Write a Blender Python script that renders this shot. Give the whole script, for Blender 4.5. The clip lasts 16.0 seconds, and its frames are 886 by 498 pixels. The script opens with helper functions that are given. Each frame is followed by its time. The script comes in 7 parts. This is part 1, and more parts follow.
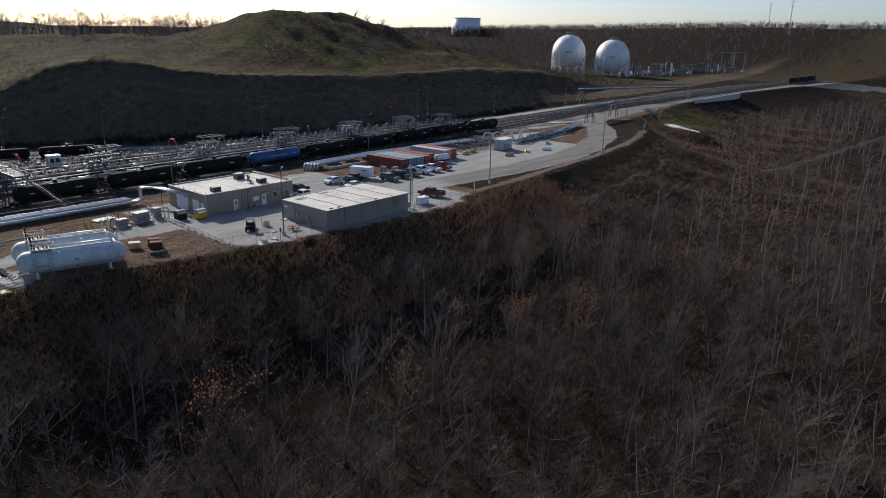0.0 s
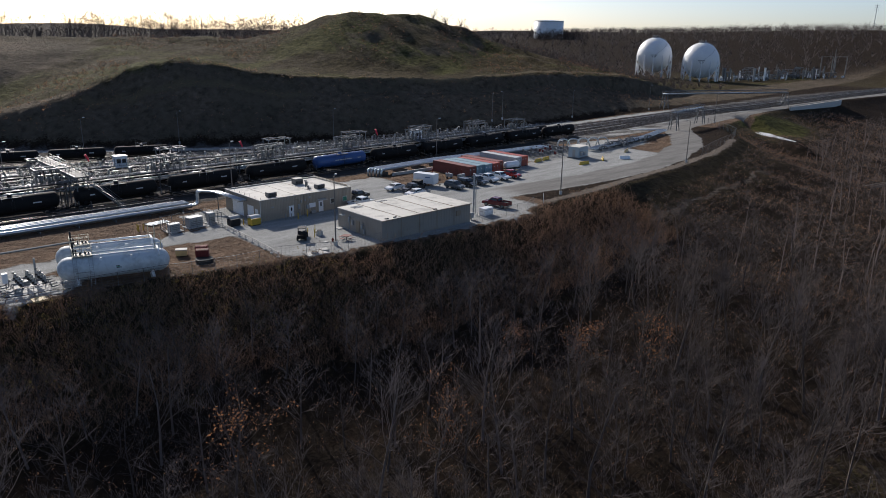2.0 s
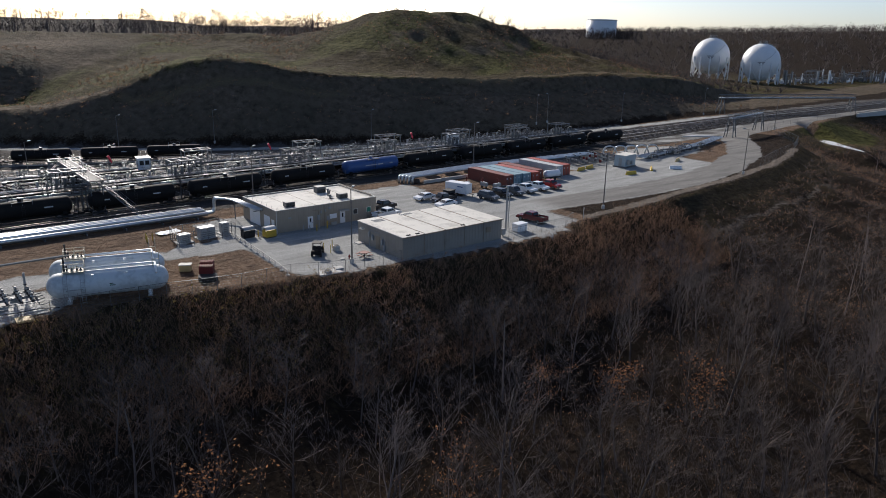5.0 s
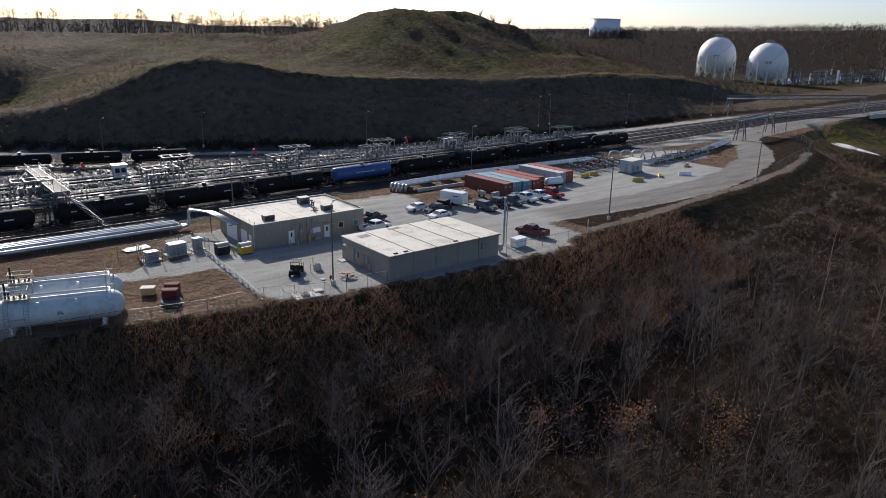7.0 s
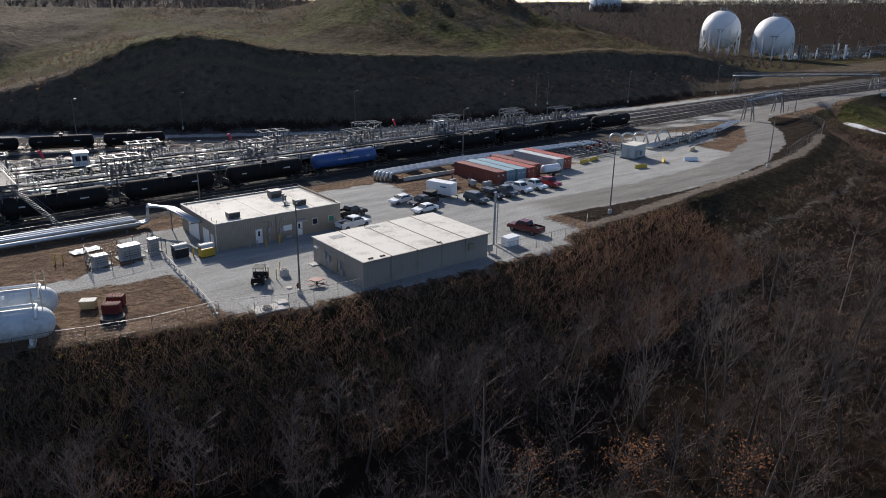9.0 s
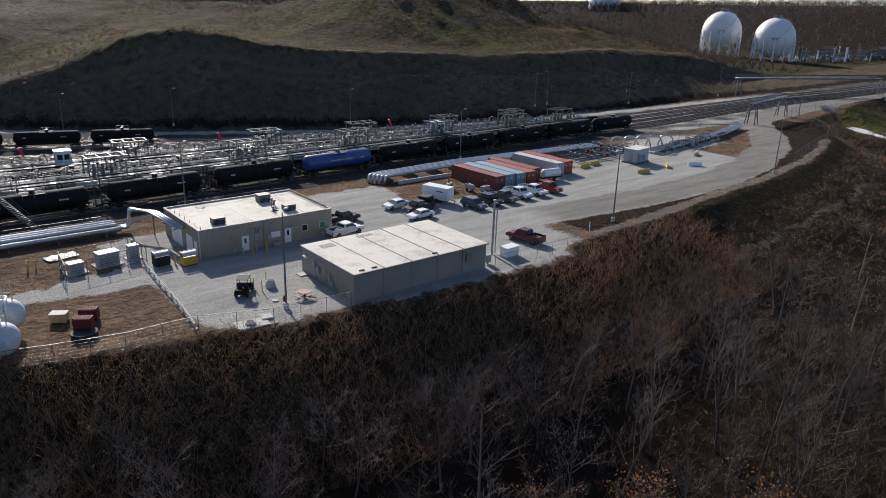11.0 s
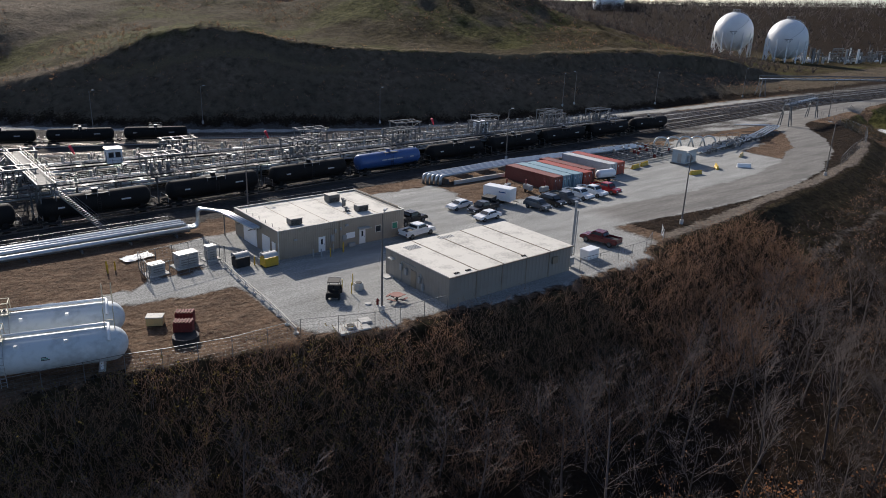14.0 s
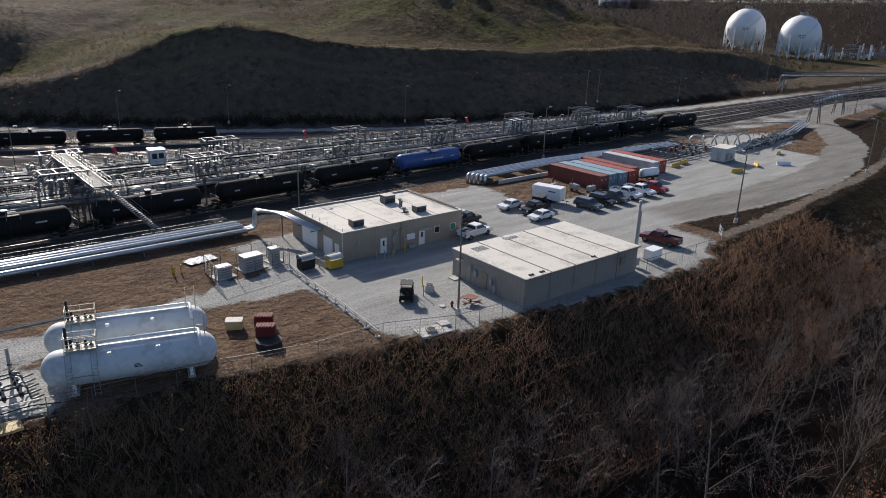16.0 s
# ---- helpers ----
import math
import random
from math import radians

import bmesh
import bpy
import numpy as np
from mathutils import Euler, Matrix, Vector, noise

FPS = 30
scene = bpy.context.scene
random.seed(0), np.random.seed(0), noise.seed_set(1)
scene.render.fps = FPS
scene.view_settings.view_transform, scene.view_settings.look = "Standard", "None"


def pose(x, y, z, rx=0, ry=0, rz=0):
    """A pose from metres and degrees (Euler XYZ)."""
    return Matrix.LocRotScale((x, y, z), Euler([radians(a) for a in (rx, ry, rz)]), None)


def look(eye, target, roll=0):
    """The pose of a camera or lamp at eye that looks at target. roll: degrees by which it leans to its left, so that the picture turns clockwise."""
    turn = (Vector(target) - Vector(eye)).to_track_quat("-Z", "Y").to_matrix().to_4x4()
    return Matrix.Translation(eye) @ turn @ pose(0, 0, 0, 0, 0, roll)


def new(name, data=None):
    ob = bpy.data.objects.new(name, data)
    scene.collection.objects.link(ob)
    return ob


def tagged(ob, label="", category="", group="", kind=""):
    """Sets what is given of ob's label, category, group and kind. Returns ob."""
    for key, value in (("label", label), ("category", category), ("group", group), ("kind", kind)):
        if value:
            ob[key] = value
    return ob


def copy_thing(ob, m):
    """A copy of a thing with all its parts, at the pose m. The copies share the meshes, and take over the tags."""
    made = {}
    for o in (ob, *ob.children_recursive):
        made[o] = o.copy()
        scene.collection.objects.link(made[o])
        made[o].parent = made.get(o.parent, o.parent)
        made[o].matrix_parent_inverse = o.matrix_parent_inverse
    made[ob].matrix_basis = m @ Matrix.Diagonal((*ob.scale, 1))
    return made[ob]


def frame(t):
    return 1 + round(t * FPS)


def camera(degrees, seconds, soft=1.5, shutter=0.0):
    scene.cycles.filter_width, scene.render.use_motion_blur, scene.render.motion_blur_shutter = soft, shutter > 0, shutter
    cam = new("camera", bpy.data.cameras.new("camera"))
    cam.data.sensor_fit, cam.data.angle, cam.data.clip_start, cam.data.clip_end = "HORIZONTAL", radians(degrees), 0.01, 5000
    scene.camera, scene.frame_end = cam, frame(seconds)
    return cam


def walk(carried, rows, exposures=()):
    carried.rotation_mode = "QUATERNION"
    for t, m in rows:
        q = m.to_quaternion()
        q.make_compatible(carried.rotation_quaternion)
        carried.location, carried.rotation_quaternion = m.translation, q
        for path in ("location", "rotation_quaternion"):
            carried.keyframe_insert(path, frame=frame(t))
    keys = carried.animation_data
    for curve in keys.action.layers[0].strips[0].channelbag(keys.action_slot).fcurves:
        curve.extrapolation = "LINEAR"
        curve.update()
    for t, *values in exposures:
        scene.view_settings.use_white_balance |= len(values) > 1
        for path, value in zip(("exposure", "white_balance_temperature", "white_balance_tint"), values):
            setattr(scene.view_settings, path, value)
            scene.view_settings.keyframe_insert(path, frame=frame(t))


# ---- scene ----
cam = camera(63.0, 16.0, soft=0.9)
PATH = [
    (0, (-77.42, -92.97, 32.905), (-75.97, -91.719, 32.327), 0.8),
    (0.5, (-75.251, -92.113, 32.694), (-73.831, -90.827, 32.119), 0.8),
    (1, (-72.902, -90.769, 32.493), (-71.521, -89.441, 31.918), 0.8),
    (1.5, (-70.872, -89.669, 32.34), (-69.53, -88.302, 31.767), 0.8),
    (2, (-69.047, -88.797, 32.291), (-67.743, -87.393, 31.719), 0.8),
    (2.5, (-67.061, -87.479, 32.142), (-65.773, -86.06, 31.57), 0.8),
    (3, (-65.829, -86.878, 32.389), (-64.555, -85.447, 31.815), 0.9),
    (3.5, (-64.424, -86.03, 32.612), (-63.171, -84.581, 32.037), 1.1),
    (4, (-62.866, -85.249, 32.659), (-61.637, -83.78, 32.083), 1.1),
    (6.5, (-54.239, -78.068, 32.591), (-53.04, -76.576, 32.011), 1.2),
    (7, (-52.125, -76.23, 32.452), (-50.925, -74.738, 31.872), 1.1),
    (7.5, (-49.98, -74.405, 32.564), (-48.781, -72.916, 31.977), 1.1),
    (8, (-47.778, -72.598, 32.522), (-46.581, -71.113, 31.921), 1.1),
    (8.5, (-45.558, -70.796, 32.517), (-44.366, -69.316, 31.895), 1.0),
    (9, (-43.333, -68.758, 32.621), (-42.144, -67.284, 31.978), 1.0),
    (11.5, (-40.077, -63.694, 32.616), (-38.877, -62.231, 31.968), 1.9),
    (12, (-41.069, -62.389, 32.398), (-39.866, -60.928, 31.752), 2.0),
    (12.5, (-42.514, -61.016, 32.301), (-41.307, -59.558, 31.653), 2.2),
    (13, (-44.197, -59.473, 32.233), (-42.988, -58.017, 31.583), 2.3),
    (13.5, (-46.027, -57.83, 32.177), (-44.818, -56.376, 31.525), 2.3),
    (14, (-47.823, -56.167, 32.06), (-46.614, -54.713, 31.408), 2.2),
    (14.5, (-49.583, -54.576, 32.06), (-48.375, -53.123, 31.406), 2.2),
    (15, (-51.128, -52.911, 31.94), (-49.92, -51.458, 31.285), 2.0),
    (15.5, (-52.36, -51.589, 32.007), (-51.154, -50.135, 31.348), 1.9),
    (16, (-53.504, -50.313, 31.874), (-52.298, -48.86, 31.217), 1.9),
]
walk(cam, [(t, look(eye, target, roll)) for t, eye, target, roll in PATH], [(0.0, 0.04, 6500, 12), (4.0, 0.12, 6550, 12), (8.0, 0.22, 6600, 12), (16.0, 0.27, 6720, 12)])

# ---- world, sun ----
SUN_AZ, SUN_EL = 12.0, 27.0   # degrees: clockwise from +y, and above the horizon
world = bpy.data.worlds.new("world")
scene.world = world
world.use_nodes = True
wn = world.node_tree.nodes
sky = wn.new("ShaderNodeTexSky")
sky.sky_type, sky.sun_disc = "NISHITA", False
sky.sun_elevation, sky.sun_rotation = radians(SUN_EL), radians(SUN_AZ)
sky.air_density, sky.dust_density, sky.ozone_density = 0.6, 0.9, 2.2
wn["Background"].inputs["Strength"].default_value = 0.118
world.node_tree.links.new(sky.outputs[0], wn["Background"].inputs["Color"])
sun = new("sun", bpy.data.lights.new("sun", "SUN"))
sun.data.energy, sun.data.angle, sun.data.color = 4.8, radians(0.6), (1.0, 0.95, 0.88)
sun_dir = Vector((math.sin(radians(SUN_AZ)) * math.cos(radians(SUN_EL)), math.cos(radians(SUN_AZ)) * math.cos(radians(SUN_EL)), math.sin(radians(SUN_EL))))
sun.matrix_world = look(sun_dir * 100, (0, 0, 0))


# ---- materials ----
def mat(name, col, col2=None, scale=1.0, fine=12.0, rough=0.7, metal=0.0, bump=0.0, vary=0.0, ratio=0.5, rough2=None, gloss=0.5):
    """A surface of two colours mixed by broad and fine noise, with relief; vary: random change of value per object."""
    m = bpy.data.materials.new(name)
    m.use_nodes = True
    n, l = m.node_tree.nodes, m.node_tree.links
    b = n["Principled BSDF"]
    b.inputs["Metallic"].default_value = metal
    b.inputs["Roughness"].default_value = rough
    b.inputs["Specular IOR Level"].default_value = gloss
    col2 = col2 or tuple(c * 0.75 for c in col)
    tc = n.new("ShaderNodeTexCoord")
    broad, grain = n.new("ShaderNodeTexNoise"), n.new("ShaderNodeTexNoise")
    broad.inputs["Scale"].default_value, broad.inputs["Detail"].default_value = scale, 5
    grain.inputs["Scale"].default_value, grain.inputs["Detail"].default_value = fine, 4
    for t in (broad, grain):
        l.new(tc.outputs["Object"], t.inputs["Vector"])
    add = n.new("ShaderNodeMath")
    add.operation = "MULTIPLY_ADD"
    l.new(grain.outputs["Fac"], add.inputs[0])
    add.inputs[1].default_value = 0.6
    l.new(broad.outputs["Fac"], add.inputs[2])
    ramp = n.new("ShaderNodeMapRange")
    ramp.inputs["From Min"].default_value, ramp.inputs["From Max"].default_value = 0.3 + ratio, 0.8 + ratio * 0.6
    l.new(add.outputs[0], ramp.inputs["Value"])
    mix = n.new("ShaderNodeMix")
    mix.data_type = "RGBA"
    mix.inputs["A"].default_value, mix.inputs["B"].default_value = (*col, 1), (*col2, 1)
    l.new(ramp.outputs[0], mix.inputs["Factor"])
    last = mix.outputs["Result"]
    if vary:
        info, hsv, mr = n.new("ShaderNodeObjectInfo"), n.new("ShaderNodeHueSaturation"), n.new("ShaderNodeMapRange")
        mr.inputs["To Min"].default_value, mr.inputs["To Max"].default_value = 1 - vary, 1 + vary
        l.new(info.outputs["Random"], mr.inputs["Value"])
        l.new(mr.outputs[0], hsv.inputs["Value"])
        l.new(last, hsv.inputs["Color"])
        last = hsv.outputs["Color"]
    l.new(last, b.inputs["Base Color"])
    if rough2 is not None:
        rr = n.new("ShaderNodeMapRange")
        rr.inputs["To Min"].default_value, rr.inputs["To Max"].default_value = rough, rough2
        l.new(ramp.outputs[0], rr.inputs["Value"])
        l.new(rr.outputs[0], b.inputs["Roughness"])
    if bump:
        bp = n.new("ShaderNodeBump")
        bp.inputs["Strength"].default_value, bp.inputs["Distance"].default_value = bump, 0.05
        l.new(add.outputs[0], bp.inputs["Height"])
        l.new(bp.outputs[0], b.inputs["Normal"])
    return m


M_TAN = mat("tan_siding", (0.315, 0.268, 0.212), (0.26, 0.22, 0.172), 0.6, 9, 0.55, bump=0.1)
M_SHED = mat("grey_tan_siding", (0.27, 0.245, 0.212), (0.215, 0.195, 0.168), 0.4, 9, 0.6, bump=0.1)
M_TANDARK = mat("tan_trim", (0.25, 0.20, 0.145), None, 0.8, 8, 0.55)
M_ROOF = mat("pale_roof_membrane", (0.60, 0.575, 0.515), (0.36, 0.345, 0.31), 0.45, 4, 0.8, bump=0.15, ratio=0.48)
M_ROOFSEAM = mat("roof_seam", (0.50, 0.47, 0.42), None, 1, 8, 0.7)
M_WHITE = mat("white_paint", (0.78, 0.79, 0.80), (0.66, 0.66, 0.64), 0.4, 6, 0.38, bump=0.03)
M_CHALK = mat("chalky_white_tank_paint", (0.60, 0.64, 0.65), (0.38, 0.41, 0.415), 0.35, 2.2, 0.62, ratio=0.42)
M_SPHERE = mat("sphere_white_paint", (0.82, 0.82, 0.81), (0.7, 0.7, 0.69), 0.08, 1.5, 0.4)
M_STEEL = mat("galvanised_steel", (0.16, 0.166, 0.17), (0.085, 0.088, 0.09), 1.5, 14, 0.5, 0.5, rough2=0.75)
M_GRATE = mat("steel_grating", (0.075, 0.078, 0.08), (0.13, 0.13, 0.13), 1.5, 14, 0.75, 0.3, gloss=0.25)
M_CLAD = mat("pipe_cladding", (0.50, 0.53, 0.55), (0.36, 0.385, 0.40), 0.8, 10, 0.34, 0.8, rough2=0.5)
M_BLACK = mat("black_tank_paint", (0.010, 0.0095, 0.0095), (0.024, 0.021, 0.019), 0.5, 7, 0.78, rough2=0.9, gloss=0.22)
M_DARK = mat("dark_rubber", (0.018, 0.018, 0.018), (0.03, 0.028, 0.026), 2, 15, 0.8)
M_BLUE = mat("blue_tank_paint", (0.03, 0.085, 0.25), (0.045, 0.09, 0.2), 0.6, 7, 0.4, rough2=0.6)
M_RED = mat("red_paint", (0.15, 0.018, 0.015), (0.11, 0.022, 0.018), 0.8, 8, 0.75, rough2=0.85)
M_RUST = mat("rust_red_container", (0.19, 0.05, 0.035), (0.13, 0.05, 0.035), 0.6, 8, 0.6, bump=0.1)
M_TEAL = mat("blue_grey_container", (0.20, 0.31, 0.36), (0.15, 0.24, 0.28), 0.6, 8, 0.55, bump=0.1)
M_LETTER = mat("faded_white_lettering", (0.45, 0.45, 0.45), None, 2, 9, 0.6)
M_GREYC = mat("grey_container", (0.47, 0.48, 0.48), (0.36, 0.36, 0.35), 0.6, 8, 0.55, bump=0.1)
M_ORANGE = mat("bright_red_container", (0.34, 0.06, 0.035), (0.26, 0.06, 0.04), 0.6, 8, 0.55, bump=0.1)
M_YELLOW = mat("yellow_paint", (0.55, 0.36, 0.04), (0.45, 0.30, 0.05), 1, 9, 0.5)
M_CREAM = mat("cream_wood", (0.58, 0.43, 0.20), (0.46, 0.34, 0.17), 1, 9, 0.7)
M_PALE = mat("faded_cream_paint", (0.52, 0.47, 0.34), (0.40, 0.36, 0.27), 1, 9, 0.65)
M_CONC = mat("concrete", (0.46, 0.45, 0.42), (0.34, 0.33, 0.31), 0.8, 9, 0.85, bump=0.15)
M_GREY = mat("grey_paint", (0.30, 0.31, 0.31), (0.23, 0.24, 0.24), 1, 9, 0.5)
M_UNIT = mat("dull_grey_casing", (0.12, 0.12, 0.115), (0.08, 0.08, 0.076), 1, 9, 0.6)
M_POLE = mat("weathered_pole", (0.16, 0.145, 0.13), (0.11, 0.10, 0.09), 2, 12, 0.7)
M_RAIL = mat("rail_steel", (0.22, 0.19, 0.17), (0.13, 0.10, 0.085), 1, 10, 0.4, 0.6)
M_BALLAST = mat("ballast", (0.30, 0.285, 0.265), (0.19, 0.18, 0.165), 0.25, 5, 0.95, bump=0.5, gloss=0.1)
# darker ballast for the front, second, third and valley tracks
M_BALLASTD = mat("dark_ballast", (0.075, 0.068, 0.062), (0.045, 0.041, 0.038), 0.25, 5, 0.95, bump=0.5, gloss=0.1)
M_TIE = mat("timber_tie", (0.075, 0.06, 0.05), (0.05, 0.042, 0.036), 2, 12, 0.9, vary=0.2, gloss=0.1)
M_GLASS = mat("dark_glass", (0.03, 0.035, 0.04), (0.02, 0.024, 0.028), 1, 4, 0.06)
M_GREEN = mat("green_board", (0.02, 0.22, 0.14), None, 1, 4, 0.5)
M_PINK = mat("red_windsock_cloth", (0.75, 0.05, 0.08), (0.6, 0.04, 0.06), 2, 9, 0.7)
M_PAVE = mat("gravel", (0.40, 0.395, 0.385), (0.27, 0.265, 0.255), 0.12, 3.0, 0.95, bump=0.4)
M_WATER = mat("pale_pond_ice", (0.72, 0.72, 0.70), (0.55, 0.55, 0.53), 0.2, 2, 0.35)
M_BARK = mat("bare_bark", (0.12, 0.10, 0.09), (0.06, 0.05, 0.044), 0.7, 5, 0.9, vary=0.35, gloss=0.08)
M_TWIG = mat("twigs", (0.132, 0.11, 0.102), (0.055, 0.046, 0.043), 0.3, 3, 0.9, vary=0.35, gloss=0.05)
M_LEAF = mat("dry_leaves", (0.32, 0.185, 0.105), (0.15, 0.088, 0.055), 0.12, 2.5, 0.8, gloss=0.05)
M_LEAFO = mat("rust_leaves", (0.30, 0.145, 0.07), (0.17, 0.085, 0.045), 0.4, 3, 0.8, gloss=0.05)
M_LEAFY = mat("yellow_leaves", (0.20, 0.15, 0.05), (0.11, 0.085, 0.03), 0.4, 3, 0.8, gloss=0.05)

M_SHOOT = mat("brown_brush_shoots", (0.27, 0.17, 0.115), (0.13, 0.085, 0.06), 0.25, 3, 0.9, gloss=0.05)
M_THICKET = mat("far_twig_mass", (0.055, 0.047, 0.044), (0.03, 0.026, 0.025), 0.05, 0.6, 0.95, gloss=0)
M_BLUEGREY = mat("blue_grey_paint", (0.33, 0.40, 0.44), (0.27, 0.33, 0.36), 1, 9, 0.5)


def let_light_through(m, share):
    """Thin dry leaves pass part of the light that falls on them."""
    n, l = m.node_tree.nodes, m.node_tree.links
    b = n["Principled BSDF"]
    tr, mx = n.new("ShaderNodeBsdfTranslucent"), n.new("ShaderNodeMixShader")
    l.new(b.inputs["Base Color"].links[0].from_socket, tr.inputs["Color"])
    mx.inputs[0].default_value = share
    l.new(b.outputs[0], mx.inputs[1])
    l.new(tr.outputs[0], mx.inputs[2])
    l.new(mx.outputs[0], n["Material Output"].inputs["Surface"])


for leaf_material in (M_LEAF, M_LEAFO, M_LEAFY):
    let_light_through(leaf_material, 0.5)


# ---- mesh helpers ----
def finish(name, bm, material, smooth=False):
    me = bpy.data.meshes.new(name)
    bmesh.ops.recalc_face_normals(bm, faces=bm.faces[:])
    bm.to_mesh(me)
    bm.free()
    for m in (material if isinstance(material, (list, tuple)) else [material]):
        me.materials.append(m)
    if smooth:
        me.polygons.foreach_set("use_smooth", [True] * len(me.polygons))
    return me


def part(name, bm, material, parent=None, label="", smooth=False):
    """One mesh object from a bmesh (or a finished mesh), under a thing or a part."""
    me = bm if isinstance(bm, bpy.types.Mesh) else finish(name, bm, material, smooth)
    ob = new(name, me)
    if parent is not None:
        ob.parent = parent
    if label:
        ob["label"] = label
    return ob


def thing(name, label, category, m=None, group="", kind=""):
    ob = new(name)
    ob.empty_display_size = 0.2
    if m is not None:
        ob.matrix_world = m
    return tagged(ob, label, category, group, kind)


def box(bm, x0, x1, y0, y1, z0, z1, bevel=0.0):
    v = [bm.verts.new((x, y, z)) for x in (x0, x1) for y in (y0, y1) for z in (z0, z1)]
    f = [bm.faces.new([v[i] for i in q]) for q in ((0, 1, 3, 2), (4, 6, 7, 5), (0, 4, 5, 1), (2, 3, 7, 6), (0, 2, 6, 4), (1, 5, 7, 3))]
    if bevel:
        bmesh.ops.bevel(bm, geom=list({e for q in f for e in q.edges}), offset=bevel, segments=2, affect="EDGES")
    return bm


def cube(*a, bevel=0.0):
    return box(bmesh.new(), *a, bevel=bevel)


def tube(bm, pts, r, sides=8, caps=True):
    """A pipe through points; r is a number or one per point."""
    pts = [Vector(p) for p in pts]
    rr = [r] * len(pts) if isinstance(r, (int, float)) else r
    rings = []
    side = None
    for i, p in enumerate(pts):
        d = (pts[min(i + 1, len(pts) - 1)] - pts[max(i - 1, 0)]).normalized()
        if side is None:
            side = d.orthogonal().normalized()
        side = (side - d * side.dot(d)).normalized()
        up = d.cross(side)
        rings.append([bm.verts.new(p + (side * math.cos(2 * math.pi * k / sides) + up * math.sin(2 * math.pi * k / sides)) * rr[i]) for k in range(sides)])
    for a, b in zip(rings, rings[1:]):
        for k in range(sides):
            bm.faces.new((a[k], a[(k + 1) % sides], b[(k + 1) % sides], b[k]))
    if caps:
        bm.faces.new(rings[0][::-1])
        bm.faces.new(rings[-1])
    return bm


def pipe(pts, r, sides=8):
    return tube(bmesh.new(), pts, r, sides)


def bent(pts, rad, n=5):
    """Points of a line with its inner corners rounded."""
    pts = [Vector(p) for p in pts]
    out = [pts[0]]
    for a, p, b in zip(pts, pts[1:], pts[2:]):
        u, v = (a - p).normalized(), (b - p).normalized()
        k = min(rad, (a - p).length * 0.45, (b - p).length * 0.45)
        s, e = p + u * k, p + v * k
        for i in range(n + 1):
            t = i / n
            out.append(s * (1 - t) ** 2 + p * 2 * t * (1 - t) + e * t * t)
    return out + [pts[-1]]


def capsule(bm, length, r, dome, sides=24, m=None):
    """A vessel along x, centred, with bulged ends of depth dome."""
    n = 6
    prof = [(-length / 2 + dome - dome * math.cos(math.pi / 2 * i / n), r * math.sin(math.pi / 2 * i / n)) for i in range(n + 1)]
    prof += [(-x, q) for x, q in reversed(prof)]
    rings = []
    for x, q in prof:
        if q < 1e-6:
            rings.append([bm.verts.new((x, 0, 0))])
        else:
            rings.append([bm.verts.new((x, q * math.cos(2 * math.pi * k / sides), q * math.sin(2 * math.pi * k / sides))) for k in range(sides)])
    made = [v for q in rings for v in q]
    for a, b in zip(rings, rings[1:]):
        for k in range(sides):
            k2 = (k + 1) % sides
            if len(a) == 1:
                bm.faces.new((a[0], b[k2], b[k]))
            elif len(b) == 1:
                bm.faces.new((a[k], a[k2], b[0]))
            else:
                bm.faces.new((a[k], a[k2], b[k2], b[k]))
    if m is not None:
        bmesh.ops.transform(bm, matrix=m, verts=made)
    return bm


# ---- the lie of the land ----
FOOT = ((-400, 420), (-200, 300), (-60, 215), (-10, 186), (25, 163), (82, 136), (150, 112), (185, 101), (240, 92), (340, 95), (500, 110), (900, 160))
EDGE = ((-300, 20), (-80, 8), (-49, 6), (-32, 4.5), (-19, 1.5), (-4, -2.5), (15, -4), (33, -3.5), (40, -0.5), (46, 0.5), (54, 0.3), (70, 1.5), (91, 4.0), (110, 6.0), (133, 10.5), (158, 18.5), (170, 22.5), (185, 36), (200, 44), (260, 53), (345, 60), (454, 52), (700, 30), (1200, 0))
CREST = ((-120, 3), (-20, 3), (-6, 4), (3, 6.6), (20, 11.6), (33, 18), (47, 21.4), (59, 20.3), (73, 17), (92, 15.2), (123, 14.4), (156, 13.5), (199, 14.6), (228, 10), (264, 3.6), (300, 1), (900, 0))
BACK = ((30, 12), (110, 19.5), (160, 24.5), (182, 27.5), (230, 26), (420, 25), (900, 27))
RIDGES = (                                     # crest lines of the mound: points (x, y, z), then the fall of the flanks
    (((149, 263, 34), (161, 250, 40), (168, 239, 41.7), (182, 229, 41.6), (200, 221, 40.6)), 0.45),
    (((168, 239, 41), (162, 231, 35), (145, 225, 27), (128, 218, 21.5), (107, 213, 16.5)), 0.42),
    (((192, 223, 41), (189, 214, 34.5), (189, 198, 27.5), (192, 181, 20.5), (200, 166, 16.5)), 0.39),
    (((200, 221, 40.6), (216, 207, 34.8), (223, 193, 29), (229, 179, 22), (235, 158, 13)), 0.6),
    (((128, 207, 18), (145, 207, 25), (162, 194, 22.5), (175, 178, 17)), 0.36),
    (((149, 263, 34), (137, 276, 29), (118, 297, 26)), 0.4),
    (((226, 190, 26), (290, 222, 19), (345, 222, 12), (395, 210, 5)), 0.2),
)


def table(rows, v):
    a = np.array(rows, float)
    return np.interp(v, a[:, 0], a[:, 1])


def smooth(a, b, v):
    t = np.clip((v - a) / (b - a), 0, 1)
    return t * t * (3 - 2 * t)


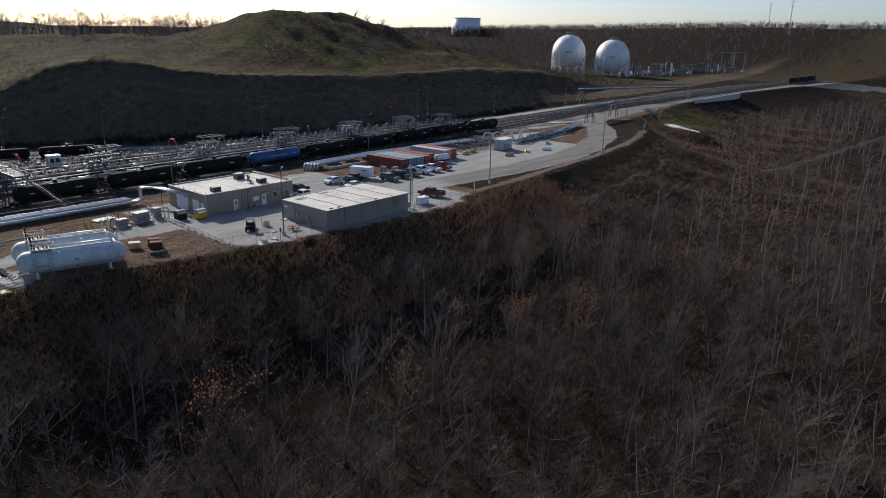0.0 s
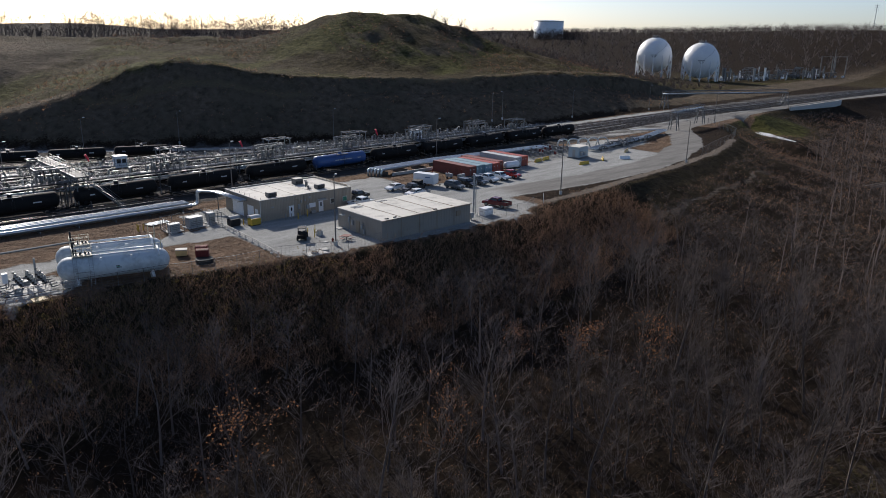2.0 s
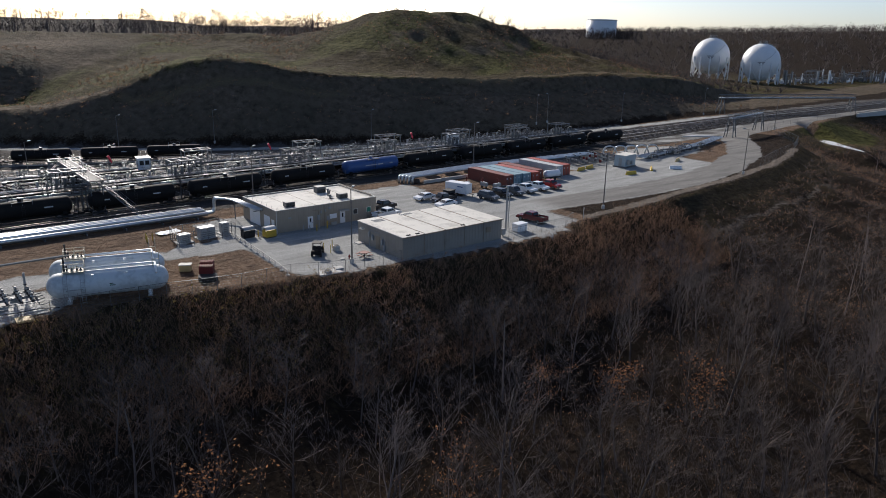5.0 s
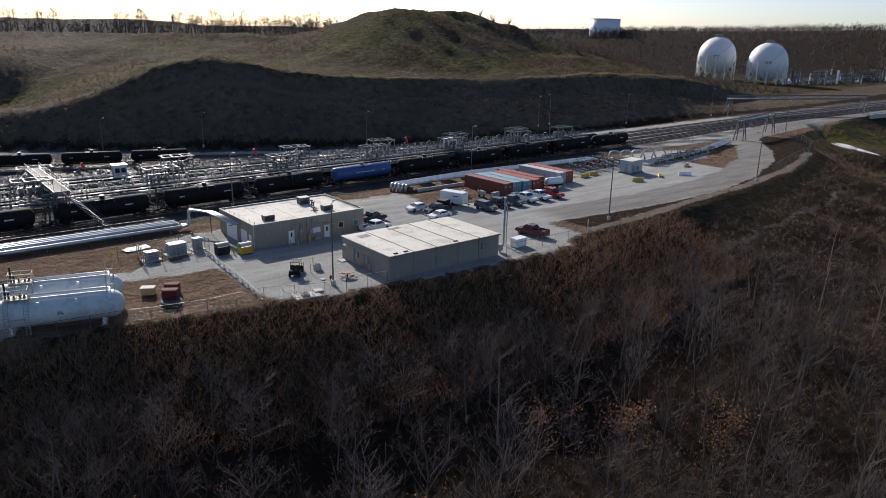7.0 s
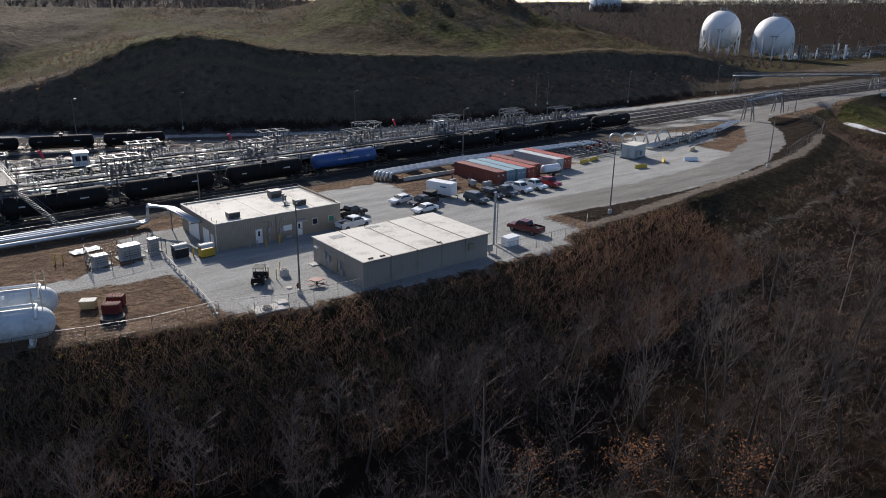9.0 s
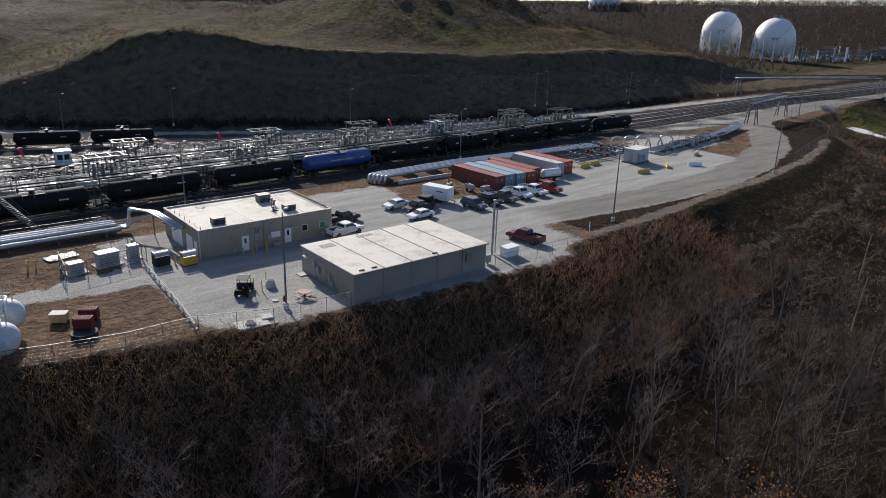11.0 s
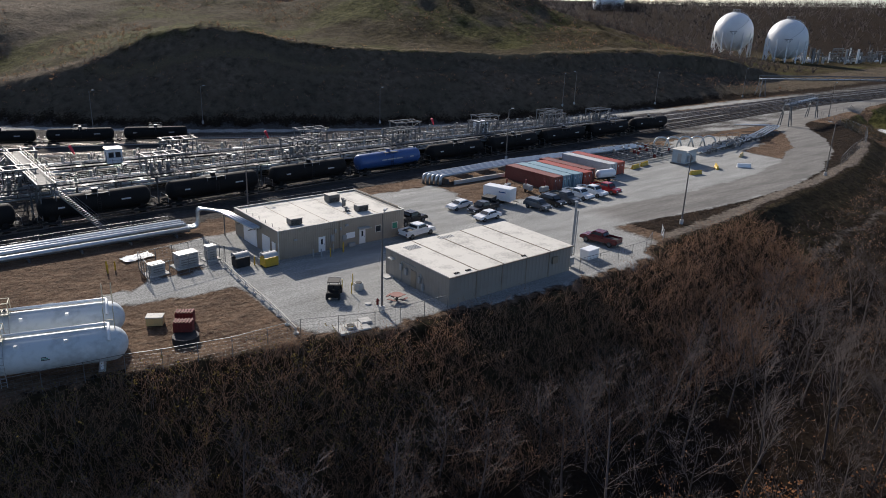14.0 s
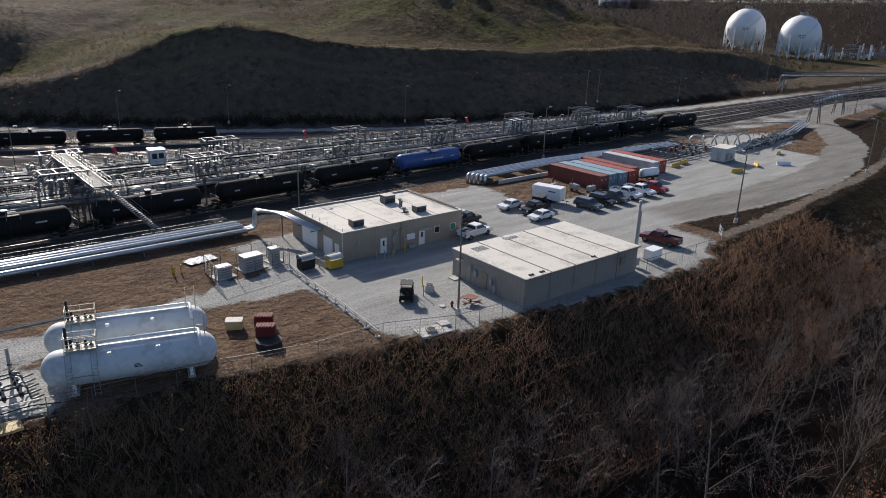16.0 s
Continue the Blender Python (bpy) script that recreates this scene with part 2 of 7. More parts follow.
def wave(x, y, s, seed):
    """A soft random field of wavelength about s, between -1 and 1."""
    r = np.random.RandomState(seed)
    out = 0.0
    for k in range(5):
        a, p, q = r.uniform(0, 6.28), r.uniform(0, 6.28), r.uniform(0.7, 1.6)
        out = out + np.sin((x * np.cos(a) + y * np.sin(a)) * 6.283 / s * q + p)
    return out / 3.2


def dip(x, y):
    """The rail yard lies lower than the gravel yard."""
    return -table(((40, 0), (57, 1.0), (80, 2.3), (110, 5), (135, 7)), y) * (1 - smooth(130, 260, x))


def mound(x, y):
    """Height of the grassy mound: the softened highest of its ridges and their flanks."""
    total = 0.0
    for pts, fall in RIDGES:
        for (ax, ay, az), (bx, by, bz) in zip(pts, pts[1:]):
            dx, dy = bx - ax, by - ay
            t = np.clip(((x - ax) * dx + (y - ay) * dy) / (dx * dx + dy * dy), 0, 1)
            off = np.hypot(x - ax - t * dx, y - ay - t * dy)
            total = total + np.exp(np.clip((az + t * (bz - az) - fall * (np.sqrt(off * off + 9) - 3)) / 1.3, -30, 60))
    return 1.3 * np.log(total + 1e-12)


def land(x, y):
    x, y = np.asarray(x, float), np.asarray(y, float)
    s = y - table(FOOT, x)
    s = s + (1.5 * wave(x, y, 60, 3) + 0.8 * wave(x, y, 19, 4)) * smooth(4, 20, s)
    hill = 1 - smooth(250, 360, x) * 0.93
    crest = table(CREST, x) - dip(x, y)
    cut = table(((-1, 0), (0, 0), (12, 0.40), (13.2, 0.415), (22, 0.68), (25.5, 0.695), (34, 1.0), (50, 1.0)), s * (1 + 1.2 * smooth(24, -8, x)))
    z = crest * cut + (table(BACK, s) * hill - table(CREST, x)) * smooth(32, 112, s)
    z = z - 5.5 * np.exp(-((y - 232 - 0.55 * (x + 30) + 4 * wave(x, y, 70, 9)) / 24) ** 2) * smooth(62, 25, x) * smooth(34, 60, s)
    z = z + dip(x, y) + (wave(x, y, 55, 5) * 1.0 + wave(x, y, 17, 15) * 0.3) * smooth(24, 70, s) * hill
    z = np.where(s > 20, 2.0 * np.logaddexp(z / 2.0, (mound(x, y) + 0.5 * wave(x, y, 21, 14) - 60 * smooth(30, 22, s)) / 2.0), z)
    z = z + (wave(x, y, 12, 17) * 0.22 + wave(x, y, 5.5, 18) * 0.14) * smooth(1, 12, s) * hill
    z = z - 1.2 * np.exp(-((x - 190 + 0.55 * (y - 215)) / 4) ** 2) * smooth(60, 95, s) * hill
    far = np.hypot(x + 50, y + 75)
    z = z + smooth(620, 1100, far) * (29 + 12 * smooth(400, 1100, x - 0.6 * y) + 4 * wave(x, y, 900, 8)) * smooth(-0.38, 0.1, (y - 40) / far) * (0.35 + 0.65 * smooth(200, 500, x))
    d = table(EDGE, x) - y
    fall = (13.5 + 2.5 * smooth(60, 20, x)) * (1 - np.exp(-np.clip(d, 0, None) / (19 + 9 * smooth(55, 100, x)))) + wave(x, y, 34, 6) * 0.8 * smooth(3, 20, d)
    fall = fall * (1 - 0.5 * smooth(120, 400, d))
    z = z - np.where(d > 0, fall, 0)
    basin = smooth(1.8, 1.0, np.hypot(((x - 223.6) * -0.61 + (y - 34.4) * -0.79) / 16.9, (-(x - 223.6) * -0.79 + (y - 34.4) * -0.61) / 5))
    return z * (1 - basin) - 5.35 * basin


ROAD = ((20, 14), (44, 13.5), (60, 11.8), (75, 11), (95, 12), (113, 15.5), (138, 24), (155, 34), (166, 43), (180, 51.5), (205, 57), (250, 61.5), (345, 68), (454, 62), (560, 30), (700, -40))
FOOTPATH = ((44, 1.6), (59, 2.4), (80, 5.0), (105, 7.2), (133, 12.0), (150, 17), (163, 22))


def off_line(rows, x, y):
    """How far places are from a line of points."""
    best = np.full(np.shape(x), 1e9)
    for (ax, ay), (bx, by) in zip(rows, rows[1:]):
        dx, dy = bx - ax, by - ay
        t = np.clip(((x - ax) * dx + (y - ay) * dy) / (dx * dx + dy * dy), 0, 1)
        best = np.minimum(best, np.hypot(x - ax - t * dx, y - ay - t * dy))
    return best


def steps(*runs):
    out = []
    for a, b, d in runs:
        out += list(np.arange(a, b, d))
    return np.array(out)


def build_ground():
    g = 1.09
    tail = [600 * g ** k for k in range(1, 25)]
    xs = np.concatenate([-80 - np.array([8 * 1.16 ** k * 6 for k in range(30, 0, -1)]), steps((-80, 130, 0.9), (130, 330, 2.0), (330, 600, 5)), tail])
    ys = np.concatenate([-90 - np.array([8 * 1.16 ** k * 6 for k in range(28, 0, -1)]), steps((-90, -12, 2), (-12, 56, 0.9), (56, 180, 1.8), (180, 320, 3.5), (320, 600, 8)), tail])
    X, Y = np.meshgrid(xs, ys)
    Z = land(X, Y)
    nx, ny = len(xs), len(ys)
    me = bpy.data.meshes.new("ground")
    co = np.stack([X, Y, Z], -1).reshape(-1, 3)
    i = np.arange((nx - 1) * (ny - 1))
    a = (i // (nx - 1)) * nx + i % (nx - 1)
    quads = np.stack([a, a + 1, a + nx + 1, a + nx], 1)
    me.from_pydata(co.tolist(), [], quads.tolist())
    me.polygons.foreach_set("use_smooth", [True] * len(quads))
    wob = 1.2 * wave(X, Y, 9, 11) + 0.7 * wave(X, Y, 3.5, 12)
    d = Y - table(EDGE, X)                                   # into the yard
    s = Y - table(FOOT, X)
    road = smooth(1.0, -0.6, off_line(ROAD, X, Y) - 4.3 - 1.9 * smooth(180, 210, X) + wob * 0.35)
    left = X + 16.2 + (Y - 3) * 0.06                          # right of the low rail
    yard = smooth(-0.5, 0.8, left + wob * 0.3) * smooth(-0.6, 0.6, d - 1.2 + wob) * smooth(0.8, -0.8, Y - 37 + wob * 0.5 + np.where(X > 12, -8, 0)) * smooth(2, -2, X - 118 + wob)
    yard = yard * (1 - smooth(-0.5, 0.7, Y - 28.5 + wob * 0.4) * smooth(-1, 1, X - 31 - (Y - 28) * 0.1 + wob) * smooth(1, -1, X - 78 + wob))
    yard = yard * (1 - smooth(38, 42, X) * smooth(0.6, -0.6, Y - np.interp(X, *np.array(ROAD, float)[:10].T) + 4.4 + wob * 0.4))
    pad = smooth(1, -1, np.hypot((X - 122) / 1.9, Y - 42) - 9 + wob) + smooth(1, -1, np.abs(Y - 27) - 7 + wob) * smooth(2, -2, np.abs(X - 92) - 26)
    lane = smooth(0.8, -0.8, np.abs(Y - 21 - 0.05 * (X + 30) + wob * 0.9) - 2.8) * smooth(1, -1, X + 17) + smooth(1, -1, np.hypot((X + 49) / 1.5, Y - 12) - 5 + wob)
    gravel = np.clip(np.maximum(smooth(4, 2.4, np.abs(s + 7 + 0.6 * wob)) * smooth(-120, -60, X) * smooth(300, 220, X) * 0.8, np.maximum(np.maximum(yard, road), np.maximum(pad, lane))), 0, 1)
    rail = smooth(-1.2, 1.2, Y - 45.6 - 0.05 * np.clip(X, -40, 60) - np.where(X > 14, 4.5, 0) + wob * 0.8) * smooth(1.5, -1.5, s + wob) * smooth(-250, -200, X) * smooth(900, 700, X)
    rail = rail * smooth(-3, 3, Y - table(ROAD, X) - 4 + 200 * (X < 150))
    rail = rail * np.where(X > 180, smooth(4, -4, Y - table(ROAD, X) - 24 + wob), 1)
    gravel = np.maximum(gravel, rail * smooth(115, 150, X) * (1 - 0.5 * smooth(260, 330, X)) * (0.5 + 0.35 * wave(X, Y, 14, 41)))
    dirt = smooth(-1, 1.2, d + wob) * smooth(1, -1, s + 2) * (1 - gravel) * (1 - rail)
    dirt = np.maximum(dirt, smooth(2.5, 0, off_line(ROAD, X, Y) - 7.5 + wob) * (1 - gravel) * smooth(90, 120, X) * (Y > np.interp(X, *np.array(ROAD, float)[:10].T)) * 0.8)
    dirt = np.where((X > 44) & (X < 190) & (Y < np.interp(X, *np.array(ROAD, float)[:10].T) - 3), 0.15, 1) * dirt
    dirt = dirt * (1 - smooth(235, 285, X))
    trail = np.maximum(smooth(1.7, 0.6, off_line(FOOTPATH, X, Y) + wob * 0.3), 0.6 * smooth(1.3, 0.2, np.abs(d + 9 + 0.02 * X + wob * 0.6)) * smooth(36, 50, X) * smooth(190, 120, X))
    grass = smooth(0, 6, s + wob) + smooth(16, 4, np.hypot((X - 240) / 2.2, Y - 42) - 6 + 2 * wob) + 0.4 * smooth(5, 1, np.hypot((X - 15) / 0.6, Y + 76) - 9) + smooth(470, 520, X) * smooth(330, 260, Y) + (0.6 - 0.1 * smooth(55, 85, X)) * smooth(26, 8, -d + 3 * wob) * (d < 0.5) * smooth(400, 300, X)
    grass = grass * (1 - 0.97 * smooth(520, 700, np.hypot(X + 50, Y + 75)) * smooth(60, 180, Y))
    green = 0.9 * np.exp(-(((X - 150) / 45) ** 2 + ((Y - 222) / 16) ** 2)) + 0.7 * np.exp(-(((X - 205) / 20) ** 2 + ((Y - 178) / 14) ** 2)) + 0.6 * np.exp(-(((X - 45) / 40) ** 2 + ((Y - 205) / 22) ** 2)) + 0.9 * np.exp(-(((X + 10) / 60) ** 2 + ((Y - 235) / 25) ** 2)) + 1.2 * smooth(12, 2, np.hypot((X - 240) / 2.2, Y - 42) - 4) + 0.2 * smooth(5, 1, np.hypot((X - 15) / 0.6, Y + 76) - 9) + (0.2 + 0.5 * wave(X, Y, 70, 21) + 0.3 * wave(X, Y, 22, 22)) * smooth(2, 20, s)
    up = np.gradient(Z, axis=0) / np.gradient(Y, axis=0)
    # scrub cover, plus the shade of faces turned from the sun, as colour
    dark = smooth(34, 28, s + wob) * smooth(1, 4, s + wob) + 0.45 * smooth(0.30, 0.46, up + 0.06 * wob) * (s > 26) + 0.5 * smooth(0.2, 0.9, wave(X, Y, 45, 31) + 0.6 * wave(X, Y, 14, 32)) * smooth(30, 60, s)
    # the left slope's shade, also put into the colour
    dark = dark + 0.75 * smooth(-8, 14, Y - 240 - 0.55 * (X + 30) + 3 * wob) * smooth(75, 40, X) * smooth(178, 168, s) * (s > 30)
    # scrub is cleared along the bench whose sunlight is painted below
    dark = dark * (1 - 0.9 * np.exp(-((s - 23.3 + 0.7 * wob) / 1.0) ** 2) * smooth(90, 70, X) * smooth(0, 20, X))
    dark = dark * (1 - 0.6 * np.exp(-((s - 12.8 + 0.5 * wob) / 0.5) ** 2) * smooth(0.1, 0.5, wave(X, Y, 25, 34)) * smooth(60, 30, X))
    # tracks, plus a sunlit bench line painted pale into the hillside colour
    way_and_lit_bench = np.exp(-((X - 190 + 0.55 * (Y - 215)) / 1.6) ** 2) * smooth(55, 75, s) + 1.3 * np.exp(-((s - 23.8 + 0.6 * wob) / 2.3) ** 2) * smooth(95, 80, X) * smooth(5, 22, X) + np.exp(-((s - 36.5 + 2 * wave(X, Y, 90, 33)) / 2.2) ** 2) * smooth(75, 95, X) * smooth(290, 240, X)
    for name, v in (("trail", trail), ("dark", dark), ("way_and_lit_bench", way_and_lit_bench), ("road", road * smooth(36, 52, X)), ("gravel", gravel), ("rail", rail), ("dirt", dirt), ("grass", grass), ("green", green)):
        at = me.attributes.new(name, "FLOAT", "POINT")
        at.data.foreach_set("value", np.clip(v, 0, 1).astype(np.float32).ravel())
    m = bpy.data.materials.new("open_ground")
    m.use_nodes = True
    n, l = m.node_tree.nodes, m.node_tree.links
    b = n["Principled BSDF"]
    b.inputs["Roughness"].default_value = 0.95
    b.inputs["Specular IOR Level"].default_value = 0.03
    tc = n.new("ShaderNodeTexCoord")

    def field(scale, detail=6, lo=0.35, hi=0.65, stretch=None):
        t, r = n.new("ShaderNodeTexNoise"), n.new("ShaderNodeMapRange")
        t.inputs["Scale"].default_value, t.inputs["Detail"].default_value, t.inputs["Roughness"].default_value = scale, detail, 0.65
        r.inputs["From Min"].default_value, r.inputs["From Max"].default_value = lo, hi
        src = tc.outputs["Object"]
        if stretch:
            mp = n.new("ShaderNodeMapping")
            mp.inputs["Scale"].default_value, mp.inputs["Rotation"].default_value = stretch, (0, 0, radians(12))
            l.new(src, mp.inputs["Vector"])
            src = mp.outputs[0]
        l.new(src, t.inputs["Vector"])
        l.new(t.outputs["Fac"], r.inputs["Value"])
        return r.outputs[0]

    def mix(f, a, b_):
        x = n.new("ShaderNodeMix")
        x.data_type = "RGBA"
        for key, v in (("Factor", f), ("A", a), ("B", b_)):
            if isinstance(v, tuple):
                x.inputs[key].default_value = (*v, 1)
            else:
                l.new(v, x.inputs[key])
        return x.outputs["Result"]

    def att(name):
        a = n.new("ShaderNodeAttribute")
        a.attribute_name = name
        return a.outputs["Fac"]

    def sharp(name, amount=0.5):
        """An attribute whose edge is broken up by fine noise."""
        q, w = n.new("ShaderNodeMath"), n.new("ShaderNodeMapRange")
        q.operation = "MULTIPLY_ADD"
        l.new(fine, q.inputs[0])
        q.inputs[1].default_value = amount
        l.new(att(name), q.inputs[2])
        w.inputs["From Min"].default_value, w.inputs["From Max"].default_value = 0.25 + amount / 2, 0.75 + amount / 2
        l.new(q.outputs[0], w.inputs["Value"])
        return w.outputs[0]

    speck, fine, mid, big, tuft = field(5.0, 3, 0.42, 0.58), field(1.6), field(0.22), field(0.035), field(0.42, 10, 0.38, 0.62)
    streak = field(0.25, 6, 0.35, 0.65, (0.25, 1.6, 1))
    # leaf litter, darkened in colour to carry the shade under the trees
    shaded_litter = mix(tuft, mix(mid, (0.016, 0.0125, 0.010), (0.038, 0.0245, 0.0165)), (0.027, 0.020, 0.0145))
    straw = mix(tuft, mix(mid, (0.024, 0.019, 0.011), (0.045, 0.035, 0.019)), mix(mid, (0.050, 0.041, 0.018), (0.105, 0.080, 0.040)))
    turf = mix(tuft, mix(mid, (0.024, 0.025, 0.010), (0.05, 0.05, 0.018)), (0.10, 0.095, 0.034))
    grassy = mix(sharp("green", 0.6), mix(big, straw, mix(mid, straw, (0.055, 0.045, 0.03))), turf)
    soil = mix(mid, mix(fine, mix(speck, (0.12, 0.072, 0.046), (0.19, 0.125, 0.085)), (0.21, 0.15, 0.105)), mix(fine, (0.085, 0.052, 0.036), mix(speck, (0.10, 0.07, 0.05), (0.17, 0.13, 0.095))))
    stones = mix(streak, mix(speck, mix(fine, (0.20, 0.202, 0.192), (0.31, 0.312, 0.297)), (0.45, 0.45, 0.43)), mix(mid, mix(speck, (0.21, 0.212, 0.202), (0.37, 0.372, 0.355)), mix(speck, (0.16, 0.16, 0.15), (0.27, 0.27, 0.255))))
    bed = mix(streak, mix(fine, (0.055, 0.05, 0.046), (0.12, 0.112, 0.105)), mix(mid, (0.04, 0.036, 0.033), (0.10, 0.093, 0.086)))
    # tone for scrub and for the slopes whose shade is coloured in
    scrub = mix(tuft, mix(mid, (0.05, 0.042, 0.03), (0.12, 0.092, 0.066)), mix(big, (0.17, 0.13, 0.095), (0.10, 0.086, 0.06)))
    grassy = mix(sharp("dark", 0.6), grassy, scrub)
    # pale soil of the tracks, also used for the bench's painted sunlight
    grassy = mix(sharp("way_and_lit_bench", 0.5), grassy, mix(fine, (0.17, 0.135, 0.085), (0.12, 0.095, 0.06)))
    c = mix(sharp("grass"), shaded_litter, grassy)
    c = mix(sharp("dirt"), c, soil)
    c = mix(sharp("trail", 0.5), c, mix(fine, (0.13, 0.105, 0.085), (0.21, 0.18, 0.15)))
    c = mix(sharp("rail"), c, bed)
    c = mix(sharp("gravel", 0.35), c, stones)
    c = mix(sharp("road", 0.3), c, mix(streak, mix(fine, (0.20, 0.19, 0.175), (0.28, 0.27, 0.25)), (0.155, 0.15, 0.14)))
    l.new(c, b.inputs["Base Color"])
    bp = n.new("ShaderNodeBump")
    bp.inputs["Distance"].default_value = 0.5
    rough_ground = n.new("ShaderNodeMapRange")
    rough_ground.inputs["To Min"].default_value, rough_ground.inputs["To Max"].default_value = 0.9, 0.1
    l.new(att("gravel"), rough_ground.inputs["Value"])
    l.new(rough_ground.outputs[0], bp.inputs["Strength"])
    l.new(tuft, bp.inputs["Height"])
    l.new(bp.outputs[0], b.inputs["Normal"])
    me.materials.append(m)
    return tagged(new("ground", me), "gravel yard, bare soil, grassy hill and leaf-littered woodland floor", "ground", kind="structure")


build_ground()


# ---- yard buildings ----
def ribbed(x0, x1, y0, y1, z0, z1, pitch=0.3, depth=0.03):
    """Four walls of ribbed metal sheet round a rectangle, 0.15 thick, as one closed shell of panels."""
    bm = bmesh.new()
    def run(ax, ay, bx, by):
        L = math.hypot(bx - ax, by - ay)
        ux, uy = (bx - ax) / L, (by - ay) / L
        nx, ny = uy, -ux
        k = max(1, int(L / pitch))
        p = L / k
        prof = []
        for i in range(k):
            s = i * p
            prof += [(s, 0), (s + p * 0.55, 0), (s + p * 0.65, depth), (s + p * 0.9, depth)]
        prof.append((L, 0))
        lo = [bm.verts.new((ax + ux * s + nx * o, ay + uy * s + ny * o, z0)) for s, o in prof]
        hi = [bm.verts.new((ax + ux * s + nx * o, ay + uy * s + ny * o, z1)) for s, o in prof]
        ilo, ihi = (bm.verts.new((ax - nx * 0.15, ay - ny * 0.15, z0)), bm.verts.new((bx - nx * 0.15, by - ny * 0.15, z0))), (bm.verts.new((ax - nx * 0.15, ay - ny * 0.15, z1)), bm.verts.new((bx - nx * 0.15, by - ny * 0.15, z1)))
        for i in range(len(prof) - 1):
            bm.faces.new((lo[i], lo[i + 1], hi[i + 1], hi[i]))
        bm.faces.new((ilo[0], ihi[0], ihi[1], ilo[1]))
        bm.faces.new((*hi, ihi[1], ihi[0]))
    run(x0, y0, x1, y0); run(x1, y0, x1, y1); run(x1, y1, x0, y1); run(x0, y1, x0, y0)
    return bm


def build_shed():
    t = thing("storage_shed", "low tan metal storage shed with a pale seamed roof", "shed")
    W, D, HT = 19.9, 12.2, 3.4
    part("wall", ribbed(0, W, 0, D, -0.6, HT - 0.12, 0.6, 0.02), M_SHED, t)
    for i in range(5):
        a, b = i * W / 5, (i + 1) * W / 5
        part("roof_panel", cube(a - (0.15 if i == 0 else 0) + 0.04, b + (0.15 if i == 4 else 0) - 0.04, -0.15, D + 0.15, HT - 0.1, HT), M_ROOF, t, "pale weathered roof panel")
    for i in range(1, 5):
        x = i * W / 5
        part("roof_seam", cube(x - 0.06, x + 0.06, -0.14, D + 0.14, HT - 0.05, HT + 0.05), M_TANDARK, t)
    part("gutter", cube(-0.2, W + 0.2, -0.26, -0.155, HT - 0.16, HT - 0.02), M_TANDARK, t)
    for i in range(1, 5):
        x = i * W / 5
        part("pilaster", cube(x - 0.05, x + 0.05, -0.07, -0.025, -0.5, HT - 0.17), M_TANDARK, t)
    for x, y, w, d in ((1.6, 9.6, 2.0, 1.3), (7.5, 10.8, 2.4, 0.8)):
        for i in range(7):
            part("roof_board", cube(x + i * w / 7, x + i * w / 7 + 0.13, y, y + d, HT + 0.004, HT + 0.06), M_GREY, t)
    for x in (1.0, 2.7, 11.5):
        bm = bmesh.new()
        for k in range(3):
            box(bm, x + k * 0.25, x + 0.18 + k * 0.25, 0.3, 0.6, HT + 0.004, HT + 0.12, 0.02)
        part("roof_vent", bm, M_DARK, t)
    part("door", cube(-0.07, -0.022, 6.0, 7.0, 0, 2.1), M_TANDARK, t)
    part("hood", cube(-0.55, -0.025, 10.2, 11.1, 2.35, 2.5), M_ROOF, t)
    for y, z, w in ((7.6, 1.2, 0.5), (5.0, 1.0, 0.4), (4.4, 0.3, 0.35), (8.6, 1.5, 0.4)):
        part("meter_box", cube(-0.3, -0.023, y, y + w, z, z + 0.8, bevel=0.03), M_GREY, t)
    part("conduit", pipe(bent([(-0.1, 8.8, 0.0), (-0.1, 8.8, 2.6), (-0.1, 6.0, 2.6)], 0.2), 0.05, 6), M_GREY, t)
    part("conduit", pipe(bent([(-0.12, 4.6, 0.1), (-0.12, 4.6, 1.7), (-0.12, 5.2, 2.2)], 0.2), 0.05, 6), M_GREY, t)
    part("wall_fan", cube(16.4, 17.4, -0.22, -0.023, 1.6, 2.5, bevel=0.03), M_TANDARK, t)
    part("ramp", cube(-1.2, -0.03, 10.4, 11.6, 0.0, 0.12), M_CONC, t)
    return t


build_shed()


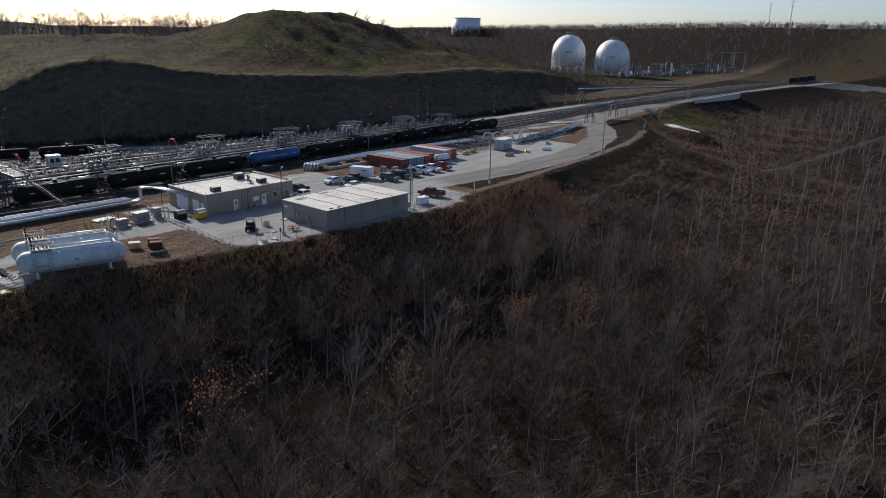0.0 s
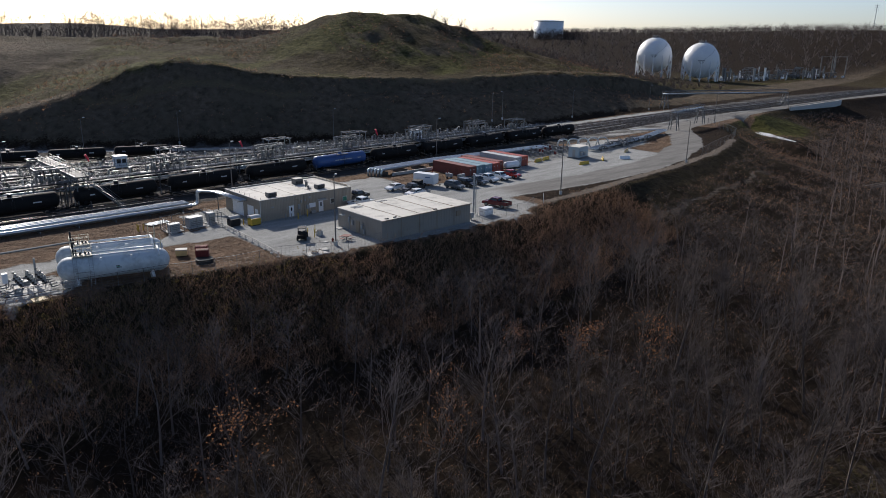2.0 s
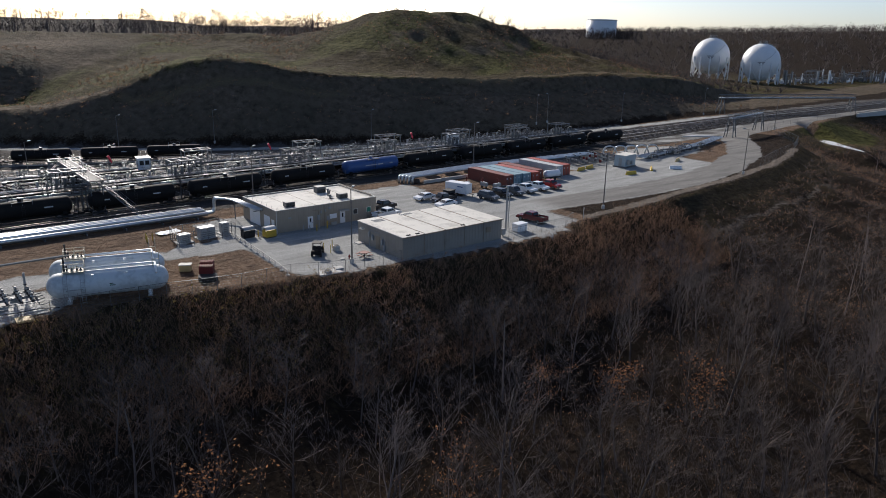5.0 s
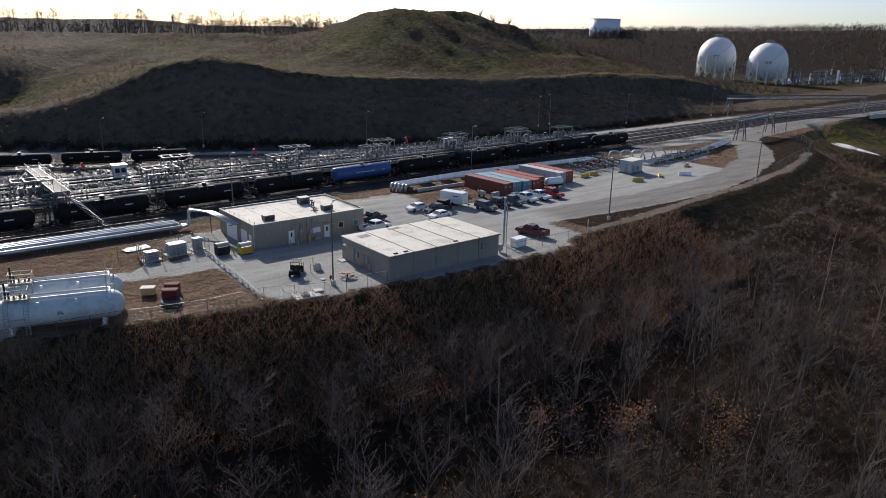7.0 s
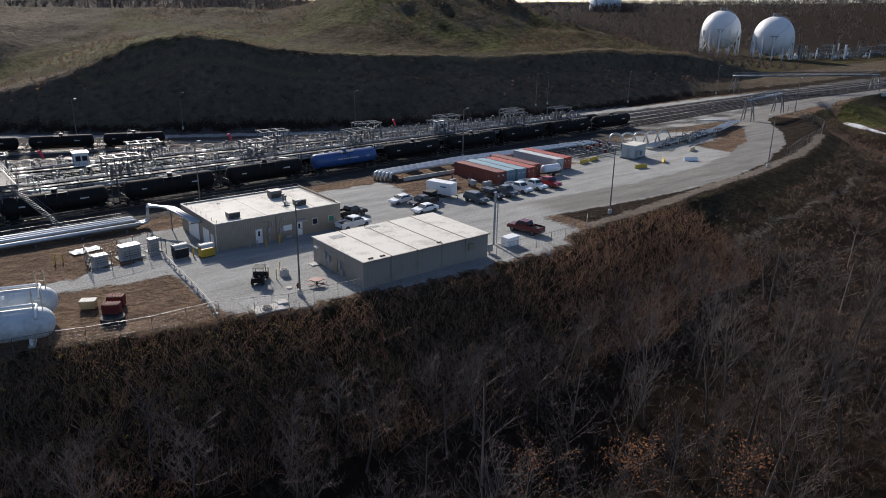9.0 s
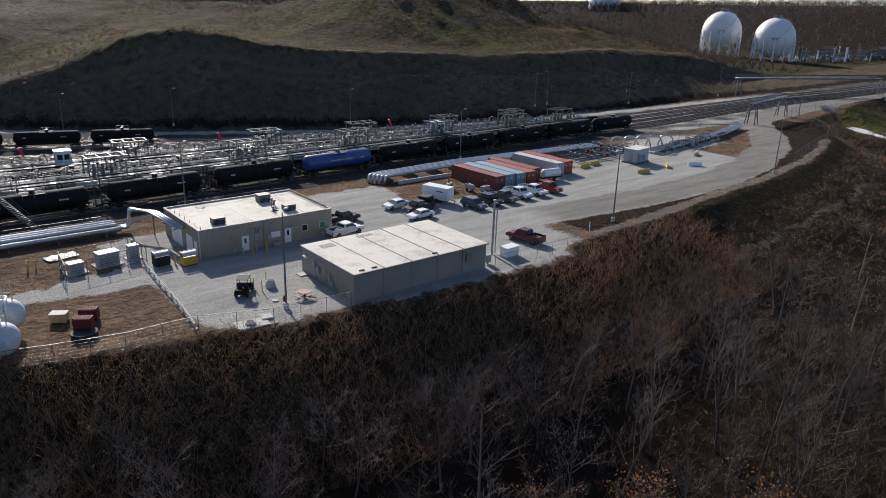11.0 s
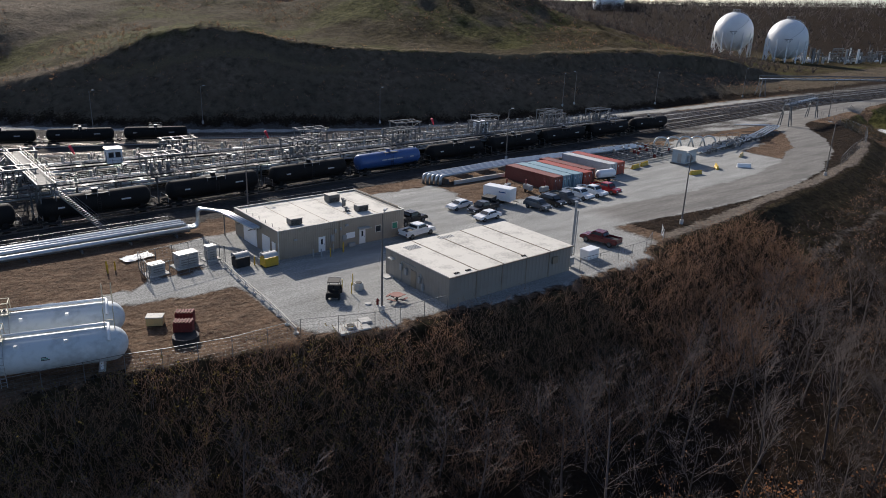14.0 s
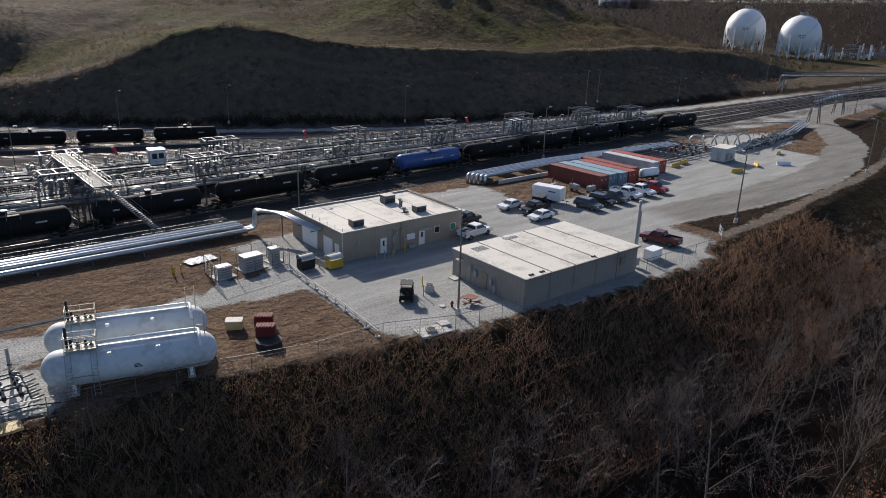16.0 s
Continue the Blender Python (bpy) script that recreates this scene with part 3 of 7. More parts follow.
def build_office():
    t = thing("office_building", "tan ribbed metal office building with a flat pale roof", "building")
    x0, x1, y0, y1, h = -8.75, 10.8, 23.34, 36.3, 3.78
    part("wall", ribbed(x0, x1, y0, y1, -0.4, h, 0.32, 0.035), M_TAN, t)
    part("roof", cube(x0 + 0.155, x1 - 0.155, y0 + 0.155, y1 - 0.155, h - 0.3, h - 0.12), M_ROOF, t, "flat stained roof membrane")
    for a in ((x0 - 0.06, x1 + 0.06, y0 - 0.06, y0 + 0.16), (x0 - 0.06, x1 + 0.06, y1 - 0.16, y1 + 0.06), (x0 - 0.06, x0 + 0.16, y0 + 0.162, y1 - 0.162), (x1 - 0.16, x1 + 0.06, y0 + 0.162, y1 - 0.162)):
        part("parapet_cap", cube(*a, h + 0.003, h + 0.09), M_ROOF, t)
    part("corner_trim", cube(x0 - 0.05, x0 + 0.09, y0 - 0.06, y0 - 0.036, -0.3, h), M_ROOF, t)
    part("downpipe", pipe([(x0 + 8.9, y0 - 0.12, 0), (x0 + 8.9, y0 - 0.12, h - 0.1)], 0.06, 6), M_TANDARK, t)
    zr = h - 0.12
    for cx, cy, w, d, hh, m in ((-5.2, 25.6, 1.7, 1.2, 0.85, M_UNIT), (5.6, 26.4, 1.7, 1.2, 0.85, M_UNIT), (4.6, 32.6, 1.8, 1.4, 1.1, M_UNIT)):
        u = part("air_conditioner", cube(cx - w / 2, cx + w / 2, cy - d / 2, cy + d / 2, zr + 0.08, zr + hh, bevel=0.03), m, t, "grey rooftop air conditioner")
        part("lid", cube(cx - w / 2 - 0.04, cx + w / 2 + 0.04, cy - d / 2 - 0.04, cy + d / 2 + 0.04, zr + hh + 0.002, zr + hh + 0.06), M_ROOFSEAM, u)
        for k in range(4):
            part("louvre", cube(cx - w / 2 + 0.1, cx + w / 2 - 0.1, cy - d / 2 - 0.02, cy - d / 2 - 0.004, zr + 0.18 + k * 0.13, zr + 0.26 + k * 0.13), M_DARK, u)
        part("curb", cube(cx - w / 2 + 0.1, cx + w / 2 - 0.1, cy - d / 2 + 0.1, cy + d / 2 - 0.1, zr, zr + 0.08), M_DARK, u)
    for k in range(1, 5):
        x = x0 + k * (x1 - x0) / 5
        part("roof_seam", cube(x - 0.05, x + 0.05, y0 + 0.3, y1 - 0.3, zr + 0.003, zr + 0.022), M_TANDARK, t)
    for cx, cy, hh in ((4.4, 29.3, 1.1), (4.9, 29.6, 0.7), (3.6, 27.2, 0.5)):
        v = part("vent_pipe", pipe([(cx, cy, zr), (cx, cy, zr + hh)], 0.14, 10), M_STEEL, t)
        part("cowl", pipe([(cx, cy, zr + hh), (cx, cy, zr + hh + 0.2)], 0.25, 10), M_STEEL, v)
    part("flashing", cube(3.2, 4.2, 26.7, 27.3, zr + 0.004, zr + 0.05), M_DARK, t)
    for i in range(6):                                # guard rail on the far side and the right end
        x = x0 + 2 + i * 3.2
        part("rail_post", pipe([(x, y1 - 0.3, zr), (x, y1 - 0.3, zr + 0.75)], 0.03, 5), M_STEEL, t)
    part("guard_rail", pipe([(x0 + 2, y1 - 0.3, zr + 0.72), (x1 - 0.4, y1 - 0.3, zr + 0.72)], 0.03, 5), M_STEEL, t)
    part("guard_rail", pipe([(x1 - 0.35, y0 + 1.0, h + 0.25), (x1 - 0.35, y1 - 0.3, h + 0.3)], 0.09, 6), M_TANDARK, t)
    for i in range(7):
        y = y0 + 0.8 + i * 1.9
        part("anchor", pipe([(x0 + 0.6, y, zr), (x0 + 0.6, y, zr + 0.45)], 0.035, 5), M_STEEL, t)
    # front openings
    def door(x, w, hgt, m, parent=t, label="white steel door"):
        d = part("door", cube(x, x + w, y0 - 0.075, y0 - 0.037, 0.02, hgt), m, parent, label)
        part("door_frame", cube(x - 0.08, x - 0.004, y0 - 0.09, y0 - 0.036, 0.0, hgt + 0.07), M_ROOFSEAM, d)
        part("door_frame", cube(x + w + 0.004, x + w + 0.08, y0 - 0.09, y0 - 0.036, 0.0, hgt + 0.07), M_ROOFSEAM, d)
        part("pane", cube(x + w * 0.35, x + w * 0.65, y0 - 0.085, y0 - 0.0765, hgt * 0.5, hgt * 0.85), M_GLASS, d)
        part("handle", cube(x + w * 0.82, x + w * 0.9, y0 - 0.13, y0 - 0.0765, 0.95, 1.05), M_STEEL, d)
    door(-3.0, 0.95, 2.05, M_WHITE)
    door(3.3, 0.95, 2.1, M_WHITE)
    part("awning", cube(3.0, 4.7, y0 - 1.0, y0 - 0.037, 2.3, 2.4), M_ROOFSEAM, t)
    for x, gm in ((5.9, M_GLASS), (8.7, M_GREEN)):
        w = part("window", cube(x, x + 1.0, y0 - 0.07, y0 - 0.036, 1.2, 2.2), M_ROOF, t)
        part("pane", cube(x + 0.1, x + 0.9, y0 - 0.082, y0 - 0.072, 1.3, 2.1), gm, w)
    part("notice_board", cube(1.2, 2.6, y0 - 0.08, y0 - 0.037, 1.1, 1.9), M_WHITE, t)
    part("bench", cube(1.4, 2.4, y0 - 0.55, y0 - 0.1, 0.0, 0.5, bevel=0.05), M_GREY, t)
    for x, z, w, hh in ((-6.6, 2.2, 0.45, 0.25), (-1.2, 1.2, 0.5, 0.9), (-0.6, 2.3, 0.25, 0.5), (0.2, 2.5, 0.25, 0.4), (1.0, 2.9, 0.5, 0.3), (0.6, 1.0, 0.6, 0.7)):
        part("electric_box", cube(x, x + w, y0 - 0.25, y0 - 0.037, z, z + hh, bevel=0.02), M_GREY, t)
    part("conduit", pipe(bent([(-2.2, y0 - 0.12, 3.0), (-0.95, y0 - 0.12, 3.0), (-0.95, y0 - 0.12, 0.2)], 0.2), 0.05, 6), M_TANDARK, t)
    # left end: roller doors
    for y, w, hh, lab in ((24.0, 1.0, 2.1, "door"), (25.6, 2.2, 2.4, "roller_door"), (29.4, 4.0, 3.0, "roller_door")):
        d = part(lab, cube(x0 - 0.08, x0 - 0.037, y, y + w, 0.0, hh), M_WHITE, t, "pale roller door" if lab == "roller_door" else "white steel door")
        if lab == "roller_door":
            for k in range(1, int(hh / 0.35)):
                part("slat", cube(x0 - 0.095, x0 - 0.0815, y + 0.02, y + w - 0.02, k * 0.35, k * 0.35 + 0.3), M_WHITE, d)
    return t


build_office()


# ---- rail yard ----
def on_land(x, y):
    return float(land(x, y))


def curve_pts(rows, step=3.0):
    """Points every step metres along a smooth line through rows of (x, y), laid on the land."""
    a = np.array(rows, float)
    xs = np.arange(a[0, 0], a[-1, 0] + 0.1, step)
    ys = np.interp(xs, a[:, 0], a[:, 1])
    k = max(3, int(30 / step)) | 1
    pad = np.pad(ys, k // 2, mode="reflect", reflect_type="odd")
    ys = np.convolve(pad, np.ones(k) / k, "valid")
    return [(float(x), float(y)) for x, y in zip(xs, ys)]


TRACKS = {
    "front": ((-90, 53), (-60, 53.8), (-30, 55.2), (-10, 56.8), (22, 59.6), (40, 61), (60, 62.5), (100, 65), (140, 66), (200, 68), (285, 66), (400, 66), (560, 62)),
    "second": ((-90, 80), (-40, 76.5), (0, 74), (40, 71.5), (80, 70), (140, 70.5), (200, 71.5), (285, 69.5), (400, 69.5), (560, 66)),
    "third": ((-90, 100), (-40, 93), (0, 89), (60, 83), (110, 78), (150, 76.5), (200, 75.5), (285, 73.5), (400, 73.5), (560, 70)),
    "fourth": ((-90, 183), (-27, 154), (3, 144.5), (21, 138.5), (60, 122), (110, 97), (150, 86), (200, 80), (285, 77.5), (400, 77.5), (560, 74)),
    "fifth": ((-90, 190), (-27, 163), (3, 153), (30, 142), (80, 121), (130, 99), (170, 88.5), (220, 83), (285, 81), (400, 81), (560, 78)),
    "valley": ((172, -18), (201, -19), (326, -26), (450, -42), (600, -70)),
    "sixth": ((-90, 170), (-27, 143), (0, 133), (30, 122), (70, 107), (110, 90), (150, 82), (200, 78), (240, 77)),
}


def build_track(rows, dark=False):
    pts = curve_pts(rows, 4.0)
    t = thing("railway_track", "rusty railway track on pale ballast", "railway track", None, "tracks of the rail yard", "structure")
    bed = bmesh.new()
    L = []
    for i, (x, y) in enumerate(pts):
        a, b = pts[max(i - 1, 0)], pts[min(i + 1, len(pts) - 1)]
        d = Vector((b[0] - a[0], b[1] - a[1])).normalized()
        L.append((x, y, -d.y, d.x, on_land(x, y)))
    rows_v = [[bed.verts.new((x + nx * o, y + ny * o, z + h)) for o, h in ((-2.1, -0.1), (-1.5, 0.16), (1.5, 0.16), (2.1, -0.1))] for x, y, nx, ny, z in L]
    for a, b in zip(rows_v, rows_v[1:]):
        for k in range(3):
            bed.faces.new((a[k], a[k + 1], b[k + 1], b[k]))
    part("ballast", bed, M_BALLASTD if dark else M_BALLAST, t)
    for o in (-0.72, 0.72):
        bm = bmesh.new()
        vs = [[bm.verts.new((x + nx * (o + e), y + ny * (o + e), z + h)) for e, h in ((-0.045, 0.16), (-0.045, 0.34), (0.045, 0.34), (0.045, 0.16))] for x, y, nx, ny, z in L]
        for a, b in zip(vs, vs[1:]):
            for k in range(3):
                bm.faces.new((a[k], a[k + 1], b[k + 1], b[k]))
        part("rail", bm, M_RAIL, t)
    bm = bmesh.new()
    for (x, y, nx, ny, z), (x2, y2, *_r, z2) in zip(L, L[1:]):
        for s in (0, 0.17, 0.33, 0.5, 0.67, 0.83):
            cx, cy, cz = x + (x2 - x) * s, y + (y2 - y) * s, z + (z2 - z) * s
            vv = [bm.verts.new((cx + nx * o - ny * w, cy + ny * o + nx * w, cz + h)) for o in (-1.25, 1.25) for w in (-0.11, 0.11) for h in (0.1, 0.2)]
            for q in ((1, 3, 7, 5), (0, 1, 5, 4), (2, 6, 7, 3), (0, 2, 3, 1), (4, 5, 7, 6)):
                bm.faces.new([vv[i] for i in q])
    tagged(part("ties", bm, M_TIE, t), kind="stuff")
    return pts


LINES = {k: build_track(v, k in ("front", "second", "third", "valley")) for k, v in TRACKS.items()}


def build_tank_car(paint, label, length=17.6):
    t = thing("tank_car", label, "rail car", None, "tank cars")
    r, zc, half = 1.5, 2.95, length / 2 - 0.9
    tank = part("tank", capsule(bmesh.new(), half * 2, r, 0.75, 20, Matrix.Translation((0, 0, zc))), paint, t, "", True)
    for x in (-half * 0.5, half * 0.5):
        ring = bmesh.new()
        tube(ring, [(x - 0.03, 0, zc), (x + 0.03, 0, zc)], r + 0.012, 20)
        part("seam_band", ring, paint, tank)
    part("manway", pipe([(0, 0, zc + r - 0.1), (0, 0, zc + r + 0.42)], 0.42, 12), paint, t)
    part("valve_bonnet", pipe([(0, 0, zc + r + 0.42), (0, 0, zc + r + 0.55)], 0.46, 12), M_GREY, t)
    for y in (-0.9, 0.9):
        part("walkway", cube(-1.6, 1.6, y - 0.3, y + 0.3, zc + r - 0.12, zc + r - 0.06), M_GRATE, t)
    for y in (-1.2, 1.2):
        bm = bmesh.new()
        for x in (-1.6, 0, 1.6):
            tube(bm, [(x, y, zc + r - 0.6), (x, y, zc + r + 0.75)], 0.025, 4)
        tube(bm, [(-1.6, y, zc + r + 0.75), (1.6, y, zc + r + 0.75)], 0.025, 4)
        part("guard_rail", bm, M_GREY, t)
    for y in (-1.52, 1.52):
        bm = bmesh.new()
        for x in (-0.25, 0.25):
            tube(bm, [(x, y, 0.9), (x, y, zc + 0.9)], 0.03, 4)
        for k in range(9):
            tube(bm, [(-0.25, y, 1.0 + k * 0.32), (0.25, y, 1.0 + k * 0.32)], 0.02, 4)
        part("ladder", bm, M_DARK, t)
    part("sill", cube(-length / 2, length / 2, -0.3, 0.3, 1.05, 1.4), M_BLACK, t)
    for s in (-1, 1):
        part("end_platform", cube(s * (length / 2 - 0.9) - 0.5, s * (length / 2 - 0.9) + 0.5, -1.4, 1.4, 1.35, 1.42), M_BLACK, t)
        part("coupler", cube(min(s * length / 2, s * (length / 2 + 0.5)), max(s * length / 2, s * (length / 2 + 0.5)), -0.15, 0.15, 0.85, 1.1), M_BLACK, t)
        bm = bmesh.new()
        x = s * (length / 2 - 0.45)
        for y in (-1.35, 1.35):
            tube(bm, [(x, y, 1.4), (x, y, 2.5)], 0.025, 4)
        tube(bm, [(x, -1.35, 2.5), (x, 1.35, 2.5)], 0.025, 4)
        part("end_rail", bm, M_GREY, t)
        bx = s * (length / 2 - 2.4)
        part("saddle", cube(bx - 0.35, bx + 0.35, -1.1, 1.1, 1.4, 2.0), M_BLACK, t)
        bogie = part("bogie", cube(bx - 1.3, bx + 1.3, -1.08, 1.08, 0.75, 1.03, bevel=0.08), M_DARK, t)
        for dx in (-0.88, 0.88):
            for y in (-0.78, 0.78):
                part("wheel", pipe([(bx + dx, y - 0.07, 0.8), (bx + dx, y + 0.07, 0.8)], 0.46, 14), M_RAIL, bogie)
    # unreadable lettering as bars
    for x0, w in (((-2.6, 1.2), (-1.2, 2.0), (1.0, 1.6), (4.6, 0.9)) if paint is M_BLUE else ((3.2, 1.4), (-5.6, 0.9))):
        me = part("lettering_bar", cube(x0, x0 + w, -r - 0.012, -r - 0.004, zc + 0.05, zc + 0.28), M_LETTER, t)
    return t


CAR_BLACK = build_tank_car(M_BLACK, "black railway tank car with top fittings, coupled in a train")
CAR_BLUE = build_tank_car(M_BLUE, "blue railway tank car coupled between black ones")


def place_car(src, line, x):
    pts = LINES[line]
    y = float(np.interp(x, [p[0] for p in pts], [p[1] for p in pts]))
    y2 = float(np.interp(x + 4, [p[0] for p in pts], [p[1] for p in pts]))
    y1 = float(np.interp(x - 4, [p[0] for p in pts], [p[1] for p in pts]))
    slope = math.atan2(on_land(x + 4, y2) - on_land(x - 4, y1), 8)
    return Matrix.Translation((x, y, on_land(x, y) + 0.0)) @ Matrix.Rotation(math.atan2(y2 - y1, 8), 4, "Z") @ Matrix.Rotation(-slope, 4, "Y")


CAR_BLUE.matrix_world = place_car(CAR_BLUE, "front", 34)
used = False
for line, xs in (("front", [34 + 18.6 * k for k in (-5, -4, -3, -2, -1, 1, 2, 3, 4, 5)] + [484, 502.6, 521.2]),
                 ("second", (-58, -39.5, -12, 6.6, 25.2, 43.8, 62.4, 81, 99.6, 118)),
                 ("third", (-30, -12, 6.4, 25, 43.6)),
                 ("fourth", (-54, -36.8, -19.6, -2.4, 14.8)), ("fifth", (-60, -42))):
    for x in xs:
        if not used:
            CAR_BLACK.matrix_world = place_car(CAR_BLACK, line, x)
            used = True
        else:
            copy_thing(CAR_BLACK, place_car(CAR_BLACK, line, x))


# ---- loading rack ----
def build_rack_bay(L=12.0):
    """One bay of the loading rack, along x, 4.4 m wide, its deck 4.6 m up."""
    t = thing("loading_rack_bay", "galvanised steel loading rack bay with pipes and raised walkway", "loading rack", None, "bays of the loading rack")
    for x in (0.3, L / 2, L - 0.3):
        for y in (-2.0, 2.0):
            part("post", cube(x - 0.11, x + 0.11, y - 0.11, y + 0.11, 0, 4.5), M_STEEL, t)
        part("cross_beam", cube(x - 0.1, x + 0.1, -2.6, 2.6, 4.3, 4.5), M_STEEL, t)
        part("cross_beam", cube(x - 0.09, x + 0.09, -2.2, 2.2, 2.9, 3.06), M_STEEL, t)
    for y in (-1.9, 1.9):
        part("deck", cube(0, L, y - 0.65, y + 0.65, 4.503, 4.56), M_GRATE, t, "open steel grating walkway")
        for o in (-0.62, 0.62):
            bm = bmesh.new()
            for k in range(9):
                x = 0.1 + k * (L - 0.2) / 8
                tube(bm, [(x, y + o, 4.56), (x, y + o, 5.65)], 0.028, 4)
            for h in (5.1, 5.65):
                tube(bm, [(0, y + o, h), (L, y + o, h)], 0.028, 4)
            part("handrail", bm, M_STEEL, t)
    for y, z, r in ((-1.3, 3.25, 0.18), (-0.75, 3.22, 0.13), (-0.3, 3.22, 0.13), (0.25, 3.28, 0.2), (0.8, 3.22, 0.12), (1.3, 3.25, 0.16), (-0.9, 4.72, 0.1), (-0.5, 4.74, 0.12), (0.0, 4.72, 0.1), (0.5, 4.76, 0.14), (0.9, 4.72, 0.08)):
        part("pipe", pipe([(0, y, z), (L, y, z)], r, 8), M_CLAD if r > 0.13 else M_STEEL, t, "", True)
    rng = random.Random(3)
    for k in range(3):
        x = 1.6 + k * 3.9
        for s in ((-1,) if k == 1 else (1,)):
            arm = part("loading_arm", pipe(bent([(x, s * 0.6, 4.8), (x, s * 0.6, 6.3), (x + 0.7, s * 2.2, 6.1), (x + 0.9, s * 3.1, 5.0)], 0.3, 3), 0.075, 6), M_STEEL, t)
            part("valve", pipe([(x, s * 0.6, 5.2), (x, s * 0.6, 5.55)], 0.2, 8), M_STEEL, arm)
            part("valve_wheel", pipe([(x + 0.25, s * 0.6, 5.38), (x + 0.3, s * 0.6, 5.38)], 0.22, 8), M_STEEL, arm)
        part("riser", pipe(bent([(x + 0.9, -0.3, 3.2), (x + 0.9, -0.3, 5.6), (x + 0.9, 0.4, 5.6), (x + 0.9, 0.4, 4.8)], 0.25, 3), 0.09, 6), M_STEEL, t)
        part("drop_gangway", cube(x + 1.2, x + 1.9, -3.4, -2.56, 4.7, 4.78), M_STEEL, t)
        part("control_box", cube(x - 0.5, x - 0.1, 1.35, 1.75, 4.56, 5.9, bevel=0.03), M_GREY, t)
    return t


BAY = build_rack_bay()


def build_overhead(L=6.0, H=7.6):
    t = thing("overhead_frame", "galvanised overhead frame standing on the loading rack", "steel frame", None, "overhead frames of the rack")
    for x in (0, L):
        for y in (-1.6, 1.6):
            part("post", cube(x - 0.1, x + 0.1, y - 0.1, y + 0.1, 4.56, H), M_STEEL, t)
    for y in (-1.6, 1.6):
        part("beam", cube(-0.4, L + 0.4, y - 0.1, y + 0.1, H, H + 0.25), M_STEEL, t)
    for x in (0, L / 3, 2 * L / 3, L):
        part("beam", cube(x - 0.08, x + 0.08, -1.49, 1.49, H + 0.02, H + 0.22), M_STEEL, t)
    for x in (1.2, 2.6, 4.0):
        b = part("manifold", pipe([(x, 0, 4.7), (x, 0, 6.4)], 0.3, 10), M_STEEL, t, "", True)
        part("flange", pipe([(x, 0, 6.4), (x, 0, 6.55)], 0.45, 10), M_STEEL, b)
        part("hose", pipe(bent([(x, 0, 6.5), (x, 0, H - 0.1), (x + 0.9, 1.0, H - 0.1), (x + 0.9, 1.0, 5.2)], 0.3, 3), 0.07, 6), M_DARK, t)
    bm = bmesh.new()
    for s in (-1.6, 1.6):
        tube(bm, [(0, s, 5.0), (L, s, H)], 0.04, 4)
        tube(bm, [(L, s, 5.0), (0, s, H)], 0.04, 4)
    part("brace", bm, M_STEEL, t)
    return t


FRAME = build_overhead()


def rack_pose(rows, x):
    a = np.array(rows, float)
    y, y2 = np.interp(x, a[:, 0], a[:, 1]), np.interp(x + 12, a[:, 0], a[:, 1])
    z, z2 = on_land(x, y), on_land(x + 12, y2)
    return Matrix.Translation((x, y, z)) @ Matrix.Rotation(math.atan2(y2 - y, 12), 4, "Z") @ Matrix.Rotation(-math.atan2(z2 - z, 12), 4, "Y")


RACK_A = ((-60, 63.5), (0, 64.5), (40, 66.3), (80, 67.4), (130, 68.2))
RACK_B = ((-60, 87), (-13, 82.5), (30, 78.5), (66, 75.2), (110, 73.5))
first = True
for rows, xs in ((RACK_A, [-53 + 12.1 * k for k in range(14)]), (RACK_B, [-41 + 12.1 * k for k in range(12)])):
    for x in xs:
        if first:
            BAY.matrix_world, first = rack_pose(rows, x), False
        else:
            copy_thing(BAY, rack_pose(rows, x))
first = True
for rows, xs in ((RACK_A, (-34, -12, 14, 38, 62, 86, 104)), (RACK_B, (-30, -3, 24, 47, 70, 92))):
    for x in xs:
        m = rack_pose(rows, x)
        if first:
            FRAME.matrix_world, first = m, False
        else:
            copy_thing(FRAME, m)


def build_cabin(name, label, m, w=2.6, d=2.4, h=2.5):
    t = thing(name, label, "cabin", m, "operator cabins")
    part("body", cube(0, w, 0, d, 0, h, bevel=0.04), M_WHITE, t)
    part("roof", cube(-0.15, w + 0.15, -0.15, d + 0.15, h + 0.003, h + 0.14, bevel=0.03), M_WHITE, t)
    for x in (0.25, w / 2 + 0.1):
        wd = part("window", cube(x, x + w / 2 - 0.35, -0.03, -0.004, 1.0, 2.05), M_GREYC, t)
        part("pane", cube(x + 0.06, x + w / 2 - 0.41, -0.04, -0.032, 1.06, 1.99), M_GLASS, wd)
    part("door", cube(-0.04, -0.004, 0.4, 1.3, 0.05, 2.05), M_GREY, t)
    return t


for rows, x, dy in ((RACK_B, -13.4, -2.4), (RACK_A, 65.2, 1.0)):
    m = rack_pose(rows, x)
    build_cabin("operator_cabin", "small white operator cabin on the loading rack", Matrix.Translation((x, m.translation.y + dy, m.translation.z + 4.565)) @ Matrix.Rotation(m.to_euler().z, 4, "Z"))


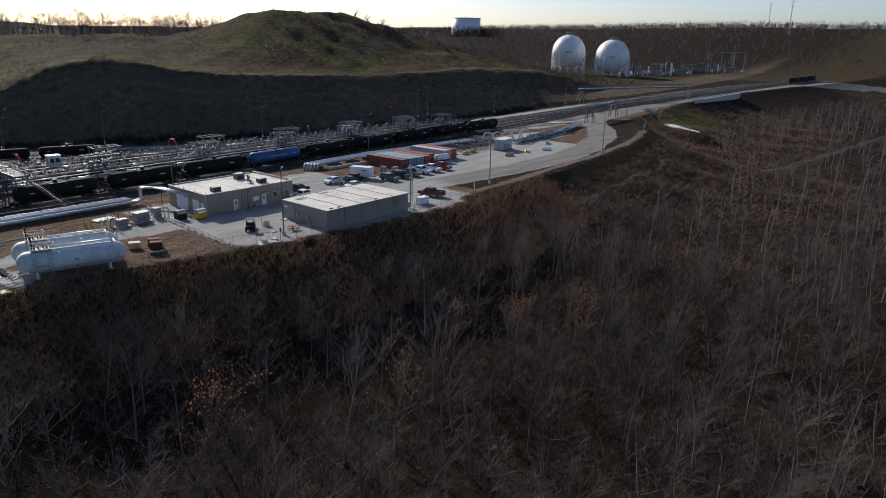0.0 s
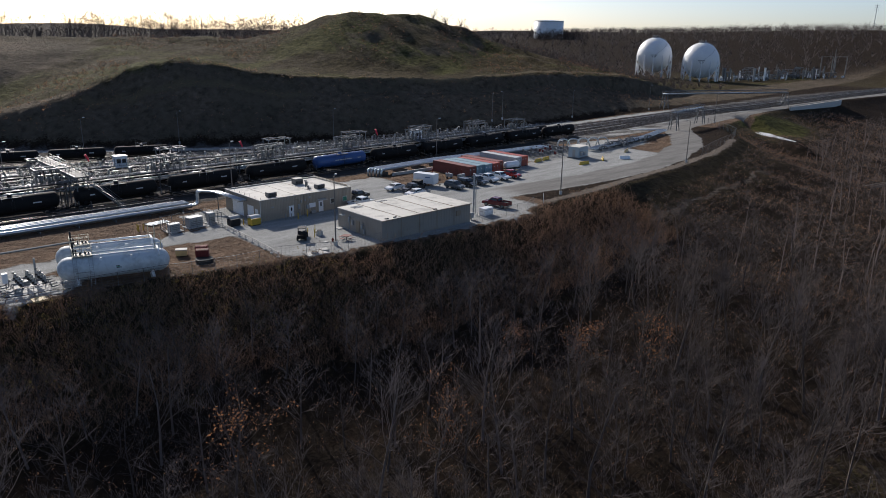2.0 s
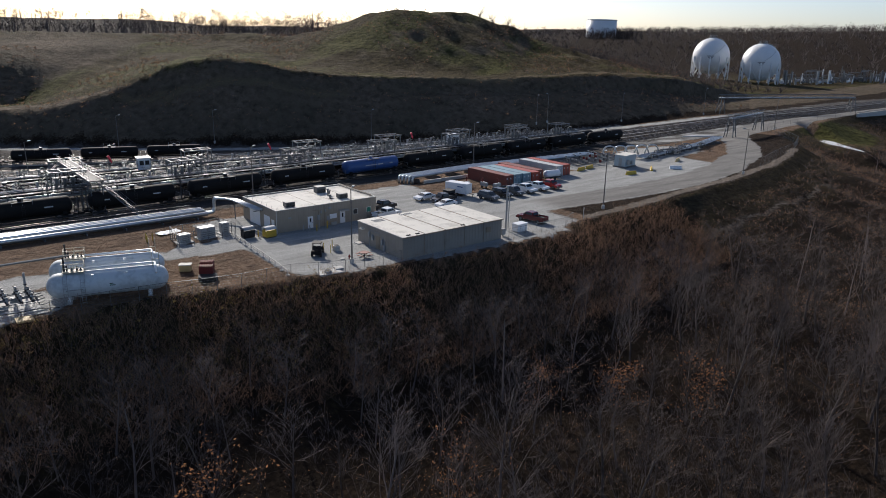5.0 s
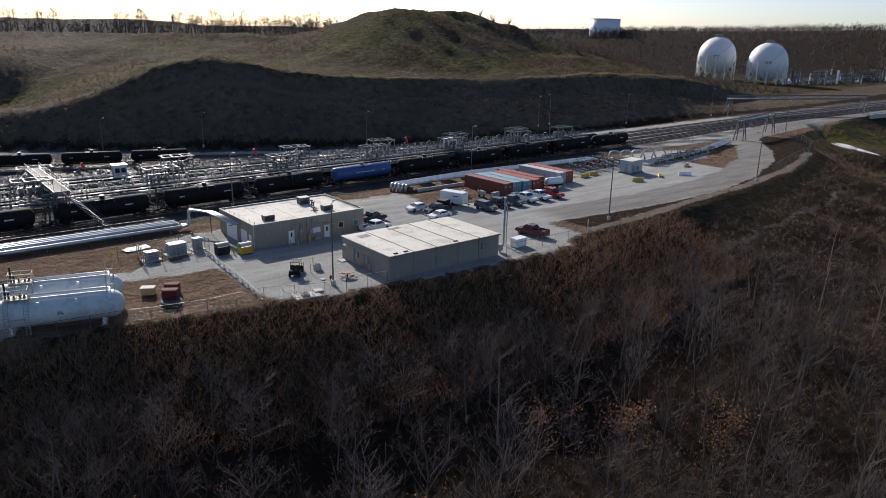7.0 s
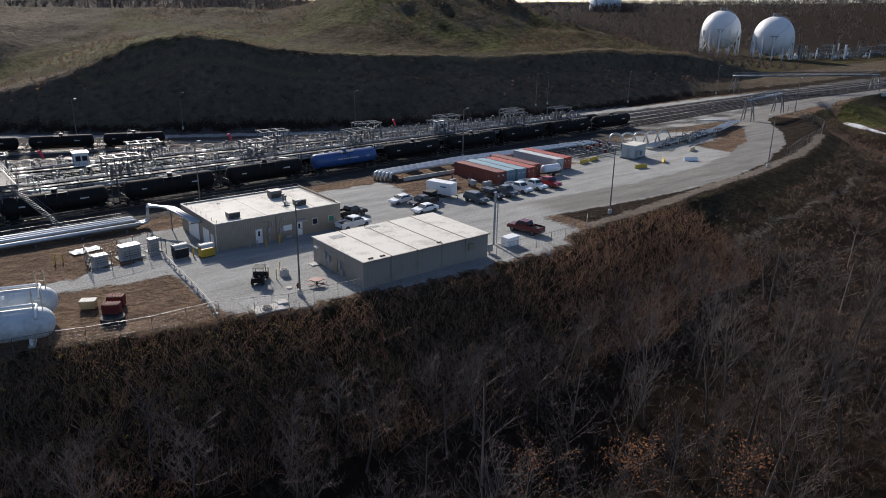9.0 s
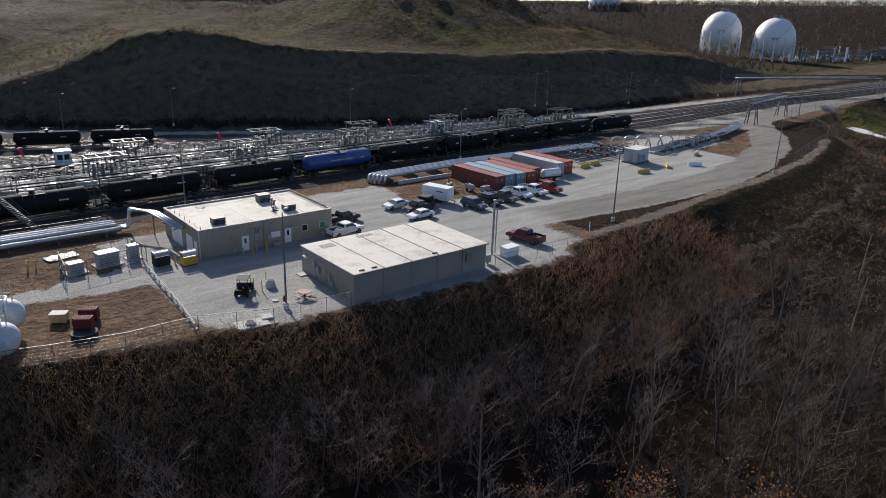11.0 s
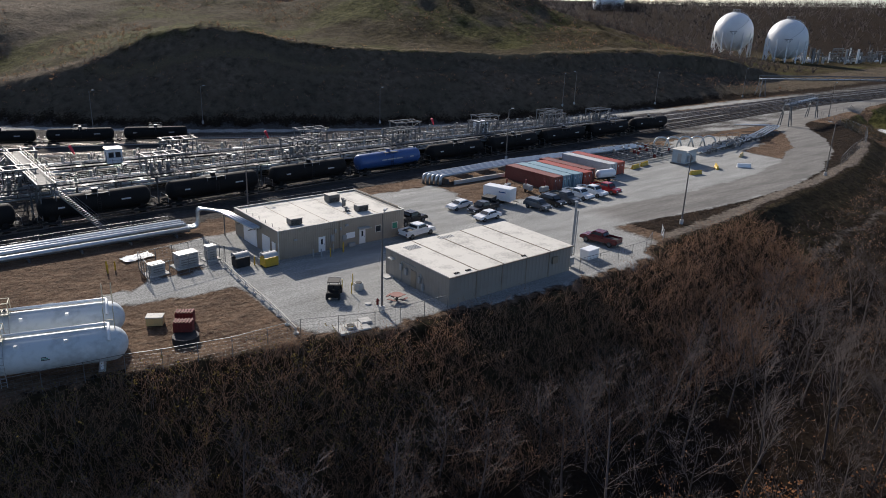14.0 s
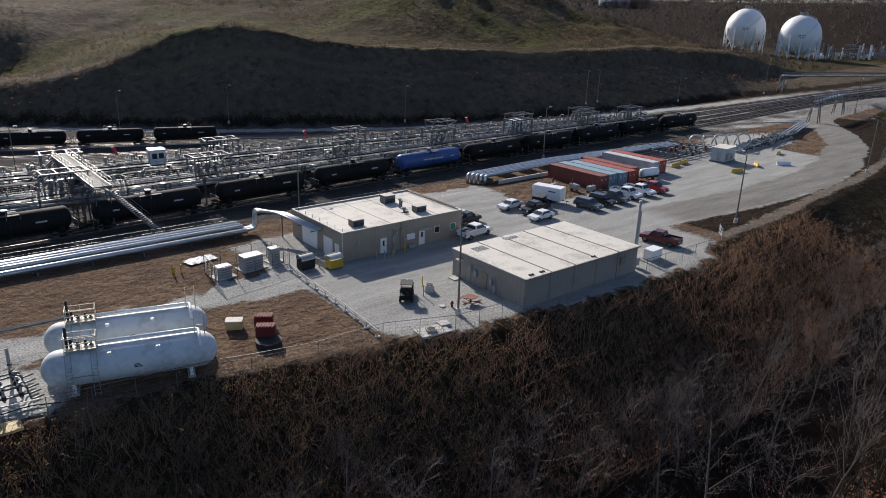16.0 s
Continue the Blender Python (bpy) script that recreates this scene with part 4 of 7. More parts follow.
def build_crossing():
    """Footbridge over the front train, with a long stair down to the yard and stairs on the far side."""
    t = thing("footbridge", "galvanised footbridge with stairs over the tank cars", "footbridge")
    za, zb = 5.6, 6.0
    ax, ay, bx, by = -28.2, 54.2, -29.0, 79.0
    zg = on_land(-28, 57)
    part("deck", cube(ax - 1.1, ax + 1.1, ay, by, za, za + 0.16), M_GRATE, t, "open steel grating")
    for x in (ax - 1.17, ax + 1.17):
        part("girder", cube(x - 0.06, x + 0.06, ay, by, za - 0.35, za + 0.2), M_STEEL, t)
        bm = bmesh.new()
        for k in range(14):
            y = ay + k * (by - ay) / 13
            tube(bm, [(x, y, za + 0.2), (x, y, za + 1.25)], 0.035, 4)
        for h in (0.7, 1.25):
            tube(bm, [(x, ay, za + h), (x, by, za + h)], 0.035, 4)
        part("handrail", bm, M_STEEL, t)
    for y in (ay + 0.3, ay + 2.6, by - 0.4, by - 2.4):
        for x in (ax - 0.9, ax + 0.9):
            part("leg", pipe([(x + (x - ax) * 0.25, y, on_land(x, y) - 0.05), (x, y, za - 0.3)], 0.09, 5), M_STEEL, t)
    bm = bmesh.new()
    for x in (ax - 1.0, ax + 1.0):
        tube(bm, [(x, ay + 0.3, zg + 0.4), (x, ay + 2.6, za - 0.6)], 0.04, 4)
        tube(bm, [(x, ay + 2.6, zg + 0.4), (x, ay + 0.3, za - 0.6)], 0.04, 4)
    part("brace", bm, M_STEEL, t)

    def stair(p, q, width=1.0):
        p, q = Vector(p), Vector(q)
        d = q - p
        flat = Vector((d.x, d.y, 0)).normalized()
        sd = Vector((-flat.y, flat.x, 0)) * width / 2
        st = part("stair", pipe([p + sd, q + sd], 0.1, 4), M_STEEL, t, "open steel stair")
        part("stringer", pipe([p - sd, q - sd], 0.1, 4), M_STEEL, st)
        for s in (sd, -sd):
            bm = bmesh.new()
            for k in range(6):
                a = p + d * (k / 5)
                tube(bm, [a + s, a + s + Vector((0, 0, 1.05))], 0.03, 4)
            tube(bm, [p + s + Vector((0, 0, 1.05)), q + s + Vector((0, 0, 1.05))], 0.03, 4)
            tube(bm, [p + s + Vector((0, 0, 0.55)), q + s + Vector((0, 0, 0.55))], 0.025, 4)
            part("handrail", bm, M_STEEL, st)
        n = int(abs(d.z) / 0.2)
        for k in range(1, n):
            a = p + d * (k / n)
            bm = bmesh.new()
            vs = [bm.verts.new(a + sd * i + flat * j + Vector((0, 0, h))) for i in (-0.92, 0.92) for j in (-0.13, 0.13) for h in (0.08, 0.12)]
            for f in ((0, 1, 3, 2), (4, 6, 7, 5), (0, 4, 5, 1), (2, 3, 7, 6), (0, 2, 6, 4), (1, 5, 7, 3)):
                bm.faces.new([vs[i] for i in f])
            part("tread", bm, M_STEEL, st)
    stair((ax + 0.3, ay, za), (-22.6, 48.0, on_land(-22.6, 48.0)))
    stair((ax - 0.8, by - 3.5, za), (-35.5, 70.5, on_land(-35, 70)))
    stair((ax - 0.8, by - 0.6, za), (-36, 84.5, on_land(-36, 84.5)))


build_crossing()


# ---- lamp posts, windsocks ----
def build_lamp(h=11.0, heads=1):
    t = thing("lamp_post", "tall slim grey lamp post on a concrete base", "lamp post", None, "yard lamp posts")
    part("base", pipe([(0, 0, -0.3), (0, 0, 0.7)], 0.32, 10), M_CONC, t)
    part("pole", pipe([(0, 0, 0.7), (0, 0, h)], [0.13, 0.07], 8), M_POLE, t)
    for s in ((1,) if heads == 1 else (-1, 1)):
        arm = part("arm", pipe([(0, 0, h - 0.1), (s * 0.9, 0, h + 0.1)], 0.04, 5), M_POLE, t)
        part("lamp_head", cube(min(s * 0.7, s * 1.4), max(s * 0.7, s * 1.4), -0.16, 0.16, h + 0.1, h + 0.26, bevel=0.03), M_GREYC, arm)
    return t


LAMP = build_lamp()
LAMP.matrix_world = pose(-7.0, 2.85, 0, 0, 0, 40)
for x, y, a in ((51, 4.2, 60), (109.5, 8.2, 120), (35, 159.5, 0), (84, 136.5, 10), (6, 168, 0), (149, 117.5, 30), (154, 116.5, 80), (184, 103.5, 20), (229, 94.5, 0), (64, 57.6, 0), (-2, 47.0, 30), (-31, 104, 0), (206, 50.5, 0)):
    copy_thing(LAMP, Matrix.Translation((x, y, on_land(x, y))) @ pose(0, 0, 0, 0, 0, a))


def build_windsock(m):
    t = thing("windsock", "red windsock hanging from a thin mast", "windsock", m, "windsocks")
    part("mast", pipe([(0, 0, 0), (0, 0, 3.2)], 0.04, 6), M_STEEL, t)
    part("sock", pipe([(0, 0, 3.1), (0.25, 0, 2.6), (0.55, 0, 1.9), (0.7, 0, 1.5)], [0.28, 0.26, 0.2, 0.12], 8), M_PINK, t)


for rows, x, dy in ((RACK_B, -18.5, 1.0), (RACK_B, 17.5, 1.0), (RACK_B, 58, 1.2)):
    m = rack_pose(rows, x)
    build_windsock(Matrix.Translation((x, m.translation.y + dy, m.translation.z + 4.6)))


# ---- yard: vessels and pipework ----
def build_vessel(p, q, rad, label):
    """A white pressure vessel from end to end p, q (x, y), on saddles."""
    (ax, ay), (bx, by) = p, q
    L = math.hypot(bx - ax, by - ay)
    m = Matrix.Translation(((ax + bx) / 2, (ay + by) / 2, 0)) @ Matrix.Rotation(math.atan2(by - ay, bx - ax), 4, "Z")
    t = thing("pressure_vessel", label, "storage tank", m, "white storage vessels")
    zc = 0.62 + rad
    v = part("shell", capsule(bmesh.new(), L, rad, rad * 0.95, 32, Matrix.Translation((0, 0, zc))), M_CHALK, t, "white painted steel shell", True)
    for x in (-L * 0.28, 0.05 * L, L * 0.33):
        bm = bmesh.new()
        tube(bm, [(x - 0.03, 0, zc), (x + 0.03, 0, zc)], rad + 0.008, 32)
        part("weld_band", bm, M_CHALK, v)
    for x in (-L * 0.33, L * 0.33):
        part("saddle", cube(x - 0.14, x + 0.14, -rad * 0.6, rad * 0.6, 0.12, zc - rad * 0.6, bevel=0.03), M_WHITE, t)
        part("footing", cube(x - 0.3, x + 0.3, -rad * 0.7, rad * 0.7, -0.3, 0.12), M_CONC, t)
    zt = zc + rad
    # service platform near the left end
    x0 = -L * 0.36
    part("platform", cube(x0, x0 + 2.4, -0.7, 0.7, zt + 0.12, zt + 0.2), M_PALE, t, "pale yellow service platform")
    bm = bmesh.new()
    for x in (x0, x0 + 1.2, x0 + 2.4):
        for y in (-0.7, 0.7):
            tube(bm, [(x, y, zt - 0.2), (x, y, zt + 1.25)], 0.035, 4)
    for y in (-0.7, 0.7):
        for h in (0.75, 1.25):
            tube(bm, [(x0, y, zt + h), (x0 + 2.4, y, zt + h)], 0.035, 4)
    for x in (x0, x0 + 2.4):
        tube(bm, [(x, -0.7, zt + 1.25), (x, 0.7, zt + 1.25)], 0.035, 4)
    part("guard_rail", bm, M_PALE, t)
    for x in (x0 + 0.25, x0 + 2.15):
        bm = bmesh.new()
        for s in (-0.22, 0.22):
            tube(bm, [(x + s, -rad - 0.12, 0.1), (x + s, -rad - 0.12, zc + 0.3), (x + s, -rad * 0.55, zt + 0.2)], 0.03, 4)
        for k in range(9):
            tube(bm, [(x - 0.22, -rad - 0.12, 0.3 + k * 0.32), (x + 0.22, -rad - 0.12, 0.3 + k * 0.32)], 0.02, 4)
        part("ladder", bm, M_GREY, t)
    bm = bmesh.new()
    tube(bm, [(x0 + 0.3, -rad - 0.1, zc - 0.2), (x0 + 2.1, -rad - 0.1, zc - 0.2)], 0.05, 5)
    part("ladder_tie", bm, M_GREY, t)
    for x, h in ((x0 + 0.5, 0.9), (x0 + 1.0, 0.6), (x0 + 1.6, 0.7), (x0 + 0.2, 2.0), (x0 + 2.0, 0.5)):
        val = part("valve", pipe([(x, 0.1, zt - 0.1), (x, 0.1, zt + h)], 0.11, 8), M_DARK, t)
        part("flange", pipe([(x, 0.1, zt + h * 0.5), (x, 0.1, zt + h * 0.5 + 0.08)], 0.2, 8), M_STEEL, val)
    xe = L * 0.4
    bm = bmesh.new()
    for x in (xe - 0.4, xe + 0.4):
        for y in (-0.25, 0.25):
            tube(bm, [(x, y, zt - 0.2), (x, y, zt + 1.9)], 0.04, 4)
        for h in (0.9, 1.4):
            tube(bm, [(x, -0.25, zt + h), (x, 0.25, zt + h)], 0.035, 4)
    tube(bm, [(xe - 0.4, -0.25, zt + 0.8), (xe + 0.4, -0.25, zt + 0.8)], 0.035, 4)
    part("end_guard", bm, M_PALE, t)
    part("vapour_line", pipe(bent([(x0 + 2.3, 0.3, zt + 0.25), (xe - 0.1, 0.3, zt + 0.25), (xe - 0.1, -rad * 0.6, zt + 0.1), (xe - 0.1, -rad * 1.1, zt - 0.5)], 0.3, 4), 0.15, 8), M_WHITE, t, "", True)
    for x in (0.15 * L, -0.12 * L):
        part("sign_plate", cube(x - 0.14, x + 0.14, -rad * 0.72, -rad * 0.7 + 0.03, zc + rad * 0.7, zc + rad * 0.7 + 0.3), M_WHITE, t)
    # small unreadable badge: bars
    for k, mm in enumerate((M_DARK, M_GREEN, M_DARK)):
        part("badge_bar", cube(0.1, 0.75 - 0.12 * k, -rad - 0.012, -rad - 0.004, zc - 0.1 + k * 0.12, zc - 0.02 + k * 0.12), mm, t)
    return t


VA = ((-45.3, 10.2), (-32.0, 6.4))
VB = ((-43.9, 15.8), (-30.6, 12.1))
build_vessel(*VA, 1.55, "white horizontal pressure vessel on saddles with ladder and platform")
build_vessel(*VB, 1.55, "white horizontal pressure vessel standing behind another")


def build_skid():
    """Pump and valve pipework at the end of the vessels."""
    t = thing("valve_skid", "tangle of grey valves, pumps and pipes on gravel", "pipework")
    part("slab", cube(-51, -46.3, 8.5, 14.5, -0.2, 0.06), M_CONC, t)
    rng = random.Random(5)
    for k in range(5):
        y = 9.2 + k * 1.05
        part("pipe", pipe(bent([(-60, y + 0.4, 0.5), (-50.5, y, 0.5), (-50.5, y, 1.1 + 0.2 * (k % 2)), (-46.4, y, 1.1 + 0.2 * (k % 2)), (-46.4, y, 0.45), (-45.4, y + 0.3, 0.45)], 0.25, 3), 0.08, 6), M_STEEL, t, "", True)
        for x in (-49.6, -48.2, -47.0):
            v = part("valve", pipe([(x, y, 0.8), (x, y, 1.9 + rng.random() * 0.4)], 0.1, 6), M_GREY, t)
            part("valve_wheel", pipe([(x, y, 1.95), (x, y, 2.0)], 0.22, 8), M_DARK, v)
            part("flange", pipe([(x - 0.15, y, 1.15), (x + 0.15, y, 1.15)], 0.2, 8), M_DARK, v)
    for x, y in ((-50.4, 10.5), (-48.8, 13.4)):
        part("pump", pipe([(x, y, 0.35), (x + 0.9, y, 0.35)], 0.3, 10), M_GREY, t)
    part("control_cabinet", cube(-51.0, -50.4, 12.8, 13.3, 0.9, 2.2, bevel=0.03), M_WHITE, t)
    part("cabinet_post", cube(-50.75, -50.65, 13.0, 13.1, 0, 0.9), M_STEEL, t)
    part("vent_stack", pipe([(-47.0, 13.6, 0.0), (-47.0, 13.6, 3.4)], 0.14, 8), M_GREY, t)
    part("walkway_pipe", pipe([(-62, 16.6, 3.9), (-41.5, 14.9, 4.3)], 0.12, 8), M_STEEL, t)
    part("walkway_pipe", pipe([(-62, 16.9, 3.9), (-41.5, 15.2, 4.3)], 0.1, 8), M_STEEL, t)
    for x in (-60, -52):
        part("pipe_support", cube(x - 0.08, x + 0.08, 16.0, 16.16, -0.2, 3.85), M_STEEL, t)
    part("lid", cube(-49.4, -47.6, 5.8, 7.4, -0.1, 0.12), M_CREAM, t)
    part("hose", pipe(bent([(-52, 9.5, 0.2), (-49, 8.4, 0.25), (-46.6, 8.8, 0.2), (-44.5, 8.0, 0.1)], 1.0, 4), 0.05, 6), M_DARK, t)


build_skid()


def build_pipeline():
    t = thing("pipeline", "bank of bright clad pipes on low steel supports", "pipeline")
    for y0, z, r in ((39.6, 0.75, 0.36), (41.1, 0.95, 0.30), (42.0, 0.95, 0.30), (42.9, 0.95, 0.30), (43.8, 0.9, 0.16)):
        part("clad_pipe", pipe([(-110, y0 + 1.2, z), (-50, y0, z), (-14, y0, z)], r, 14), M_CLAD, t, "", True)
    for k in range(16):
        x = -106 + k * 6
        part("support", cube(x - 0.1, x + 0.1, 38.9, 44.3, -0.4, 0.38), M_STEEL, t)
    bm = bmesh.new()
    for k in range(31):
        tube(bm, [(-90 + k * 2.5, 45.3, -0.3), (-90 + k * 2.5, 45.3, 1.3)], 0.03, 4)
    tube(bm, [(-90, 45.3, 1.3), (-15, 45.3, 1.3)], 0.035, 4)
    tube(bm, [(-90, 45.3, 0.8), (-15, 45.3, 0.8)], 0.03, 4)
    part("handrail", bm, M_STEEL, t)
    # the part that climbs and crosses to the office
    for o, r in ((0.0, 0.2), (0.45, 0.2), (0.9, 0.16)):
        part("clad_duct", pipe(bent([(-14.4, 39.7 + o * 1.4, 0.8), (-12.6 + o * 0.3, 39.7 + o * 1.4, 0.8), (-12.6 + o * 0.3, 39.7 + o * 1.4, 3.35), (-9.7 - o, 36.6 + o * 0.2, 3.35), (-9.25 - o * 0.9, 27.6, 3.3)], 0.8, 5), r, 12), M_CLAD, t, "", True)
    for y in (28.2, 31.5, 35.2):
        part("bracket", cube(-10.5, -8.8, y - 0.05, y + 0.05, 2.95, 3.06), M_STEEL, t)
    part("bracket_post", cube(-10.4, -10.28, 36.2, 36.32, -0.2, 3.1), M_STEEL, t)


build_pipeline()


def build_pipe_bank():
    t = thing("pipe_bank", "parallel pale pipes bending up beside the parked containers", "pipeline")
    a, b = Vector((33.0, 47.5, 0)), Vector((96, 47.5, 0))
    for k in range(5):
        o = Vector((0.4 * k, -k * 0.75, 0))
        s = a + o
        part("clad_pipe", pipe(bent([s + Vector((0, 0, -0.4)), s + Vector((0, 0, 1.25)), s + Vector((22, 1.4, 1.25)), b + Vector((0, -k * 0.75, 1.0))], 0.9, 5), 0.3, 12), M_CLAD, t, "", True)
    for k in range(10):
        x = 36 + k * 6
        part("support", cube(x - 0.1, x + 0.1, 43.8, 48.2 + (1.2 if x > 40 else 0), -0.7, 0.68), M_STEEL, t)
    part("kerb_beam", cube(36.5, 60, 42.6, 42.9, -0.1, 0.6), M_CONC, t)


build_pipe_bank()


def build_manifold():
    """Rows of pipes, red valves and tall loops on the gravel beyond the containers."""
    t = thing("pipe_manifold", "field of grey pipes with red valves and tall loops", "pipework")
    rng = random.Random(12)
    for k in range(9):
        y = 36.5 + k * 1.35
        part("pipe", pipe([(80, y, 0.7), (106 - k * 0.6, y + 1.2, 0.7)], 0.16, 8), M_STEEL, t, "", True)
        for x in (84, 89, 93.5, 98):
            x += rng.uniform(-1.2, 1.2)
            v = part("valve", cube(x - 0.3, x + 0.3, y - 0.1, y + 0.35, 0.55, 1.35, bevel=0.06), M_RED if rng.random() < 0.25 else M_STEEL, t)
            part("valve_wheel", pipe([(x, y, 1.36), (x, y, 1.5)], 0.25, 8), M_GREY, v)
    for k in range(5):
        x = 101 + k * 3.2
        y = 45.5 - k * 1.2
        part("loop", pipe(bent([(x, y, 0.2), (x + 0.6, y - 0.4, 2.7), (x + 2.6, y - 2.0, 2.7), (x + 3.4, y - 2.6, 0.2)], 1.1, 6), 0.2, 12), M_CLAD, t, "tall bright pipe loop", True)
    for k in range(26):
        x = 106 + rng.uniform(0, 34)
        y = 34.5 + (x - 106) * 0.13 + rng.uniform(-2.0, 2.0)
        L = rng.uniform(2, 5)
        part("pipe", pipe(bent([(x, y, 0.3), (x, y, 1.0 + rng.random()), (x + L, y + L * 0.1, 1.0 + rng.random() * 0.6), (x + L, y + L * 0.1, 0.3)], 0.3, 3), 0.13, 6), M_STEEL, t, "", True)
        if k % 2:
            part("valve", pipe([(x + 1, y, 0.6), (x + 1, y, 1.7)], 0.22, 8), M_GREY, t)
    for k in range(4):
        o = k * 0.9
        part("header", pipe(bent([(104, 34.0 + o, 0.8), (140, 38.5 + o, 0.9), (161 - o * 0.5, 44.5 + o * 0.8, 1.0), (150 + o, 52.5 - o * 0.4, 1.0)], 1.2, 4), 0.2, 8), M_CLAD, t, "", True)
    for k in range(12):
        x = 108 + k * 4
        part("support", cube(x - 0.1, x + 0.1, 33.8 + (x - 104) * 0.13, 38.2 + (x - 104) * 0.13, -0.3, 0.62), M_STEEL, t)
    bm = bmesh.new()
    for k in range(4):
        tube(bm, [(124 + k * 3, 41.5, 0), (124 + k * 3, 41.5, 2.0)], 0.06, 5)
    tube(bm, [(124, 41.5, 2.0), (133, 41.5, 2.0)], 0.06, 5)
    part("frame", bm, M_STEEL, t)


build_manifold()


def build_meter_house():
    t = thing("meter_house", "pale grey metal meter house on skids", "cabin", pose(90.6, 29.6, 0, 0, 0, 8))
    part("skid", cube(-0.2, 5.4, -0.2, 3.4, -0.1, 0.3), M_STEEL, t)
    part("body", cube(0, 5.2, 0, 3.2, 0.3, 3.1, bevel=0.04), M_BLUEGREY, t)
    part("roof", cube(-0.15, 5.35, -0.15, 3.35, 3.104, 3.2), M_ROOF, t)
    part("door", cube(-0.05, -0.004, 1.0, 1.9, 0.4, 2.4), M_GREY, t)
    part("cooler", cube(0.6, 1.6, -0.5, -0.004, 0.8, 2.0, bevel=0.03), M_GREY, t)
    part("cooler", cube(2.6, 3.3, -0.4, -0.004, 0.8, 1.7, bevel=0.03), M_GREY, t)


build_meter_house()


def build_block(m, paint, label, L=3.0, h=0.85):
    t = thing("barrier_block", label, "barrier", m, "concrete barrier blocks")
    bm = bmesh.new()
    prof = [(-0.3, 0), (-0.3, 0.2), (-0.14, 0.42), (-0.1, h), (0.1, h), (0.14, 0.42), (0.3, 0.2), (0.3, 0)]
    e = [[bm.verts.new((s * L / 2, y, z)) for y, z in prof] for s in (-1, 1)]
    for i in range(len(prof)):
        j = (i + 1) % len(prof)
        bm.faces.new((e[0][i], e[0][j], e[1][j], e[1][i]))
    bm.faces.new(e[0]); bm.faces.new(e[1][::-1])
    part("block", bm, paint, t)


for x, y, a, mm, lab in ((85, 23.4, -12, M_YELLOW, "yellow painted concrete barrier block"), (94.5, 24.4, 40, M_YELLOW, "yellow painted concrete barrier block"), (101.0, 21.8, -38, M_WHITE, "white painted concrete barrier block"),
                         (78.5, 33.6, 10, M_YELLOW, "yellow painted concrete barrier block"), (82.5, 34.3, 10, M_YELLOW, "yellow painted concrete barrier block"), (112, 28.6, 20, M_CREAM, "pale yellow concrete barrier block"), (75.5, 36.5, 60, M_YELLOW, "yellow painted concrete barrier block")):
    build_block(pose(x, y, 0, 0, 0, a), mm, lab)


# ---- freight containers ----
def build_container(m, paint, label, L=12.19, W=2.44, H=2.6):
    """Along -y from its back end at the origin to its door end."""
    t = thing("freight_container", label, "container", m, "row of freight containers")
    bm = bmesh.new()
    def wall(ax, ay, bx, by):
        ln = math.hypot(bx - ax, by - ay)
        ux, uy = (bx - ax) / ln, (by - ay) / ln
        nx, ny = uy, -ux
        k = int(ln / 0.28)
        p = ln / k
        prof = [(q, o) for i in range(k) for q, o in ((i * p, 0), (i * p + p * 0.36, 0), (i * p + p * 0.5, -0.036), (i * p + p * 0.86, -0.036))] + [(ln, 0)]
        lo = [bm.verts.new((ax + ux * s + nx * o, ay + uy * s + ny * o, 0.15)) for s, o in prof]
        hi = [bm.verts.new((ax + ux * s + nx * o, ay + uy * s + ny * o, H - 0.1)) for s, o in prof]
        for i in range(len(prof) - 1):
            bm.faces.new((lo[i], lo[i + 1], hi[i + 1], hi[i]))
    wall(0.02, 0, 0.02, -L); wall(W - 0.02, -L, W - 0.02, 0); wall(W, -0.02, 0, -0.02)
    part("side_wall", bm, paint, t)
    part("roof", cube(0.01, W - 0.01, -L + 0.01, -0.01, H - 0.1, H - 0.03), paint, t)
    part("floor", cube(0.01, W - 0.01, -L + 0.01, -0.01, 0.05, 0.15), M_DARK, t)
    for x in (0, W - 0.12):
        part("roof_rail", cube(x, x + 0.12, -L, 0, H - 0.12, H), paint, t)
        part("floor_rail", cube(x - 0.005, x + 0.125, -L, 0, 0, 0.16), paint, t)
        for y in (-L, -0.15):
            part("corner_post", cube(x - 0.004, x + 0.124, y - 0.004, y + 0.154, 0.16, H - 0.12), paint, t)
    for s in (0, 1):
        d = part("door", cube(0.13 + s * (W / 2 - 0.12), W / 2 - 0.005 + s * (W / 2 - 0.125), -L, -L + 0.06, 0.17, H - 0.13), paint, t)
        for o in (0.3, 0.75):
            x = 0.13 + s * (W / 2 - 0.12) + o
            part("lock_bar", pipe([(x, -L - 0.03, 0.2), (x, -L - 0.03, H - 0.2)], 0.025, 5), M_STEEL, d)
        part("placard", cube(0.3 + s * 1.15, 0.55 + s * 1.15, -L - 0.02, -L - 0.004, 1.7, 2.0), M_WHITE, d)


